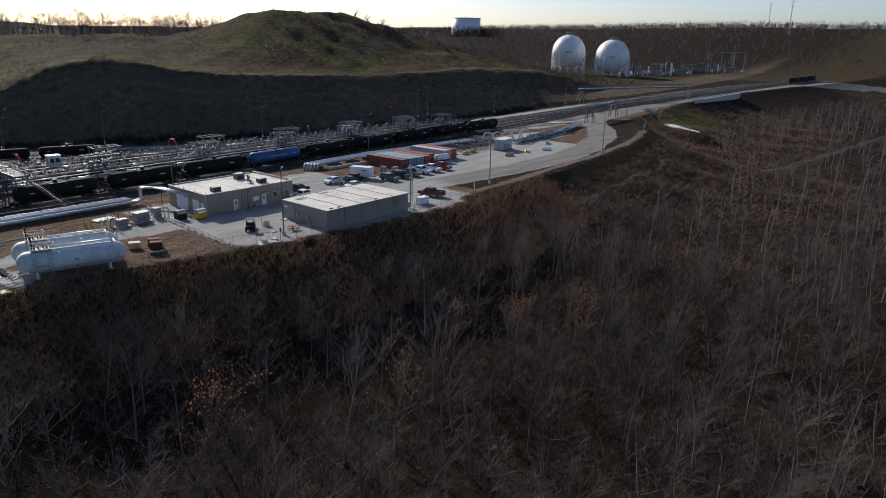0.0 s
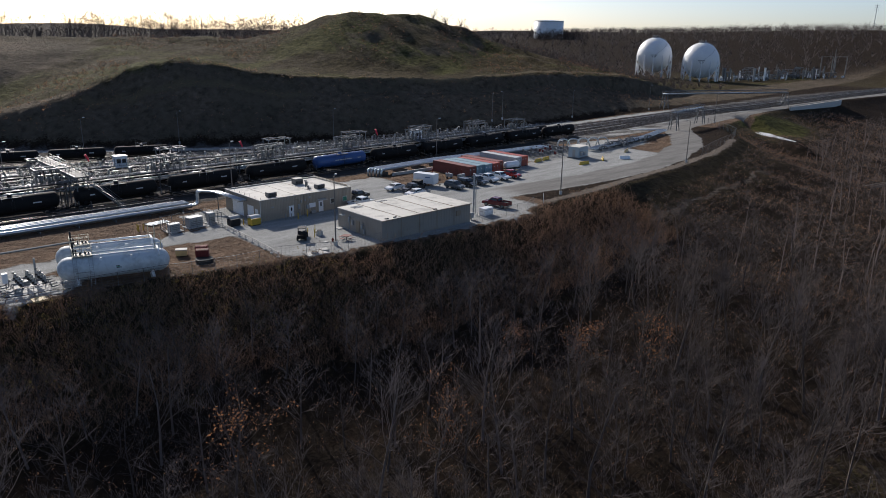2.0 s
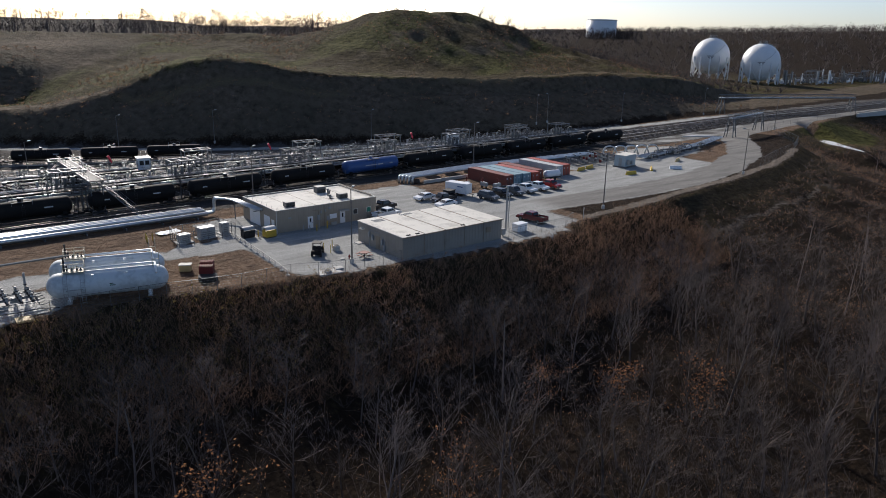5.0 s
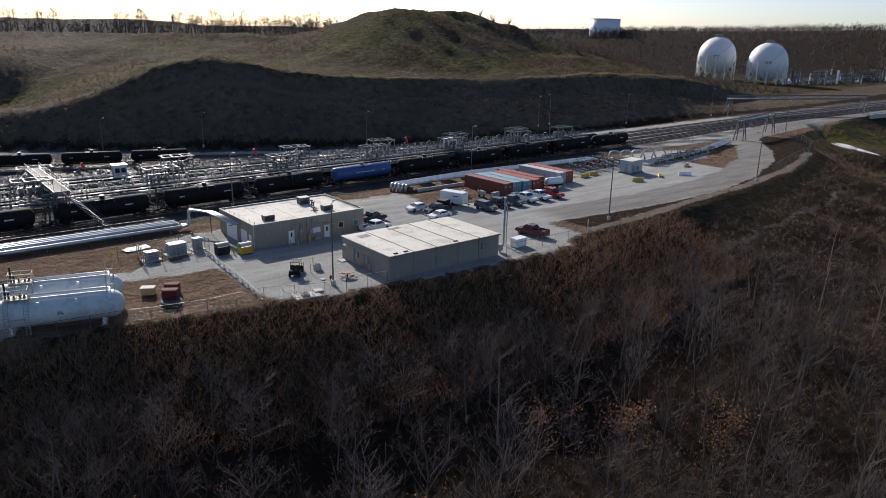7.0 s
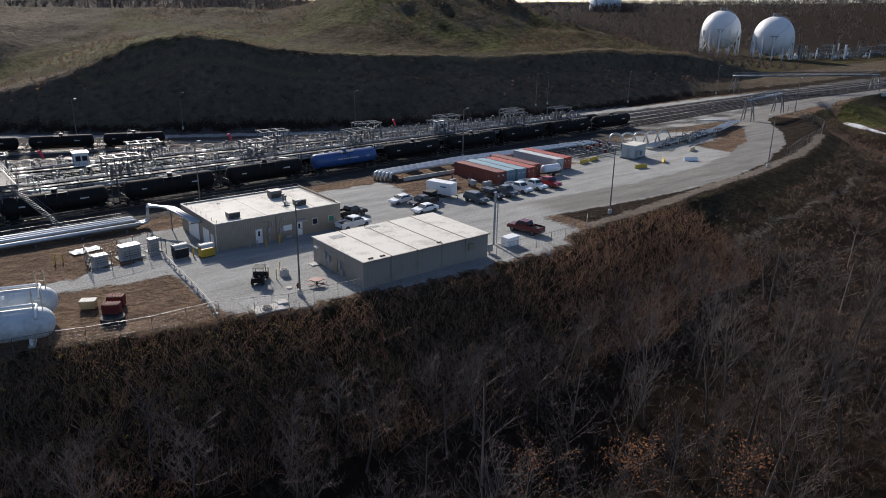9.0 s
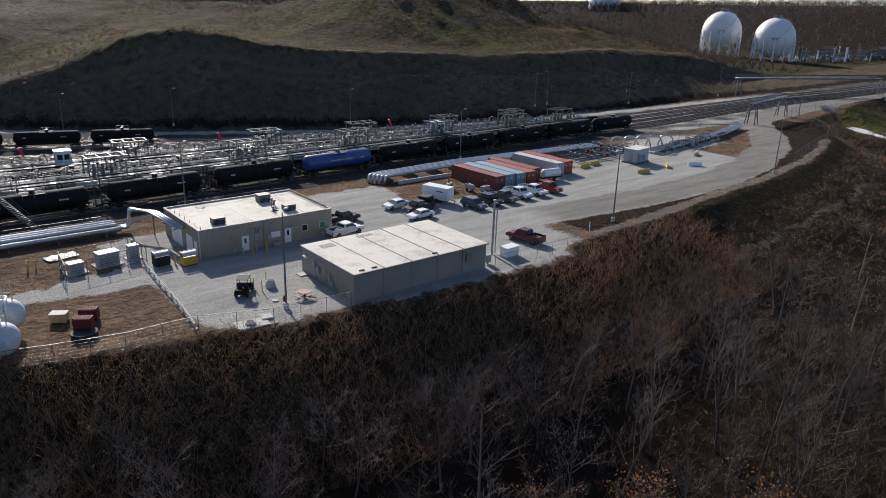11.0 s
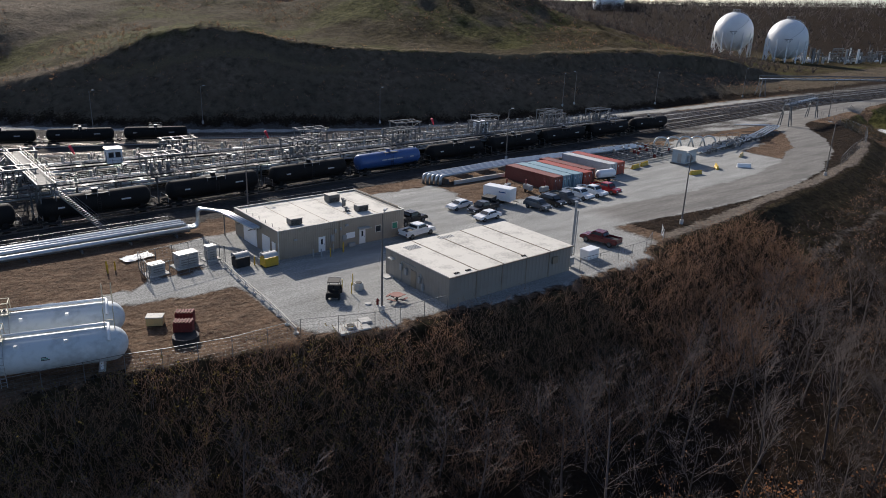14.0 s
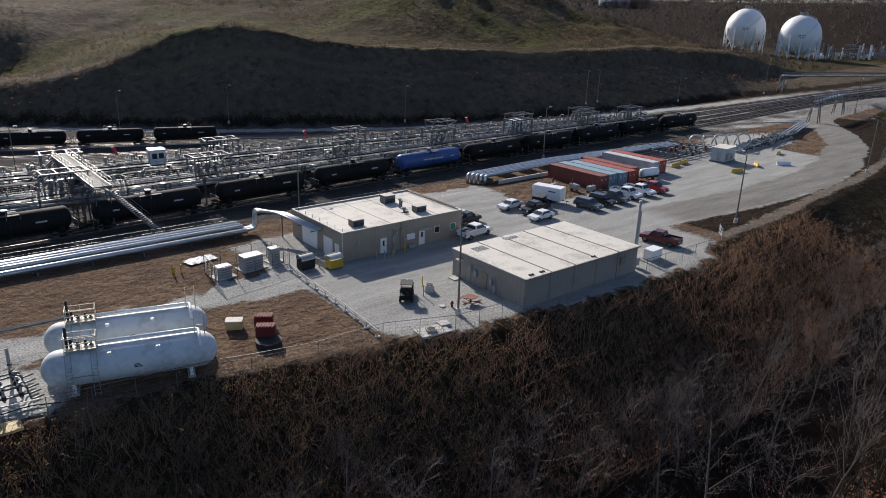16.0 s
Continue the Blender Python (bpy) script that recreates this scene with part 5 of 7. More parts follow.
X0 = 48.2
for k, (mm, lab) in enumerate(((M_RUST, "dark red ribbed freight container"), (M_TEAL, "pale blue-grey ribbed freight container"), (M_TEAL, "pale blue-grey ribbed freight container"), (M_ORANGE, "bright red ribbed freight container"), (M_RUST, "dark red ribbed freight container with its end forward"))):
    build_container(pose(X0 + k * 2.62, 41.0 + (0.5, 0.6, 0.3, 0.2, 1.6)[k], -0.05, 0, 0, 2.0), mm, lab)
build_container(pose(X0 + 18.4, 43.6, -0.05, 0, 0, 2.0), M_GREYC, "pale grey ribbed freight container")
build_container(pose(X0 + 21.1, 43.8, -0.05, 0, 0, 2.0), M_ORANGE, "bright red ribbed freight container")


# ---- vehicles ----
def car_paint(name, col, rough=0.25):
    return mat(name, col, tuple(c * 0.9 for c in col), 1.5, 8, rough)


P_WHITE, P_BLACK, P_GREY, P_MAROON, P_REDP, P_SILVER = (car_paint(n, c) for n, c in (("white_car_paint", (0.78, 0.79, 0.8)), ("black_car_paint", (0.015, 0.016, 0.02)), ("grey_car_paint", (0.12, 0.125, 0.13)), ("maroon_car_paint", (0.11, 0.012, 0.018)), ("red_car_paint", (0.38, 0.02, 0.02)), ("silver_car_paint", (0.4, 0.41, 0.42))))


def solid(prof, w, top_in=0.0, z_in=1.0):
    """A side profile (x, z) made solid across y; points above z_in draw in by top_in."""
    bm = bmesh.new()
    e = []
    for s in (-1, 1):
        e.append([bm.verts.new((x, s * (w / 2 - (top_in if z > z_in else 0)), z)) for x, z in prof])
    n = len(prof)
    for i in range(n):
        j = (i + 1) % n
        bm.faces.new((e[0][i], e[0][j], e[1][j], e[1][i]))
    bm.faces.new(e[0][::-1]); bm.faces.new(e[1])
    bmesh.ops.bevel(bm, geom=bm.edges[:], offset=0.05, segments=2, affect="EDGES")
    return bm


def build_vehicle(kind, paint, label, m):
    t = thing({"pickup": "pickup_truck", "suv": "suv", "sedan": "sedan"}[kind], label, "pickup truck" if kind == "pickup" else "car", m, "parked vehicles")
    W = 1.95 if kind != "sedan" else 1.8
    if kind == "pickup":
        body = part("body", solid([(-2.9, 0.5), (-2.9, 1.02), (2.0, 1.08), (2.75, 0.98), (2.9, 0.75), (2.9, 0.45)], W), paint, t)
        part("cab", solid([(-0.75, 1.05), (-0.62, 1.83), (0.85, 1.85), (1.5, 1.08)], W - 0.06, 0.16, 1.3), paint, t)
        part("bed", cube(-2.78, -0.8, -W / 2 + 0.12, W / 2 - 0.12, 1.04, 1.075), M_DARK, t)
        for y in (-W / 2 + 0.03, W / 2 - 0.11):
            part("bed_side", cube(-2.88, -0.76, y, y + 0.08, 1.0, 1.32, bevel=0.02), paint, t)
        part("tailgate", cube(-2.9, -2.82, -W / 2 + 0.12, W / 2 - 0.12, 1.0, 1.32, bevel=0.02), paint, t)
        glass = [(-0.55, 1.36), (-0.48, 1.74), (0.78, 1.76), (1.12, 1.36)]
        xs, wr, L = (-1.85, 1.85), 0.4, 2.9
    elif kind == "suv":
        part("body", solid([(-2.35, 0.45), (-2.35, 1.05), (1.2, 1.08), (2.2, 0.95), (2.35, 0.45)], W), paint, t)
        part("cab", solid([(-2.25, 1.05), (-1.9, 1.7), (0.45, 1.72), (1.2, 1.07)], W - 0.06, 0.15, 1.3), paint, t)
        glass = [(-1.95, 1.3), (-1.72, 1.6), (0.4, 1.62), (0.85, 1.3)]
        xs, wr, L = (-1.4, 1.45), 0.37, 2.35
    else:
        part("body", solid([(-2.35, 0.4), (-2.35, 0.9), (-1.9, 0.98), (1.2, 0.95), (2.2, 0.8), (2.35, 0.4)], W), paint, t)
        part("cab", solid([(-1.85, 0.95), (-1.1, 1.42), (0.3, 1.43), (1.15, 0.94)], W - 0.08, 0.17, 1.15), paint, t)
        glass = [(-1.4, 1.08), (-1.02, 1.34), (0.25, 1.35), (0.78, 1.08)]
        xs, wr, L = (-1.4, 1.45), 0.34, 2.35
    z0, z1 = glass[0][1], glass[1][1]
    for s in (-1, 1):
        bm = bmesh.new()
        vs = [bm.verts.new((x, s * (W / 2 - (0.075 if z < z0 + 0.1 else 0.165) + (0.02 if z < z0 + 0.1 else 0.015)), z)) for x, z in glass]
        bm.faces.new(vs)
        part("side_glass", bm, M_GLASS, t)
    dz = z1 - z0
    fx, ftx = glass[3][0] + 0.3, glass[2][0] + 0.17
    bm = bmesh.new()
    bm.faces.new([bm.verts.new(p) for p in ((fx, -W / 2 + 0.17, z0 - 0.02), (fx, W / 2 - 0.17, z0 - 0.02), (ftx, W / 2 - 0.27, z1 + 0.02), (ftx, -W / 2 + 0.27, z1 + 0.02))])
    part("windscreen", bm, M_GLASS, t)
    bm = bmesh.new()
    rx, rtx = (glass[0][0] - 0.2 - (0.1 if kind == "pickup" else 0.12), glass[1][0] - 0.18 + (0.04 if kind == "pickup" else 0.0))
    bm.faces.new([bm.verts.new(p) for p in ((rx, -W / 2 + 0.2, z0), (rtx, -W / 2 + 0.28, z1), (rtx, W / 2 - 0.28, z1), (rx, W / 2 - 0.2, z0))])
    part("rear_glass", bm, M_GLASS, t)
    for x in xs:
        for s in (-1, 1):
            y = s * (W / 2 - 0.12)
            w = part("wheel", pipe([(x, y - 0.13, wr), (x, y + 0.13, wr)], wr, 16), M_DARK, t)
            part("rim", pipe([(x, y + s * 0.131, wr), (x, y + s * 0.145, wr)], wr * 0.58, 12), M_STEEL, w)
    part("bumper", cube(L - 0.05, L + 0.08, -W / 2 + 0.08, W / 2 - 0.08, 0.42, 0.66, bevel=0.03), M_STEEL if kind == "pickup" else paint, t)
    part("bumper", cube(-L - 0.08, -L + 0.05, -W / 2 + 0.08, W / 2 - 0.08, 0.42, 0.66, bevel=0.03), M_STEEL if kind == "pickup" else paint, t)
    for s in (-1, 1):
        yy = s * (W / 2 - 0.28)
        part("headlight", cube(L - 0.1, L + 0.025, yy - 0.17, yy + 0.17, 0.72, 0.88, bevel=0.02), M_WHITE, t)
        part("tail_light", cube(-L - 0.025, -L + 0.06, yy - 0.1 + s * 0.1, yy + 0.1 + s * 0.1, 0.72, 1.0, bevel=0.02), M_RED, t)
        part("mirror", cube(glass[3][0] - 0.15, glass[3][0], s * (W / 2 + 0.1) - 0.1, s * (W / 2 + 0.1) + 0.1, z0 - 0.05, z0 + 0.15, bevel=0.03), M_DARK, t)


for kind, paint, label, x, y, a in (
        ("pickup", P_MAROON, "maroon pickup truck parked on the gravel", 32.2, 5.0, 100),
        ("sedan", P_WHITE, "white sedan parked on the gravel", 26.4, 22.6, 184),
        ("pickup", P_BLACK, "black pickup truck parked beside white cars", 28.6, 26.0, 186),
        ("sedan", P_WHITE, "white sedan parked beside the black pickup", 26.6, 29.6, 186),
        ("pickup", P_BLACK, "black pickup truck parked at the office corner", 15.0, 27.4, 8),
        ("pickup", P_WHITE, "white pickup truck parked at the office corner", 12.2, 22.0, 8),
        ("suv", P_GREY, "dark grey car parked in the row before the containers", 37.6, 22.6, -86),
        ("suv", P_BLACK, "black car parked in the row before the containers", 41.6, 23.0, -86),
        ("pickup", P_GREY, "grey pickup truck parked in the row", 45.0, 23.4, -86),
        ("pickup", P_WHITE, "white pickup truck parked in the row", 49.0, 23.8, -86),
        ("pickup", P_WHITE, "white crew-cab pickup truck parked in the row", 52.8, 23.8, -86),
        ("pickup", P_REDP, "bright red pickup truck at the row's end", 56.6, 23.8, -86)):
    build_vehicle(kind, paint, label, pose(x, y, on_land(x, y), 0, 0, a))


def build_trailer():
    t = thing("box_trailer", "white enclosed box trailer parked on soil", "trailer", pose(35.2, 29.3, 0, 0, 0, -72))
    part("body", cube(-2.6, 2.6, -1.1, 1.1, 0.55, 2.7, bevel=0.06), M_WHITE, t)
    for x in (-0.5, 0.4):
        for s in (-1, 1):
            part("wheel", pipe([(x, s * 1.12 - 0.1, 0.36), (x, s * 1.12 + 0.1, 0.36)], 0.36, 14), M_DARK, t)
    part("hitch", pipe([(2.6, 0, 0.6), (3.8, 0, 0.55)], 0.06, 6), M_DARK, t)
    part("jack", pipe([(3.4, 0, 0.0), (3.4, 0, 0.6)], 0.05, 6), M_DARK, t)
    part("lettering_bar", cube(0.4, 1.7, -1.115, -1.104, 1.9, 2.1), M_BLUE, t)
    u = thing("tank_trailer", "small white tank trailer behind parked pickups", "trailer", pose(63.6, 29.6, 0, 0, 0, -8))
    part("tank", capsule(bmesh.new(), 4.4, 0.8, 0.4, 18, Matrix.Translation((0, 0, 1.5))), M_WHITE, u, "", True)
    part("frame", cube(-2.3, 2.3, -0.5, 0.5, 0.5, 0.72), M_DARK, u)
    for s in (-1, 1):
        part("wheel", pipe([(0.3, s * 0.75 - 0.1, 0.36), (0.3, s * 0.75 + 0.1, 0.36)], 0.36, 14), M_DARK, u)
    d = thing("skip", "black steel waste skip behind the parked cars", "skip", pose(31.6, 28.0, 0, 0, 0, 20))
    bm = cube(-1.0, 1.0, -0.9, 0.9, 0.1, 1.7, bevel=0.03)
    part("body", bm, M_DARK, d)
    part("lid", cube(-1.05, 1.05, -0.95, 0.95, 1.704, 1.78), M_DARK, d)
    for x, y, a in ((41.5, 34.0, 30), (44.3, 31.5, 80), (45.8, 29.0, 10)):
        w = thing("welding_rig", "rusty yellow welding machine on a small trailer", "machine", pose(x, y, 0, 0, 0, a), "machines by the containers")
        part("body", cube(-1.0, 1.0, -0.45, 0.45, 0.45, 1.3, bevel=0.08), M_GREY, w)
        part("bottle", pipe([(0.4, 0.2, 1.3), (0.4, 0.2, 2.2)], 0.14, 8), M_RED, w)
        part("drawbar", pipe([(1.0, 0, 0.5), (2.0, 0, 0.45)], 0.05, 5), M_YELLOW, w)
        for s in (-1, 1):
            part("wheel", pipe([(0, s * 0.55 - 0.08, 0.3), (0, s * 0.55 + 0.08, 0.3)], 0.3, 12), M_DARK, w)


build_trailer()


def build_utv(m):
    t = thing("utility_vehicle", "black side-by-side utility vehicle on the gravel", "utility vehicle", m)
    part("body", solid([(-1.5, 0.4), (-1.5, 0.95), (-0.5, 0.98), (-0.5, 0.6), (0.7, 0.6), (0.75, 1.0), (1.5, 0.85), (1.55, 0.45)], 1.4), M_BLACK, t)
    for x in (-0.55, 0.75):
        for y in (-0.66, 0.66):
            part("roll_bar", pipe([(x, y, 0.9), (x - 0.1 * (1 if x > 0 else -1), y * 0.9, 1.9)], 0.04, 6), M_DARK, t)
    part("roof", cube(-0.75, 0.8, -0.7, 0.7, 1.9, 1.97, bevel=0.03), M_DARK, t)
    for y in (-0.35, 0.35):
        part("seat", cube(-0.45, 0.05, y - 0.28, y + 0.28, 0.6, 0.9, bevel=0.05), M_DARK, t)
        part("seat_back", cube(-0.5, -0.38, y - 0.28, y + 0.28, 0.9, 1.5, bevel=0.05), M_DARK, t)
        part("light_bar", cube(0.8, 0.88, y - 0.25, y + 0.25, 1.9, 2.0), M_GREYC, t)
    for x in (-1.0, 1.1):
        for s in (-1, 1):
            part("wheel", pipe([(x, s * 0.66 - 0.13, 0.34), (x, s * 0.66 + 0.13, 0.34)], 0.34, 14), M_DARK, t)


build_utv(pose(-9.0, 9.4, 0, 0, 0, 52))


# ---- yard clutter ----
def build_clutter():
    d = thing("dumpster", "dark steel dumpster with a ridged lid", "dumpster", pose(-13.5, 24.0, 0, 0, 0, 4), "dumpsters by the office")
    for thing_ob, paint, lidm in ((d, M_DARK, M_GREY), (thing("dumpster", "yellow steel dumpster with a grey lid", "dumpster", pose(-10.6, 22.2, 0, 0, 0, 4), "dumpsters by the office"), M_YELLOW, M_GREYC)):
        part("body", solid([(-0.95, 0.15), (-0.95, 1.25), (0.95, 1.25), (0.95, 0.15)], 1.3), paint, thing_ob)
        for k in range(5):
            part("rib", cube(-0.85 + k * 0.38, -0.75 + k * 0.38, -0.7, -0.655, 0.2, 1.2), paint, thing_ob)
        bm = bmesh.new()
        n = 7
        for i in range(n):
            a0, a1 = math.pi * (0.05 + 0.5 * i / n), math.pi * (0.05 + 0.5 * (i + 1) / n)
            q = [bm.verts.new((x, -0.75 * math.cos(a) + 0.1, 1.26 + 0.5 * math.sin(a))) for x in (-0.97, 0.97) for a in (a0, a1)]
            bm.faces.new((q[0], q[1], q[3], q[2]))
        w = [bm.verts.new((x, 0.65, z)) for x in (-0.97, 0.97) for z in (1.26, 1.75)]
        bm.faces.new((w[0], w[1], w[3], w[2]))
        bmesh.ops.remove_doubles(bm, verts=bm.verts[:], dist=0.001)
        bmesh.ops.solidify(bm, geom=bm.faces[:], thickness=0.04)
        part("lid", bm, lidm, thing_ob)
        part("skid", cube(-0.9, 0.9, -0.5, -0.35, 0.0, 0.16), M_DARK, thing_ob)
        part("skid", cube(-0.9, 0.9, 0.35, 0.5, 0.0, 0.16), M_DARK, thing_ob)
    # caged transformers and coolers
    cage = thing("wire_cage", "grey steel fence cage round the air coolers", "fence")
    ring = [(-24.0, 29.6), (-15.6, 30.4), (-14.6, 26.2), (-24.4, 24.4)]
    for i in range(4):
        a, b = Vector(ring[i]), Vector(ring[(i + 1) % 4])
        n = 4
        for k in range(n):
            p = a.lerp(b, k / n)
            part("post", pipe([(p.x, p.y, -0.1), (p.x, p.y, 2.2)], 0.045, 6), M_STEEL, cage)
        for z in (0.15, 2.15):
            part("rail", pipe([(a.x, a.y, z), (b.x, b.y, z)], 0.035, 5), M_STEEL, cage)
        bm = bmesh.new()
        L = (b - a).length
        m = int(L / 0.45)
        for k in range(m):
            p = a.lerp(b, (k + 0.5) / m)
            tube(bm, [(p.x, p.y, 0.15), (p.x, p.y, 2.15)], 0.008, 3, False)
        for k in range(1, 5):
            tube(bm, [(a.x, a.y, 0.15 + 0.4 * k), (b.x, b.y, 0.15 + 0.4 * k)], 0.008, 3, False)
        part("wire_mesh", bm, M_STEEL, cage)
    for x, y, w, dd, h, a in ((-22.8, 27.0, 1.7, 1.2, 1.3, 6), (-18.9, 27.8, 2.5, 1.5, 1.7, 6), (-15.6, 28.4, 1.2, 1.0, 1.8, 6)):
        u = thing("air_cooler", "boxy grey air cooler on a concrete pad", "air cooler", pose(x, y, 0, 0, 0, a), "caged air coolers")
        part("pad", cube(-w / 2 - 0.4, w / 2 + 0.4, -dd / 2 - 0.4, dd / 2 + 0.4, -0.1, 0.12), M_CONC, u)
        part("body", cube(-w / 2, w / 2, -dd / 2, dd / 2, 0.12, h, bevel=0.04), M_GREY, u)
        part("lid", cube(-w / 2 - 0.05, w / 2 + 0.05, -dd / 2 - 0.05, dd / 2 + 0.05, h + 0.003, h + 0.08), M_GREYC, u)
        for k in range(3):
            part("vent", cube(-w / 2 + 0.25, w / 2 - 0.25, -dd / 2 - 0.02, -dd / 2 - 0.004, 0.4 + k * 0.3, 0.5 + k * 0.3), M_STEEL, u)
    p = thing("tarpaulin", "crumpled pale plastic sheet on the ground", "tarpaulin", pose(-23.0, 33.6, 0.05, 0, 0, 10))
    bm = bmesh.new()
    bmesh.ops.create_grid(bm, x_segments=14, y_segments=8, size=1)
    for v in bm.verts:
        v.co = Vector((v.co.x * 1.9, v.co.y * 1.0, 0.15 + 0.14 * noise.noise(v.co * 3.3)))
    part("sheet", bm, M_CHALK, p)
    # pipe rail between the gravel and the soil
    f = thing("low_pipe_rail", "low weathered pipe rail edging the gravel yard", "railing")
    pts = [(-15.4, 24.6), (-15.9, 18.5), (-16.2, 12.5), (-16.6, 7.5), (-17.1, 3.0)]
    for z in (0.75, 0.42):
        part("rail", pipe([(x, y, z) for x, y in pts], 0.06, 8), M_ROOFSEAM, f)
    for k in range(10):
        y = 24.4 - k * 2.35
        x = float(np.interp(y, [q[1] for q in reversed(pts)], [q[0] for q in reversed(pts)]))
        post = part("post", pipe([(x, y, -0.1), (x, y, 0.8)], 0.06, 6), M_ROOFSEAM, f)
        part("footing", pipe([(x, y, -0.1), (x, y, 0.14)], 0.28, 8), M_CONC, post)
    # bins and boxes on the soil
    def bin_(m, label):
        b = thing("scrap_bin", label, "bin", m @ Matrix.Scale(0.95, 4), "red bins on the soil")
        part("body", cube(-0.95, 0.95, -0.55, 0.55, 0.1, 1.35, bevel=0.05), M_RED, b)
        for k in range(6):
            part("rib", cube(-0.9 + k * 0.33, -0.78 + k * 0.33, -0.6, -0.554, 0.15, 1.3), M_RED, b)
            part("lid_ridge", cube(-0.9 + k * 0.33, -0.74 + k * 0.33, -0.5, 0.5, 1.354, 1.45, bevel=0.02), M_RED, b)
        part("foot", cube(-0.8, -0.6, -0.5, 0.5, 0.0, 0.1), M_DARK, b)
        part("foot", cube(0.6, 0.8, -0.5, 0.5, 0.0, 0.1), M_DARK, b)
    bin_(pose(-25.0, 11.8, 0, 0, 0, -32), "red ribbed steel bin standing on soil")
    bin_(pose(-26.2, 8.9, 0.35, 0, 0, -32), "red ribbed steel bin standing in a black trough")
    tr = thing("round_trough", "low round black rubber trough on the soil", "trough", pose(-26.5, 7.7, -0.1))
    bm = bmesh.new()
    tube(bm, [(0, 0, 0.0), (0, 0, 0.75)], 1.25, 24)
    part("wall", bm, M_DARK, tr)
    bx = thing("wooden_crate", "pale yellow crate sitting on the soil", "crate", pose(-27.6, 13.0, 0, 0, 0, -30))
    part("body", cube(-0.8, 0.8, -0.55, 0.55, 0.1, 0.95, bevel=0.04), M_CREAM, bx)
    part("lid", cube(-0.84, 0.84, -0.59, 0.59, 0.954, 1.05, bevel=0.02), M_ROOF, bx)
    part("skid", cube(-0.7, 0.7, -0.4, 0.4, 0.0, 0.1), M_DARK, bx)
    # manhole pad
    pd = thing("manhole_slab", "pale concrete slab with a round manhole", "slab", pose(-11.8, 1.2, -0.05, 0, 0, -8))
    part("slab", cube(-1.7, 1.7, -1.1, 1.0, -0.3, 0.18, bevel=0.03), M_CONC, pd)
    part("collar", pipe([(-0.2, -0.1, 0.18), (-0.2, -0.1, 0.42)], 0.55, 16), M_CONC, pd)
    part("cover", pipe([(-0.2, -0.1, 0.42), (-0.2, -0.1, 0.46)], 0.42, 16), M_DARK, pd)
    part("step_slab", cube(1.2, 2.4, 0.2, 1.4, 0.0, 0.3, bevel=0.03), M_CONC, pd)
    # picnic table
    pt = thing("picnic_table", "round red-brown picnic table with benches", "table", pose(-3.9, 4.4, 0))
    part("tabletop", pipe([(0, 0, 0.7), (0, 0, 0.77)], 0.75, 8), M_RUST, pt)
    part("pedestal", pipe([(0, 0, 0), (0, 0, 0.7)], 0.1, 8), M_DARK, pt)
    for k in range(4):
        a = k * math.pi / 2 + 0.4
        s = part("seat", cube(-0.5, 0.5, -0.14, 0.14, 0.42, 0.47), M_RUST, pt)
        s.matrix_basis = Matrix.Rotation(a, 4, "Z") @ Matrix.Translation((0, 1.05, 0))
        leg = part("seat_arm", pipe([(0, 0, 0.15), (math.sin(-a) * 1.05, math.cos(a) * 1.05, 0.42)], 0.04, 5), M_DARK, pt)
    # fire ring with marker posts
    fr = thing("concrete_ring", "short concrete ring with a dark hollow", "well ring", pose(-5.6, 9.6, 0))
    part("ring", pipe([(0, 0, 0), (0, 0, 0.8)], [0.62, 0.52], 16), M_CONC, fr)
    # dark disc on top stands for the shaded hollow of the ring
    part("lid", pipe([(0, 0, 0.8), (0, 0, 0.86)], 0.4, 12), M_DARK, fr)
    for x, y in ((-7.4, 10.3), (-7.0, 8.9), (-5.4, 11.2)):
        b = thing("marker_post", "slim yellow marker post on the gravel", "bollard", pose(x, y, 0), "yellow marker posts")
        part("post", pipe([(0, 0, 0), (0, 0, 1.3)], 0.06, 8), M_YELLOW, b)
        part("cap", pipe([(0, 0, 1.3), (0, 0, 1.36)], 0.07, 8), M_YELLOW, b)
    for x, y, mm, lab in ((-4.6, 21.9, M_GREY, "grey"), (-3.7, 21.4, M_GREY, "grey"), (-2.6, 21.0, M_YELLOW, "yellow"), (-1.4, 22.3, M_GREY, "grey"), (-0.3, 21.6, M_YELLOW, "yellow"), (0.1, 22.2, M_YELLOW, "yellow"), (-12.0, 23.4, M_YELLOW, "yellow"), (-26.4, 30.8, M_YELLOW, "yellow"), (-27.4, 30.2, M_YELLOW, "yellow"), (-27.2, 31.4, M_YELLOW, "yellow"), (-52, 33, M_YELLOW, "yellow")):
        b = thing("bollard", lab + " steel bollard standing guard in the yard", "bollard", pose(x, y, 0), "steel bollards")
        part("post", pipe([(0, 0, -0.1), (0, 0, 1.1)], 0.09, 10), mm, b)
        part("cap", pipe([(0, 0, 1.1), (0, 0, 1.15)], [0.09, 0.03], 10), mm, b)
    hy = thing("hydrant", "small red hydrant beside the lamp post", "hydrant", pose(-6.3, 4.7, 0))
    part("barrel", pipe([(0, 0, 0), (0, 0, 0.6), (0, 0, 0.75)], [0.13, 0.13, 0.03], 10), M_RED, hy)
    part("outlet", pipe([(-0.22, 0, 0.42), (0.22, 0, 0.42)], 0.07, 8), M_RED, hy)
    mc = thing("manhole_cover", "pale round manhole cover in the gravel", "manhole cover", pose(-7.1, 5.4, 0.0))
    part("cover", pipe([(0, 0, 0), (0, 0, 0.12)], 0.35, 14), M_CONC, mc)
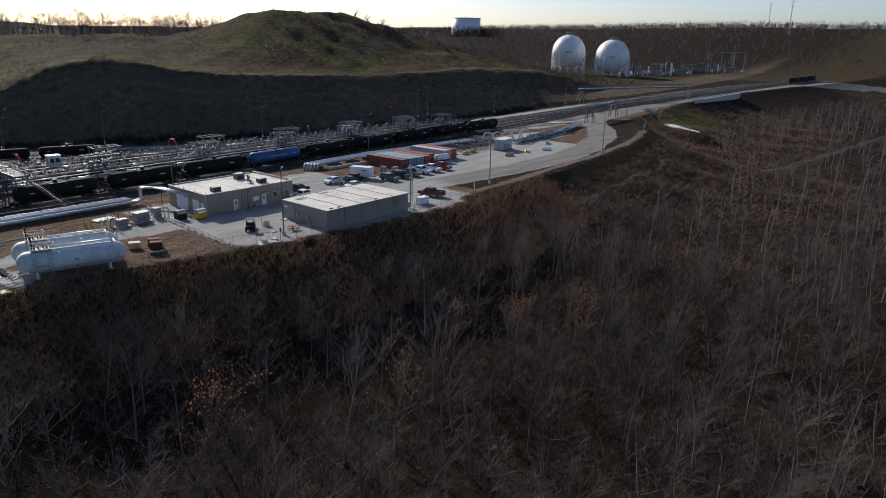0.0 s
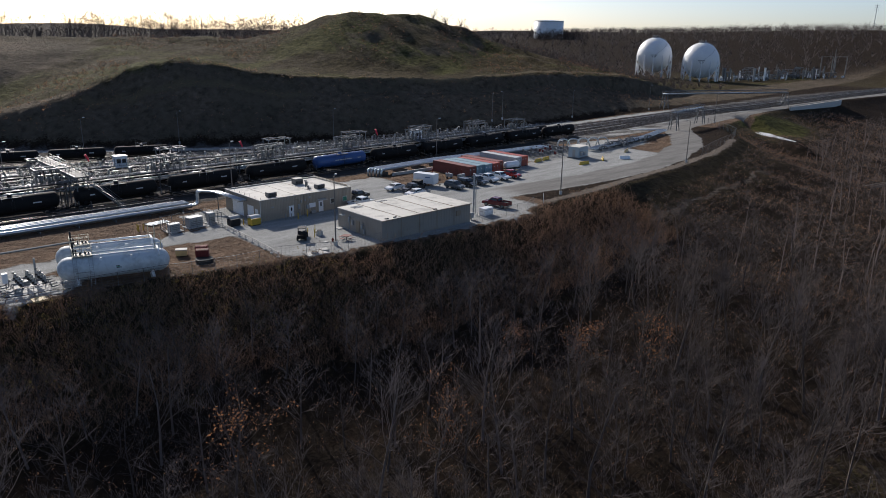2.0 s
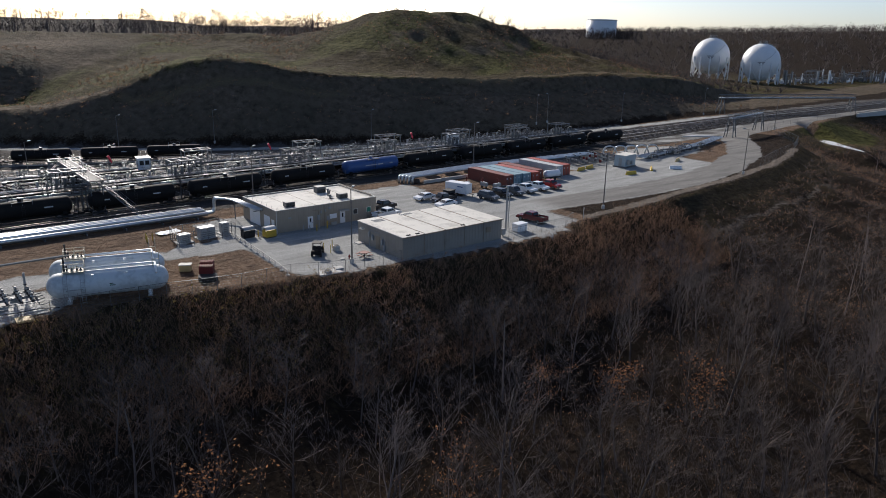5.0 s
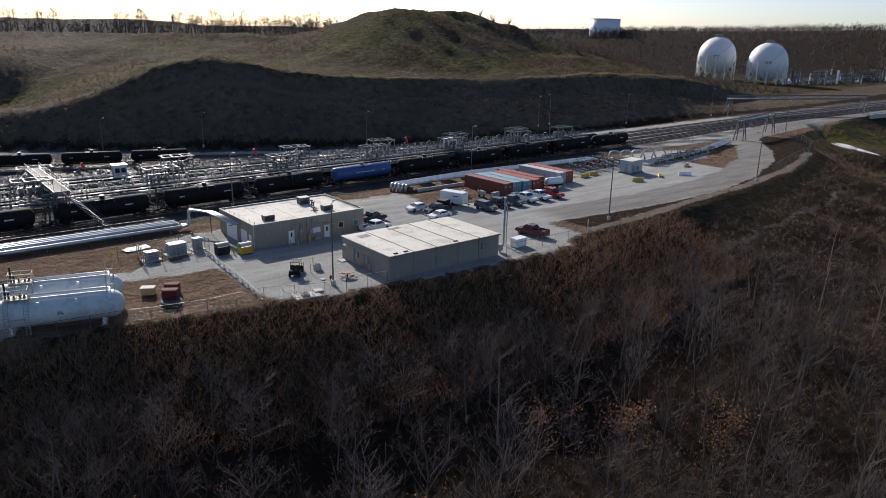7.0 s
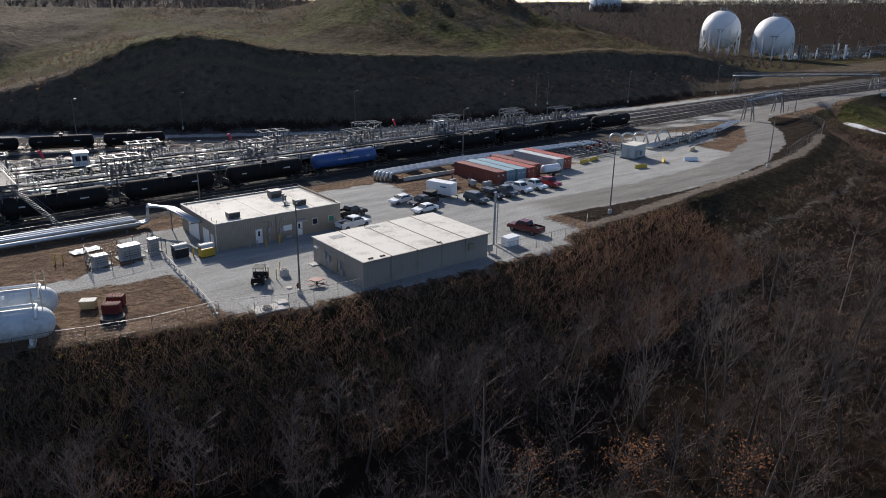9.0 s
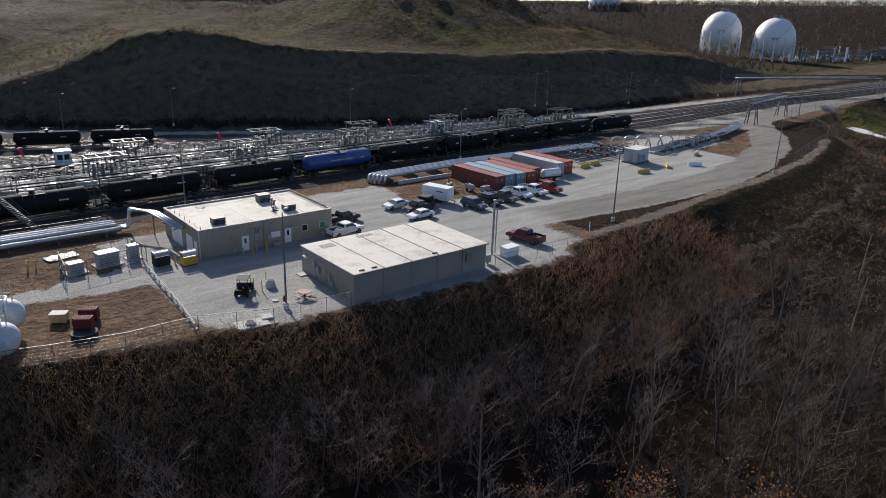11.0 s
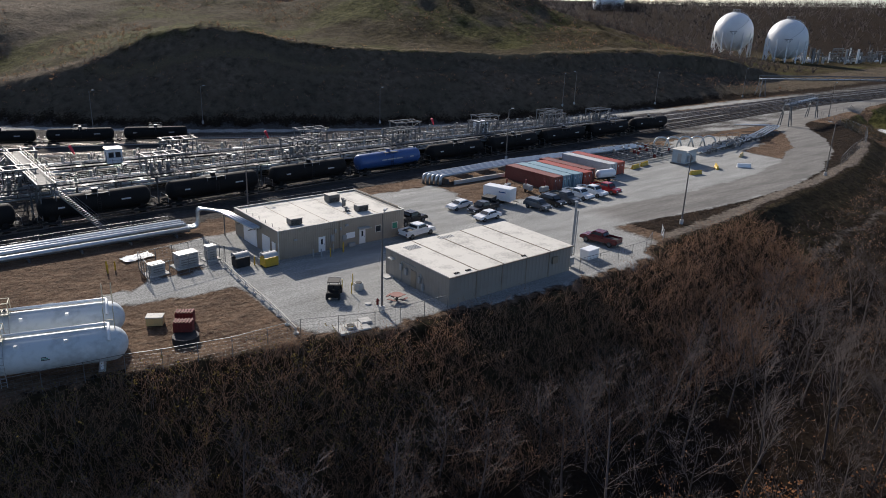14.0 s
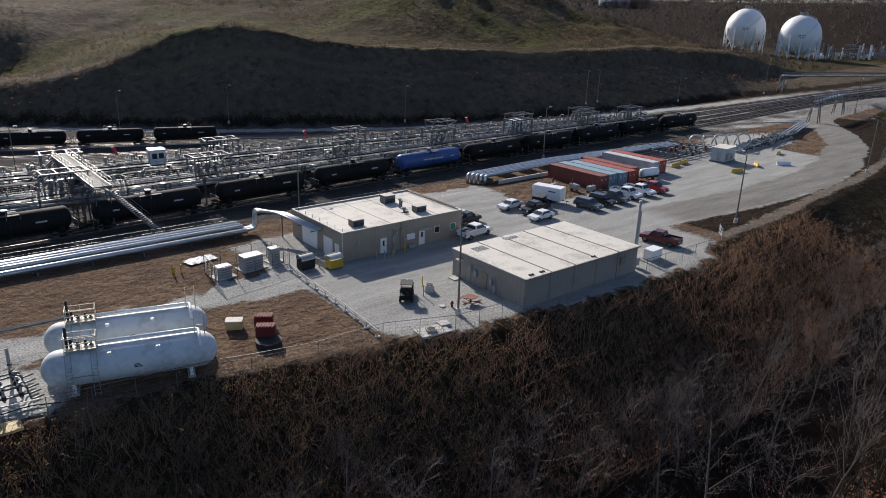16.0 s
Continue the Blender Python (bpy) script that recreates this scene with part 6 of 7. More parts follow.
    # twin mast, cooler and cabinet at the shed's far end
    ms = thing("antenna_mast", "tall twin-pole steel mast with rungs", "mast", pose(24.2, 3.4, 0))
    for x in (0, 0.75):
        part("pole", pipe([(x, x * 0.3, -0.1), (x, x * 0.3, 7.6 - x * 1.8)], 0.16 if x == 0 else 0.09, 10), M_GREY, ms)
    for k in range(8):
        part("rung", pipe([(-0.35, 0, 1.0 + k * 0.65), (0.75, 0.2, 1.0 + k * 0.65)], 0.035, 5), M_GREY, ms)
    part("cap", pipe([(0, 0, 7.6), (0, 0, 7.75)], [0.26, 0.2], 10), M_GREYC, ms)
    cb = thing("equipment_cabinet", "white equipment cabinet beside the shed", "cabinet", pose(24.6, 1.6, 0, 0, 0, 4))
    part("body", cube(0, 2.4, -0.7, 0.7, 0.1, 1.35, bevel=0.05), M_WHITE, cb)
    part("lid", cube(-0.05, 2.45, -0.75, 0.75, 1.354, 1.42), M_WHITE, cb)
    part("base", cube(0.05, 2.35, -0.65, 0.65, -0.1, 0.1), M_CONC, cb)
    lc = thing("meter_cabinet", "grey cabinet on a post by the shed", "cabinet", pose(21.0, 0.9, 0))
    part("body", cube(-0.3, 0.5, -0.3, 0.3, 0.3, 1.3, bevel=0.03), M_GREY, lc)
    part("leg", cube(0.0, 0.2, -0.1, 0.1, -0.1, 0.3), M_GREY, lc)


build_clutter()


def build_fence(pts, label, h=1.9, gap=3.0, wires=6, mesh_gap=0.6):
    """A wire fence on slim posts along points (x, y)."""
    t = thing("wire_fence", label, "fence", None, "wire fences")
    dense = []
    for (ax, ay), (bx, by) in zip(pts, pts[1:]):
        n = max(1, int(math.hypot(bx - ax, by - ay) / gap))
        dense += [(ax + (bx - ax) * k / n, ay + (by - ay) * k / n) for k in range(n)]
    dense.append(pts[-1])
    dense = [(x, y, on_land(x, y)) for x, y in dense]
    for x, y, z in dense:
        part("post", pipe([(x, y, z - 0.2), (x, y, z + h)], 0.035, 5), M_STEEL, t)
    bm = bmesh.new()
    for k in range(wires):
        o = 0.15 + (h - 0.2) * k / (wires - 1)
        tube(bm, [(x, y, z + o) for x, y, z in dense], 0.008 if k < wires - 1 else 0.032, 4, False)
    for (ax, ay, az), (bx, by, bz) in zip(dense, dense[1:]):
        n = max(1, int(math.hypot(bx - ax, by - ay) / mesh_gap))
        for k in range(n):
            x, y, z = (ax + (bx - ax) * k / n, ay + (by - ay) * k / n, az + (bz - az) * k / n)
            tube(bm, [(x, y, z + 0.1), (x, y, z + h)], 0.007, 3, False)
    part("wire", bm, M_STEEL, t)


build_fence([(-90, 8.6), (-49, 6.7), (-33, 4.6), (-24, 2.6), (-17, 2.4), (-10, -0.3), (-1, -1.0)], "thin wire fence along the yard edge")
build_fence([(20.5, -1.2), (28, -1.4), (34, -1.4), (38, 0.5)], "thin wire fence beside the gravel")
build_fence([(122, 10.5), (140, 15.5), (158, 19.5), (175, 26.5), (200, 51.5)], "tall chain-link fence along the bend of the road", 2.6, 4.0, 7, 0.8)
build_fence([(206, 53), (260, 54.5), (340, 61)], "wire fence along the embankment road", 2.0, 6.0, 4, 2.0)
gt = thing("fence_gate", "bent white fence gate at the gravel edge", "gate", pose(42.2, 1.6, 0, 0, 0, 40))
for s in (-1.2, 1.2):
    part("post", pipe([(s, 0, -0.3), (s, 0, 1.7)], 0.05, 6), M_GREYC, gt)
for z in (0.5, 1.0, 1.5):
    part("bar", pipe([(-1.2, 0, z), (1.2, 0, z)], 0.035, 5), M_GREYC, gt)
part("brace", pipe([(-1.2, 0, 0.5), (1.2, 0, 1.5)], 0.035, 5), M_GREYC, gt)


# ---- pipe gantries over the road ----
def build_gantry(a, b, h, label):
    a, b = Vector((*a, on_land(*a))), Vector((*b, on_land(*b)))
    t = thing("pipe_gantry", label, "gantry", None, "pipe gantries")
    d = (b - a).normalized()
    n = Vector((-d.y, d.x, 0))
    top = max(a.z, b.z) + h
    for p in (a, b):
        for s in (-1, 1):
            for e in (-1, 1):
                part("leg", pipe([p + n * s * 1.6 + d * e * 1.4 - Vector((0, 0, 0.3)), Vector((p.x, p.y, top)) + n * s * 0.9 + d * e * 0.5], 0.16, 6), M_STEEL, t)
        bm = bmesh.new()
        for s in (-1, 1):
            tube(bm, [p + n * s * 1.5 + d * -1.3 + Vector((0, 0, 0.6)), Vector((p.x, p.y, top - 1.5)) + n * s * 1.0 + d * 0.6], 0.07, 5)
            tube(bm, [p + n * s * 1.5 + d * 1.3 + Vector((0, 0, 0.6)), Vector((p.x, p.y, top - 1.5)) + n * s * 1.0 - d * 0.6], 0.07, 5)
        part("brace", bm, M_STEEL, t)
    A, B = Vector((a.x, a.y, top)) - d * 1.0, Vector((b.x, b.y, top)) + d * 1.0
    for s in (-0.9, 0.9):
        for z in (0.0, 1.5):
            part("chord", pipe([A + n * s + Vector((0, 0, z)), B + n * s + Vector((0, 0, z))], 0.13, 6), M_STEEL, t)
        k = 9
        bm = bmesh.new()
        for i in range(k):
            p, q = A.lerp(B, i / k), A.lerp(B, (i + 1) / k)
            tube(bm, [p + n * s, q + n * s + Vector((0, 0, 1.5))], 0.07, 5)
            tube(bm, [p + n * s, p + n * s + Vector((0, 0, 1.5))], 0.07, 5)
        part("lattice", bm, M_STEEL, t)
    for o in (-0.5, -0.1, 0.3, 0.6):
        part("pipe", pipe([A + n * o + Vector((0, 0, 0.35)), B + n * o + Vector((0, 0, 0.35))], 0.17, 8), M_CLAD, t, "", True)


build_gantry((172, 48.5), (199, 53.0), 6.0, "steel lattice pipe gantry spanning the road")
build_gantry((238, 92), (300, 63), 6.5, "steel lattice pipe gantry spanning the tracks")


# ---- beyond the yard ----
def build_sphere(x, y, ztop, rad, label):
    t = thing("storage_sphere", label, "storage sphere", Matrix.Translation((x, y, 0)), "white storage spheres")
    zc = ztop - rad
    zb = on_land(x, y)
    bm = bmesh.new()
    bmesh.ops.create_uvsphere(bm, u_segments=48, v_segments=32, radius=rad, matrix=Matrix.Translation((0, 0, zc)))
    part("shell", bm, M_SPHERE, t, "white painted welded shell", True)
    n = 12
    for k in range(n):
        a = 2 * math.pi * k / n
        c, s = math.cos(a), math.sin(a)
        part("leg", pipe([(c * rad, s * rad, zb - 0.5), (c * rad, s * rad, zc)], 0.45, 8), M_WHITE, t)
        b = 2 * math.pi * (k + 1) / n
        bm = bmesh.new()
        p, q = (c * rad, s * rad), (math.cos(b) * rad, math.sin(b) * rad)
        tube(bm, [(*p, zb + 1), (*q, zc - 3)], 0.14, 5)
        tube(bm, [(*q, zb + 1), (*p, zc - 3)], 0.14, 5)
        part("brace", bm, M_WHITE, t)
    part("top_platform", pipe([(0, 0, ztop - 0.3), (0, 0, ztop + 0.3)], 2.6, 14), M_GREY, t)
    bm = bmesh.new()
    for k in range(10):
        a = 2 * math.pi * k / 10
        tube(bm, [(2.5 * math.cos(a), 2.5 * math.sin(a), ztop), (2.5 * math.cos(a), 2.5 * math.sin(a), ztop + 1.7)], 0.12, 4)
    tube(bm, [(2.5 * math.cos(a * math.pi / 8), 2.5 * math.sin(a * math.pi / 8), ztop + 1.7) for a in range(17)], 0.1, 4, False)
    part("guard_rail", bm, M_GREY, t)
    for k in range(9):
        a0 = math.radians(-150 + k * 12)
        a1 = math.radians(-150 + (k + 1) * 12)
        e0, e1 = k / 9 * 1.35, (k + 1) / 9 * 1.35
        pa = Vector((math.cos(e0) * math.cos(a0), math.cos(e0) * math.sin(a0), math.sin(e0))) * (rad + 0.6)
        pb = Vector((math.cos(e1) * math.cos(a1), math.cos(e1) * math.sin(a1), math.sin(e1))) * (rad + 0.6)
        part("stair_flight", pipe([pa + Vector((0, 0, zc)), pb + Vector((0, 0, zc))], 0.14, 4), M_GREYC, t)
    # faded badge: plain bars facing the yard
    f = Vector((-0.86, -0.5, 0)).normalized()
    sd = Vector((f.y, -f.x, 0))
    for k in range(3):
        c = f * (rad + 0.03) + Vector((0, 0, zc + 0.3 - k * 0.9))
        w = 2.4 - 0.8 * k
        bm = bmesh.new()
        bm.faces.new([bm.verts.new(c + sd * i * w + Vector((0, 0, j))) for i, j in ((-1, -0.3), (1, -0.3), (1, 0.3), (-1, 0.3))])
        part("badge_bar", bm, M_GREY, t)


build_sphere(441.4, 224.6, 31.3, 13.0, "huge white storage sphere on legs by the trees")
build_sphere(442.6, 186.2, 28.3, 12.8, "huge white storage sphere on legs beside pipework")


def build_plant():
    t = thing("process_plant", "distant maze of grey process pipes and columns", "plant")
    rng = random.Random(41)
    for k in range(120):
        x, y = rng.uniform(450, 585), 0
        y = 178 - (x - 470) * 0.26 + rng.uniform(-14, 14)
        z = on_land(x, y)
        h = rng.choice((3, 4, 6, 8))
        if k % 3 == 0:
            part("column", pipe([(x, y, z - 0.5), (x, y, z + h * 1.2)], rng.uniform(0.3, 0.9), 8), rng.choice((M_STEEL, M_WHITE, M_GREY)), t)
        elif k % 3 == 1:
            L = rng.uniform(8, 20)
            part("pipe_rack", cube(x, x + L, y, y + 0.5, z + h, z + h + 0.5), M_STEEL, t)
            for q in range(3):
                part("rack_post", cube(x + q * L / 2.05, x + q * L / 2.05 + 0.3, y, y + 0.4, z - 0.5, z + h), M_STEEL, t)
        else:
            part("exchanger", pipe([(x, y, z + 1.5), (x + rng.uniform(4, 9), y + 1, z + 1.5)], rng.uniform(0.6, 1.2), 10), rng.choice((M_GREYC, M_STEEL, M_WHITE)), t)
    for x, y in ((572, 150), (586, 144)):
        part("portal", pipe([(x, y, on_land(x, y) - 0.5), (x, y, 18), (x + 10, y - 5, 18), (x + 10, y - 5, on_land(x, y) - 0.5)], 0.4, 6), M_STEEL, t)
    for x, y, h in ((600, 150, 24), (480, 190, 14), (540, 172, 12)):
        part("mast", pipe([(x, y, on_land(x, y) - 0.5), (x, y, h)], 0.3, 6), M_STEEL, t)


build_plant()


def build_far_tank():
    t = thing("storage_tank", "big white cylindrical tank half hidden by trees", "storage tank", Matrix.Translation((760, 592, 0)))
    z = on_land(760, 592) + 2
    part("shell", pipe([(0, 0, z - 13), (0, 0, z + 21)], 20.5, 40), M_WHITE, t, "", True)
    part("roof", pipe([(0, 0, z + 21), (0, 0, z + 22)], [20.8, 3], 40), M_WHITE, t)
    part("wind_girder", pipe([(0, 0, z + 19.6), (0, 0, z + 20)], 20.9, 40), M_GREYC, t)


build_far_tank()


def build_pylon(x, y, h, label):
    z = on_land(x, y)
    t = thing("power_pole", label, "power pole", Matrix.Translation((x, y, z)), "power poles")
    part("pole", pipe([(0, 0, -1), (0, 0, h)], [0.6, 0.35], 8), M_GREYC, t)
    for q in (0.97, 0.88, 0.79):
        part("cross_arm", pipe([(-2.6, 2.2, h * q), (2.6, -2.2, h * q)], 0.18, 5), M_GREYC, t)


build_pylon(935, 205, 44, "tall pale steel power pole on the rise")
build_pylon(1150, 300, 36, "distant pale steel power pole")


def build_bridge():
    """The concrete wing wall and arch under the far road."""
    t = thing("culvert_bridge", "pale concrete arched culvert under the road", "bridge")
    a, b = Vector((286, 55.5, 0)), Vector((354, 57.0, 0))
    d = (b - a).normalized()
    n = Vector((-d.y, d.x, 0))
    L = (b - a).length
    bm = bmesh.new()
    prof = [(0, -2.5)] + [(L * 0.34, -8)] + [(L * (0.34 + 0.22 * i / 12), -8 + 6.2 * math.sin(math.pi * i / 12)) for i in range(1, 12)] + [(L * 0.56, -8), (L, -3), (L, 1.0), (0, 1.0)]
    e = [[bm.verts.new(a + d * s + n * o + Vector((0, 0, z))) for s, z in prof] for o in (-1.6, -0.9)]
    k = len(prof)
    for i in range(k):
        j = (i + 1) % k
        bm.faces.new((e[0][i], e[0][j], e[1][j], e[1][i]))
    bm.faces.new(e[0]); bm.faces.new(e[1][::-1])
    part("wing_wall", bm, M_CONC, t)
    part("parapet", pipe([a + n * -1.25 + Vector((0, 0, 1.4)), b + n * -1.25 + Vector((0, 0, 1.4))], 0.12, 5), M_STEEL, t)
    bm = bmesh.new()
    q = [a + d * L * 0.36 + n * -0.85, a + d * L * 0.54 + n * -0.85]
    # thin dark slab behind the arch stands for the shade inside
    part("tunnel_shade_slab", box(bm, q[0].x, q[1].x, q[0].y, q[0].y + 0.2, -9, -2), M_DARK, t)


build_bridge()


def build_pond():
    bm = bmesh.new()
    c = Vector((223.6, 34.4))
    ring = []
    for k in range(28):
        a = 2 * math.pi * k / 28
        r = 1 + 0.25 * math.sin(3 * a + 1) + 0.12 * math.sin(7 * a)
        p = c + Vector((-0.61, -0.79)) * math.cos(a) * 12.5 * r + Vector((0.79, -0.61)) * math.sin(a) * 2.4 * r
        ring.append(p)
    mid = bm.verts.new((c.x, c.y, -5.2))
    vs = [bm.verts.new((p.x, p.y, -5.2)) for p in ring]
    for k in range(28):
        bm.faces.new((mid, vs[k], vs[(k + 1) % 28]))
    tagged(part("pond", bm, M_WATER), "small pale frozen pond on the grassy bank", "pond", kind="structure")


build_pond()


# ---- woods ----
def quads_mesh(name, co, faces, materials, index=None):
    me = bpy.data.meshes.new(name)
    k = faces.shape[1]
    me.vertices.add(len(co))
    me.vertices.foreach_set("co", np.asarray(co, np.float32).ravel())
    me.loops.add(faces.size)
    me.loops.foreach_set("vertex_index", faces.astype(np.int32).ravel())
    me.polygons.add(len(faces))
    me.polygons.foreach_set("loop_start", np.arange(0, faces.size, k, dtype=np.int32))
    for m in materials:
        me.materials.append(m)
    if index is not None:
        me.polygons.foreach_set("material_index", index.astype(np.int32))
    me.update(calc_edges=True)
    return me


def rods(p0, p1, r0, r1, sides=3):
    """Tapered rods as corner points and quads."""
    d = p1 - p0
    d = d / np.maximum(np.linalg.norm(d, axis=1, keepdims=True), 1e-6)
    ref = np.where(np.abs(d[:, 2:3]) > 0.8, np.array([[1.0, 0, 0]]), np.array([[0, 0, 1.0]]))
    u = np.cross(d, ref)
    u /= np.linalg.norm(u, axis=1, keepdims=True)
    v = np.cross(d, u)
    rings = []
    for p, r in ((p0, r0), (p1, r1)):
        for k in range(sides):
            a = 2 * math.pi * k / sides
            rings.append(p + (u * math.cos(a) + v * math.sin(a)) * r[:, None])
    co = np.stack(rings, 1).reshape(-1, 3)
    base = np.arange(len(p0))[:, None] * 2 * sides
    f = [np.concatenate([base + k, base + (k + 1) % sides, base + sides + (k + 1) % sides, base + sides + k], 1) for k in range(sides)]
    return co, np.stack(f, 1).reshape(-1, 4)


def leaves(p, size, rng):
    """Small folded leaf clumps, one quad each, at points."""
    a = rng.normal(size=p.shape)
    a /= np.linalg.norm(a, axis=1, keepdims=True)
    b = np.cross(a, rng.normal(size=p.shape))
    b /= np.maximum(np.linalg.norm(b, axis=1, keepdims=True), 1e-6)
    s = (size * rng.uniform(0.5, 1.3, len(p)))[:, None]
    co = np.stack([p - a * s, p - b * s * 0.6, p + a * s, p + b * s * 0.6], 1).reshape(-1, 3)
    return co, np.arange(len(p) * 4).reshape(-1, 4)


def grow(seed, height, spread=1.0, twigs=3, detail=1.0):
    """Rods of a bare tree: (level, p0, p1, r0, r1), and the twig ends."""
    rng = random.Random(seed)
    out, ends = [], []

    def branch(p, d, length, r, level):
        n = 3 if level < 2 else 2
        step = length / n
        spots = []
        for i in range(n):
            d = (d + Vector((rng.gauss(0, 0.13), rng.gauss(0, 0.13), rng.gauss(0.05, 0.07))) * (0.5 if level == 0 else 1.2)).normalized()
            q = p + d * step
            r1 = r * (0.78 if level else 0.72)
            out.append((level, p, q, r, r1))
            spots.append((p, q, r1, d))
            p, r = q, r1
        ends.append(p)
        if level >= twigs:
            return
        count = [int(9 * detail) + 3, int(5 * detail) + 1, int(4 * detail) + 1][level]
        for k in range(count):
            t = 0.32 + 0.68 * (k + rng.random()) / count if level == 0 else 0.2 + 0.8 * rng.random()
            i = min(int(t * n), n - 1)
            a, b, rr, dd = spots[i]
            at = a.lerp(b, t * n - i)
            side = Vector((rng.gauss(0, 1), rng.gauss(0, 1), 0)).normalized()
            rise = rng.uniform(0.45, 1.1) if level == 0 else rng.uniform(0.1, 0.8)
            nd = (dd * (0.55 if level else 0.35) + side * spread * rng.uniform(0.6, 1.0) + Vector((0, 0, rise * 0.6))).normalized()
            ln = length * ((0.62 - 0.3 * t) if level == 0 else rng.uniform(0.38, 0.62))
            branch(at, nd, ln, max(rr * (0.5 if level == 0 else 0.55), 0.011), level + 1)

    branch(Vector((0, 0, -0.4)), Vector((rng.gauss(0, 0.05), rng.gauss(0, 0.05), 1)).normalized(), height * 0.82, height * 0.0105 + 0.02, 0)
    lv = np.array([o[0] for o in out])
    p0, p1 = (np.array([tuple(o[k]) for o in out]) for k in (1, 2))
    r0, r1 = (np.array([o[k] for o in out]) for k in (3, 4))
    return lv, p0, p1, r0, r1, np.array([tuple(e) for e in ends])


TREES = []
for k in range(9):
    ht = (11, 13, 9.5, 14.5, 12, 10, 15.5, 8, 12.5)[k]
    lv, p0, p1, r0, r1, ends = grow(50 + k, ht, (0.9, 0.7, 1.1, 0.8, 1.0, 1.2, 0.7, 1.1, 0.9)[k], 3, 0.85)
    low = lv == 0
    co, f = rods(p0[low], p1[low], r0[low], r1[low], 6)
    trunk = quads_mesh("trunk", co, f, [M_BARK])
    co, f = rods(p0[~low], p1[~low], np.maximum(r0[~low], 0.014), np.maximum(r1[~low], 0.009))
    crown = quads_mesh("crown", co, f, [M_TWIG])
    rng = np.random.RandomState(k)
    pick = ends[rng.rand(len(ends)) < 0.5]
    pick = np.repeat(pick, 3, 0) + rng.normal(0, 0.3, (len(pick) * 3, 3))
    lc, lf = leaves(pick, np.full(len(pick), 0.13), rng)
    leafy = quads_mesh("leaves", lc, lf, [M_LEAFO])
    TREES.append((ht, trunk, crown, leafy))


def plant(x, y, k, size, turn, leafy=False):
    z = float(land(x, y))
    ht, trunk, crown, lm = TREES[k]
    ob = thing("bare_tree", "bare tree with rust-brown leaves clinging to its twigs" if leafy else "leafless grey-brown woodland tree on the slope", "tree", Matrix.Translation((x, y, z)) @ pose(0, 0, 0, 0, 0, turn) @ Matrix.Scale(size, 4), "trees of the wood")
    part("trunk", trunk, None, ob)
    c = part("crown", crown, None, ob)
    if leafy:
        part("leaves", lm, None, c)


def wood_spots(n, x0, x1, y0, y1, gap, seed, ok):
    """Random places at least gap apart for which ok(x, y) holds."""
    rng = random.Random(seed)
    cells, out = {}, []
    for _ in range(n * 12):
        x, y = rng.uniform(x0, x1), rng.uniform(y0, y1)
        if not ok(x, y):
            continue
        c = (int(x // gap), int(y // gap))
        if any(math.hypot(x - a, y - b) < gap for i in (-1, 0, 1) for j in (-1, 0, 1) for a, b in cells.get((c[0] + i, c[1] + j), ())):
            continue
        cells.setdefault(c, []).append((x, y))
        out.append((x, y))
        if len(out) == n:
            break
    return out


RUSTY = ((-4, -35), (-26, -40), (-40, -31), (-35, -33), (2, -29), (12, -40), (6, -35), (-14, -33))


def depth(x, y):
    return float(table(EDGE, x)) - y


def clearing(x, y):
    return math.hypot((x - 15) / 0.7, y + 76) < 11 or (math.hypot((x - 240) / 2.2, y - 42) < 12)


near_spots = wood_spots(270, -66, 62, -92, 0, 4.0, 4, lambda x, y: depth(x, y) > 13 and not clearing(x, y) and math.hypot(x + 52, y + 78) > 3)
rng = random.Random(8)
for x, y in near_spots:
    leafy = min(math.hypot(x - a, y - b) for a, b in RUSTY) < 3.2
    k, size = rng.randrange(9), rng.uniform(0.75, 1.15)
    room = 0.5 - float(land(x, y)) + max(depth(x, y) - 16, 0) * 0.22
    plant(x, y, k, min(size, room / TREES[k][0]), rng.uniform(0, 360), leafy)


def joined_wood(name, spots, label, lo, hi, seed, levels=2, twig=0.02, detail=0.8):
    """Many far trees in one mesh."""
    rng = np.random.RandomState(seed)
    kinds = [grow(300 + seed * 10 + k, 10, 1.25 + 0.2 * k, levels, detail) for k in range(6)]
    P0, P1, R0, R1 = [], [], [], []
    for x, y in spots:
        lv, p0, p1, r0, r1, ends = kinds[rng.randint(6)]
        s, a = rng.uniform(lo, hi) / 10, rng.uniform(0, 6.28)
        rot = np.array([[math.cos(a), math.sin(a), 0], [-math.sin(a), math.cos(a), 0], [0, 0, 1]]) * s
        o = np.array([x, y, float(land(x, y))])
        P0.append(p0 @ rot + o); P1.append(p1 @ rot + o)
        R0.append(np.maximum(r0 * s, twig)); R1.append(np.maximum(r1 * s, twig * 0.7))
    co, f = rods(np.concatenate(P0), np.concatenate(P1), np.concatenate(R0), np.concatenate(R1))
    return tagged(new(name, quads_mesh(name, co, f, [M_TWIG])), label, "woods", kind="stuff")


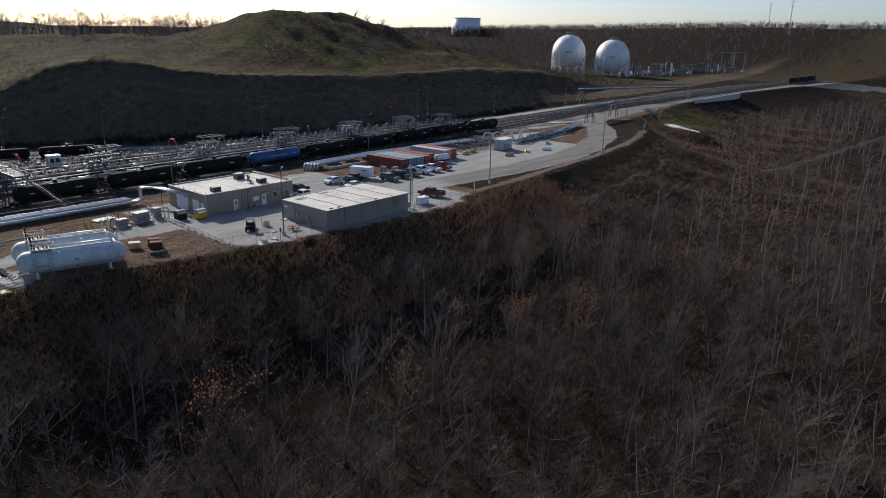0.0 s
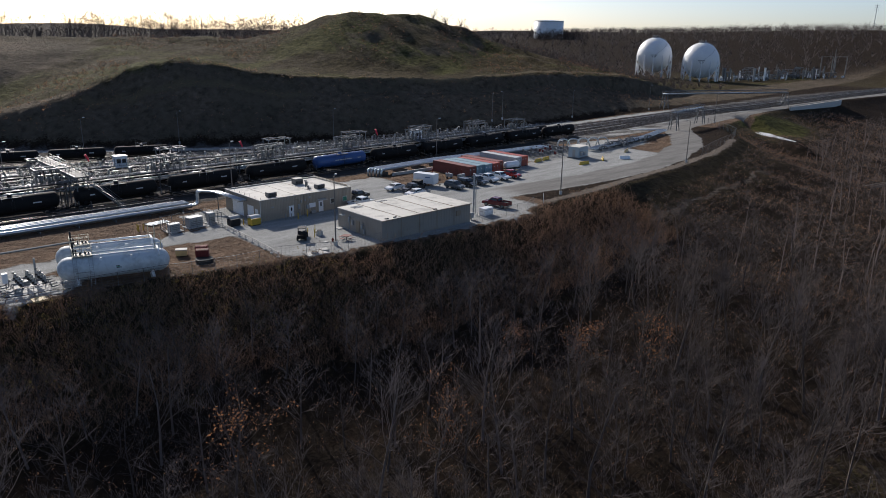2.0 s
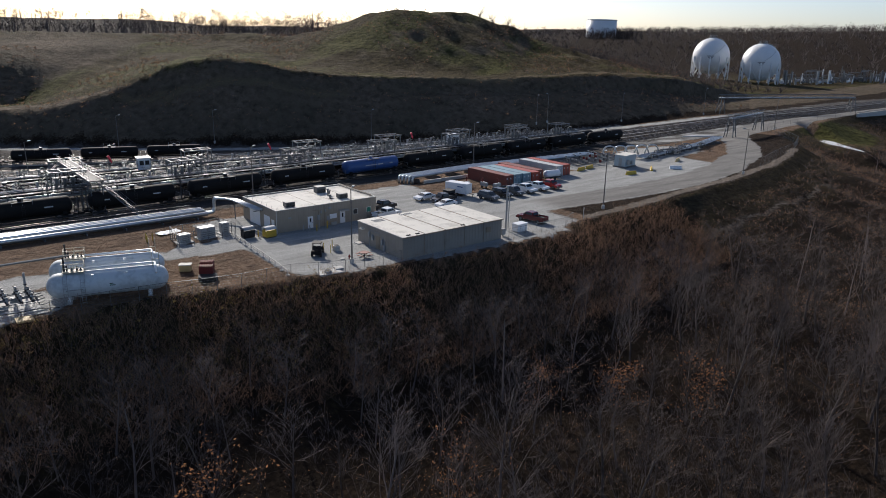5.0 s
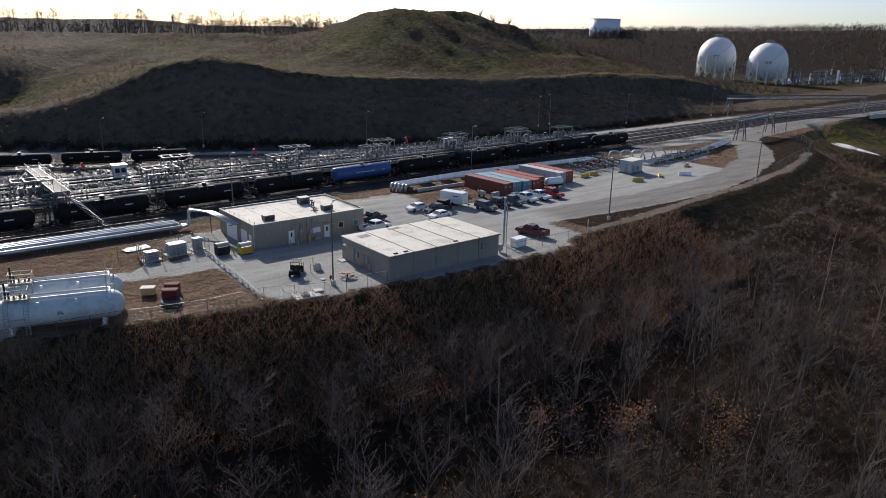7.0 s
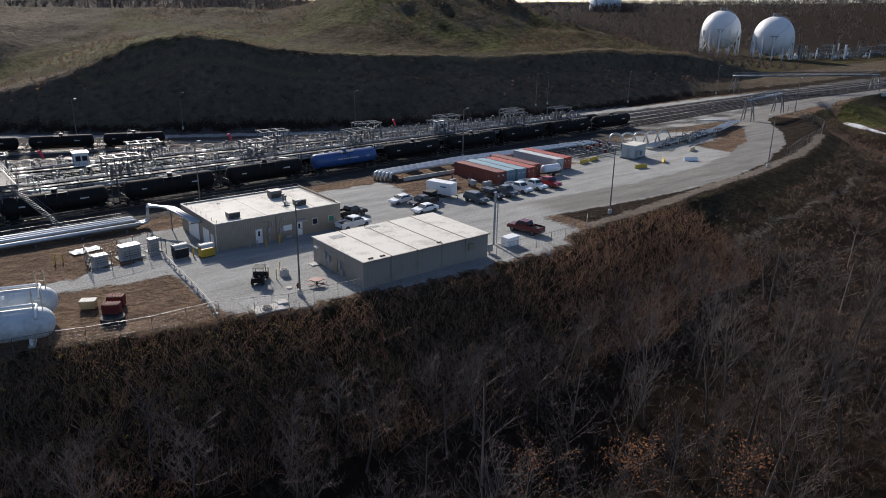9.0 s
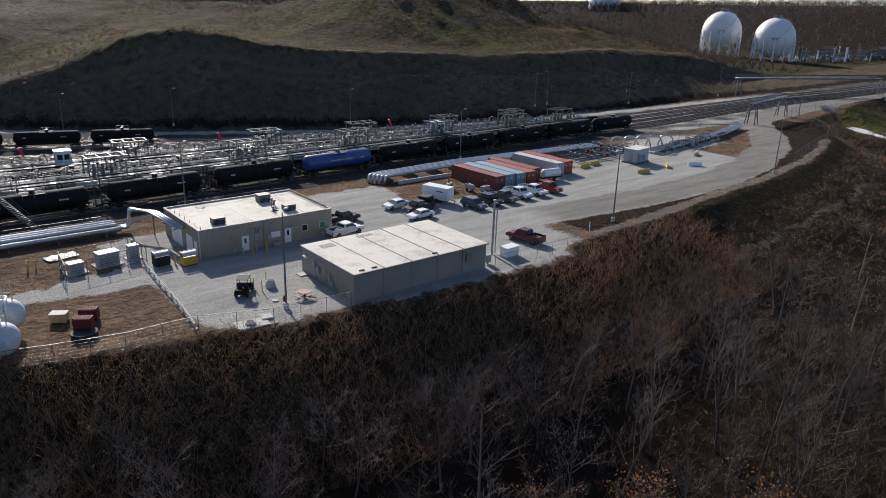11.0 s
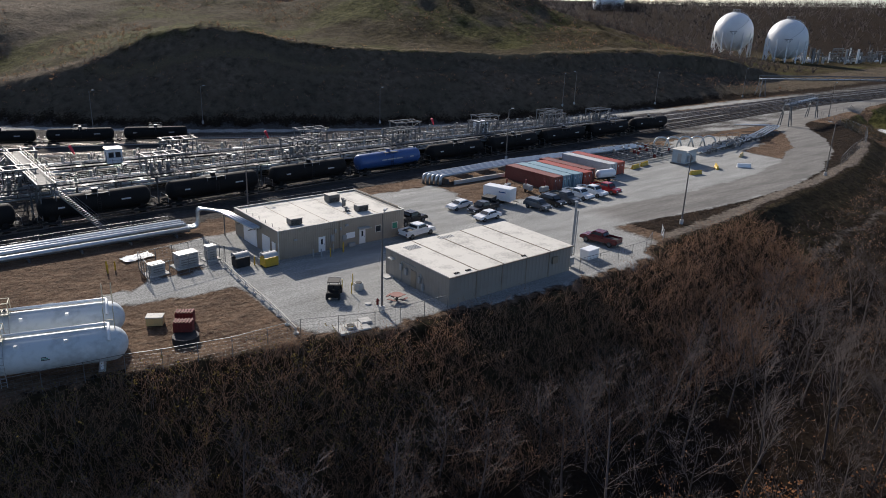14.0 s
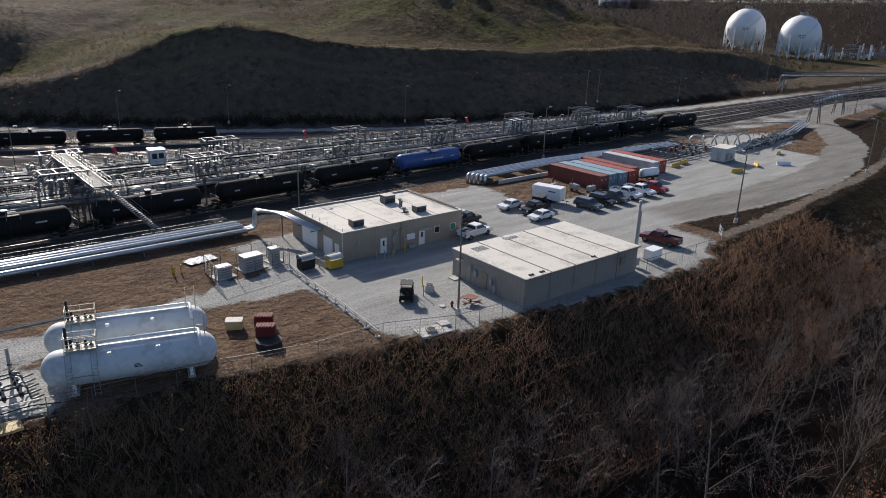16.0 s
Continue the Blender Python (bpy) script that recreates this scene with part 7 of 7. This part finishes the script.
def brush(name, spots, label, tall, leaf, material, seed, stems=14, nleaf=40, wide=1.0, stem_r=0.012, shoot=M_TWIG):
    """Low tangled shrubs with dry leaves, in one mesh."""
    rng = np.random.RandomState(seed)
    n = len(spots)
    sp = np.array(spots)
    base = np.concatenate([sp, land(sp[:, 0], sp[:, 1])[:, None] - 0.1], 1)
    h = tall * rng.uniform(0.5, 1.25, n)
    p0 = np.repeat(base, stems, 0) + np.concatenate([rng.normal(0, 0.25 * wide, (n * stems, 2)), np.zeros((n * stems, 1))], 1)
    lean = np.concatenate([rng.normal(0, 0.38 * wide, (n * stems, 2)), rng.uniform(0.5, 1.1, (n * stems, 1))], 1)
    mid = p0 + lean * (np.repeat(h, stems) * 0.5)[:, None]
    lean2 = lean + np.concatenate([rng.normal(0, 0.35, (n * stems, 2)), rng.uniform(-0.25, 0.2, (n * stems, 1))], 1)
    top = mid + lean2 * (np.repeat(h, stems) * 0.5)[:, None]
    r = np.full(n * stems, stem_r)
    co, f = rods(np.concatenate([p0, mid]), np.concatenate([mid, top]), np.concatenate([r * 1.6, r]), np.concatenate([r, r * 0.6]))
    k = rng.randint(0, stems, n * nleaf) + np.repeat(np.arange(n), nleaf) * stems
    t = rng.uniform(0.15, 1, n * nleaf)[:, None]
    lp = mid[k] * (1 - t) + top[k] * t + rng.normal(0, 0.16, (n * nleaf, 3))
    lc, lf = leaves(lp, np.full(len(lp), leaf), rng)
    idx = np.concatenate([np.zeros(len(f)), np.ones(len(lf))])
    me = quads_mesh(name, np.concatenate([co, lc]), np.concatenate([f, lf + len(co)]), [shoot, material], idx)
    return tagged(new(name, me), label, "brush", kind="stuff")


mid = wood_spots(520, 40, 420, -130, 60, 5.2, 5, lambda x, y: depth(x, y) > 24 + 0.05 * max(x - 60, 0) and not clearing(x, y) and (x > 62 or y < -92) and y > -130 + 0.1 * x and abs(y + 17 + 0.05 * max(x - 150, 0)) > 4)
joined_wood("woodland", mid, "leafless grey-brown wood filling the valley", 8, 13.5, 1, 3, 0.015, 0.55)
deep = wood_spots(210, -30, 125, -128, -58, 4.0, 15, lambda x, y: not clearing(x, y) and (x > 62 or y < -92 or y < -66) and math.hypot(x + 75, y + 92) > 30)
joined_wood("woodland", deep, "dense leafless wood beyond the small clearing", 11, 16, 4, 3, 0.015, 0.55)
left = wood_spots(160, -160, -60, -95, 0, 6, 6, lambda x, y: depth(x, y) > 10 and math.hypot(x + 75, y + 90) > 12 and x < -66)
joined_wood("woodland", left, "leafless grey-brown wood below the yard", 8, 13, 2, 2, 0.022, 0.8)
far_l = wood_spots(330, -120, 330, 375, 520, 5, 7, lambda x, y: y > 455 - 0.2 * x + 30 * math.sin(x / 37) and math.sin(x / 19 + 1) + math.sin(x / 7.3) > -0.9)
joined_wood("far_woods", far_l, "bare tree line on the ridge behind the hill", 14, 24, 3, 3, 0.05, 0.4)
far_r = wood_spots(1900, 300, 1500, 150, 900, 6.5, 8, lambda x, y: (math.hypot(x + 50, y + 75) > 660 or (y > 260 and x > 330)) and y > 0.12 * x + 60 and not (x < 560 and y < 235))
far_x = wood_spots(900, 470, 1500, -260, 190, 8, 9, lambda x, y: y < 0.12 * x + 40 and off_line(ROAD, np.array(x), np.array(y)) > 25 and (y < -20 or y > 95) and math.hypot(x - 560, y - 150) > 80)
far_y = wood_spots(700, 620, 1500, -520, 240, 11, 19, lambda x, y: y < 0.12 * x + 90 and math.hypot(x + 50, y + 75) > 760 and off_line(ROAD, np.array(x), np.array(y)) > 30)
brush("far_woods", far_y, "dark leafless woods along the skyline", 10, 0.6, M_THICKET, 45, 5, 24, 0.9, 0.14)
band_l = wood_spots(620, -280, 430, 385, 640, 5, 12, lambda x, y: y > 440 - 0.2 * x + 30 * math.sin(x / 37))
brush("far_woods", band_l, "dark thicket under the ridge's tree line", 11, 0.5, M_THICKET, 43, 5, 24, 0.9, 0.1)
tank_front = wood_spots(140, 690, 760, 520, 580, 4, 13, lambda x, y: 1275 < x * 1.0 + y < 1320)
brush("far_woods", tank_front, "dark thicket before the far white tank", 12, 0.6, M_THICKET, 44, 6, 30, 0.8, 0.12)
sky_l = wood_spots(200, -300, 900, 800, 1500, 22, 10, lambda x, y: True)
joined_wood("far_woods", sky_l, "distant bare tree line on the horizon", 11, 18, 6, 2, 0.2, 0.35)


e1 = wood_spots(1900, -90, 66, -20, 12, 1.0, 21, lambda x, y: 0.8 < depth(x, y) < 17)
brush("brush", e1, "dense brown dry brush along the yard edge", 2.6, 0.06, M_LEAF, 31, 12, 64, 1.1, 0.014, M_SHOOT)
e2 = wood_spots(2500, 50, 330, -60, 60, 1.2, 22, lambda x, y: 5 < depth(x, y) < 70 and not clearing(x, y) and off_line(ROAD, np.array(x), np.array(y)) > 14)
brush("brush", e2, "dense brown dry brush on the road embankment", 1.5, 0.10, M_LEAF, 32, 8, 20, 1.6, 0.016)
brush("far_woods", far_r, "dark leafless woods on the rise beyond the spheres", 10, 0.6, M_THICKET, 41, 5, 26, 0.9, 0.14)
brush("far_woods", far_x, "dark leafless woods across the valley", 9, 0.6, M_THICKET, 42, 5, 24, 0.8, 0.12)
e3 = wood_spots(170, -75, -10, -12, 10, 1.5, 23, lambda x, y: 1.0 < depth(x, y) < 12)
brush("brush", e3, "yellow-leaved shrubs among the brown brush", 2.7, 0.10, M_LEAFY, 33, 12, 50)
e4 = wood_spots(1300, -70, 60, -92, -10, 2.0, 24, lambda x, y: 12 < depth(x, y) and not clearing(x, y))
brush("undergrowth", e4, "thin brown undergrowth between the trees", 3.0, 0.09, M_LEAF, 34, 9, 14)
e5 = wood_spots(1500, -120, 270, 95, 330, 2.4, 25, lambda x, y: y - float(table(FOOT, x)) > 2 and (math.sin(x / 23 + y / 31) + math.sin(x / 11 - y / 17) > 0.25 or 6 < y - float(table(FOOT, x)) < 34))
brush("hill_brush", e5, "scattered dry scrub on the grassy hillside", 1.6, 0.2, M_LEAF, 35, 6, 12, 1.3, 0.03)
e6 = wood_spots(420, 200, 420, 130, 330, 4.0, 26, lambda x, y: y - float(table(FOOT, x)) > 12 and x + 0.5 * (y - 100) > 260 and not (395 < x < 640 and 120 < y < 250))
brush("hill_brush", e6, "grey leafless thicket beside the storage spheres", 5.5, 0.2, M_LEAF, 36, 16, 6, 0.9, 0.05)
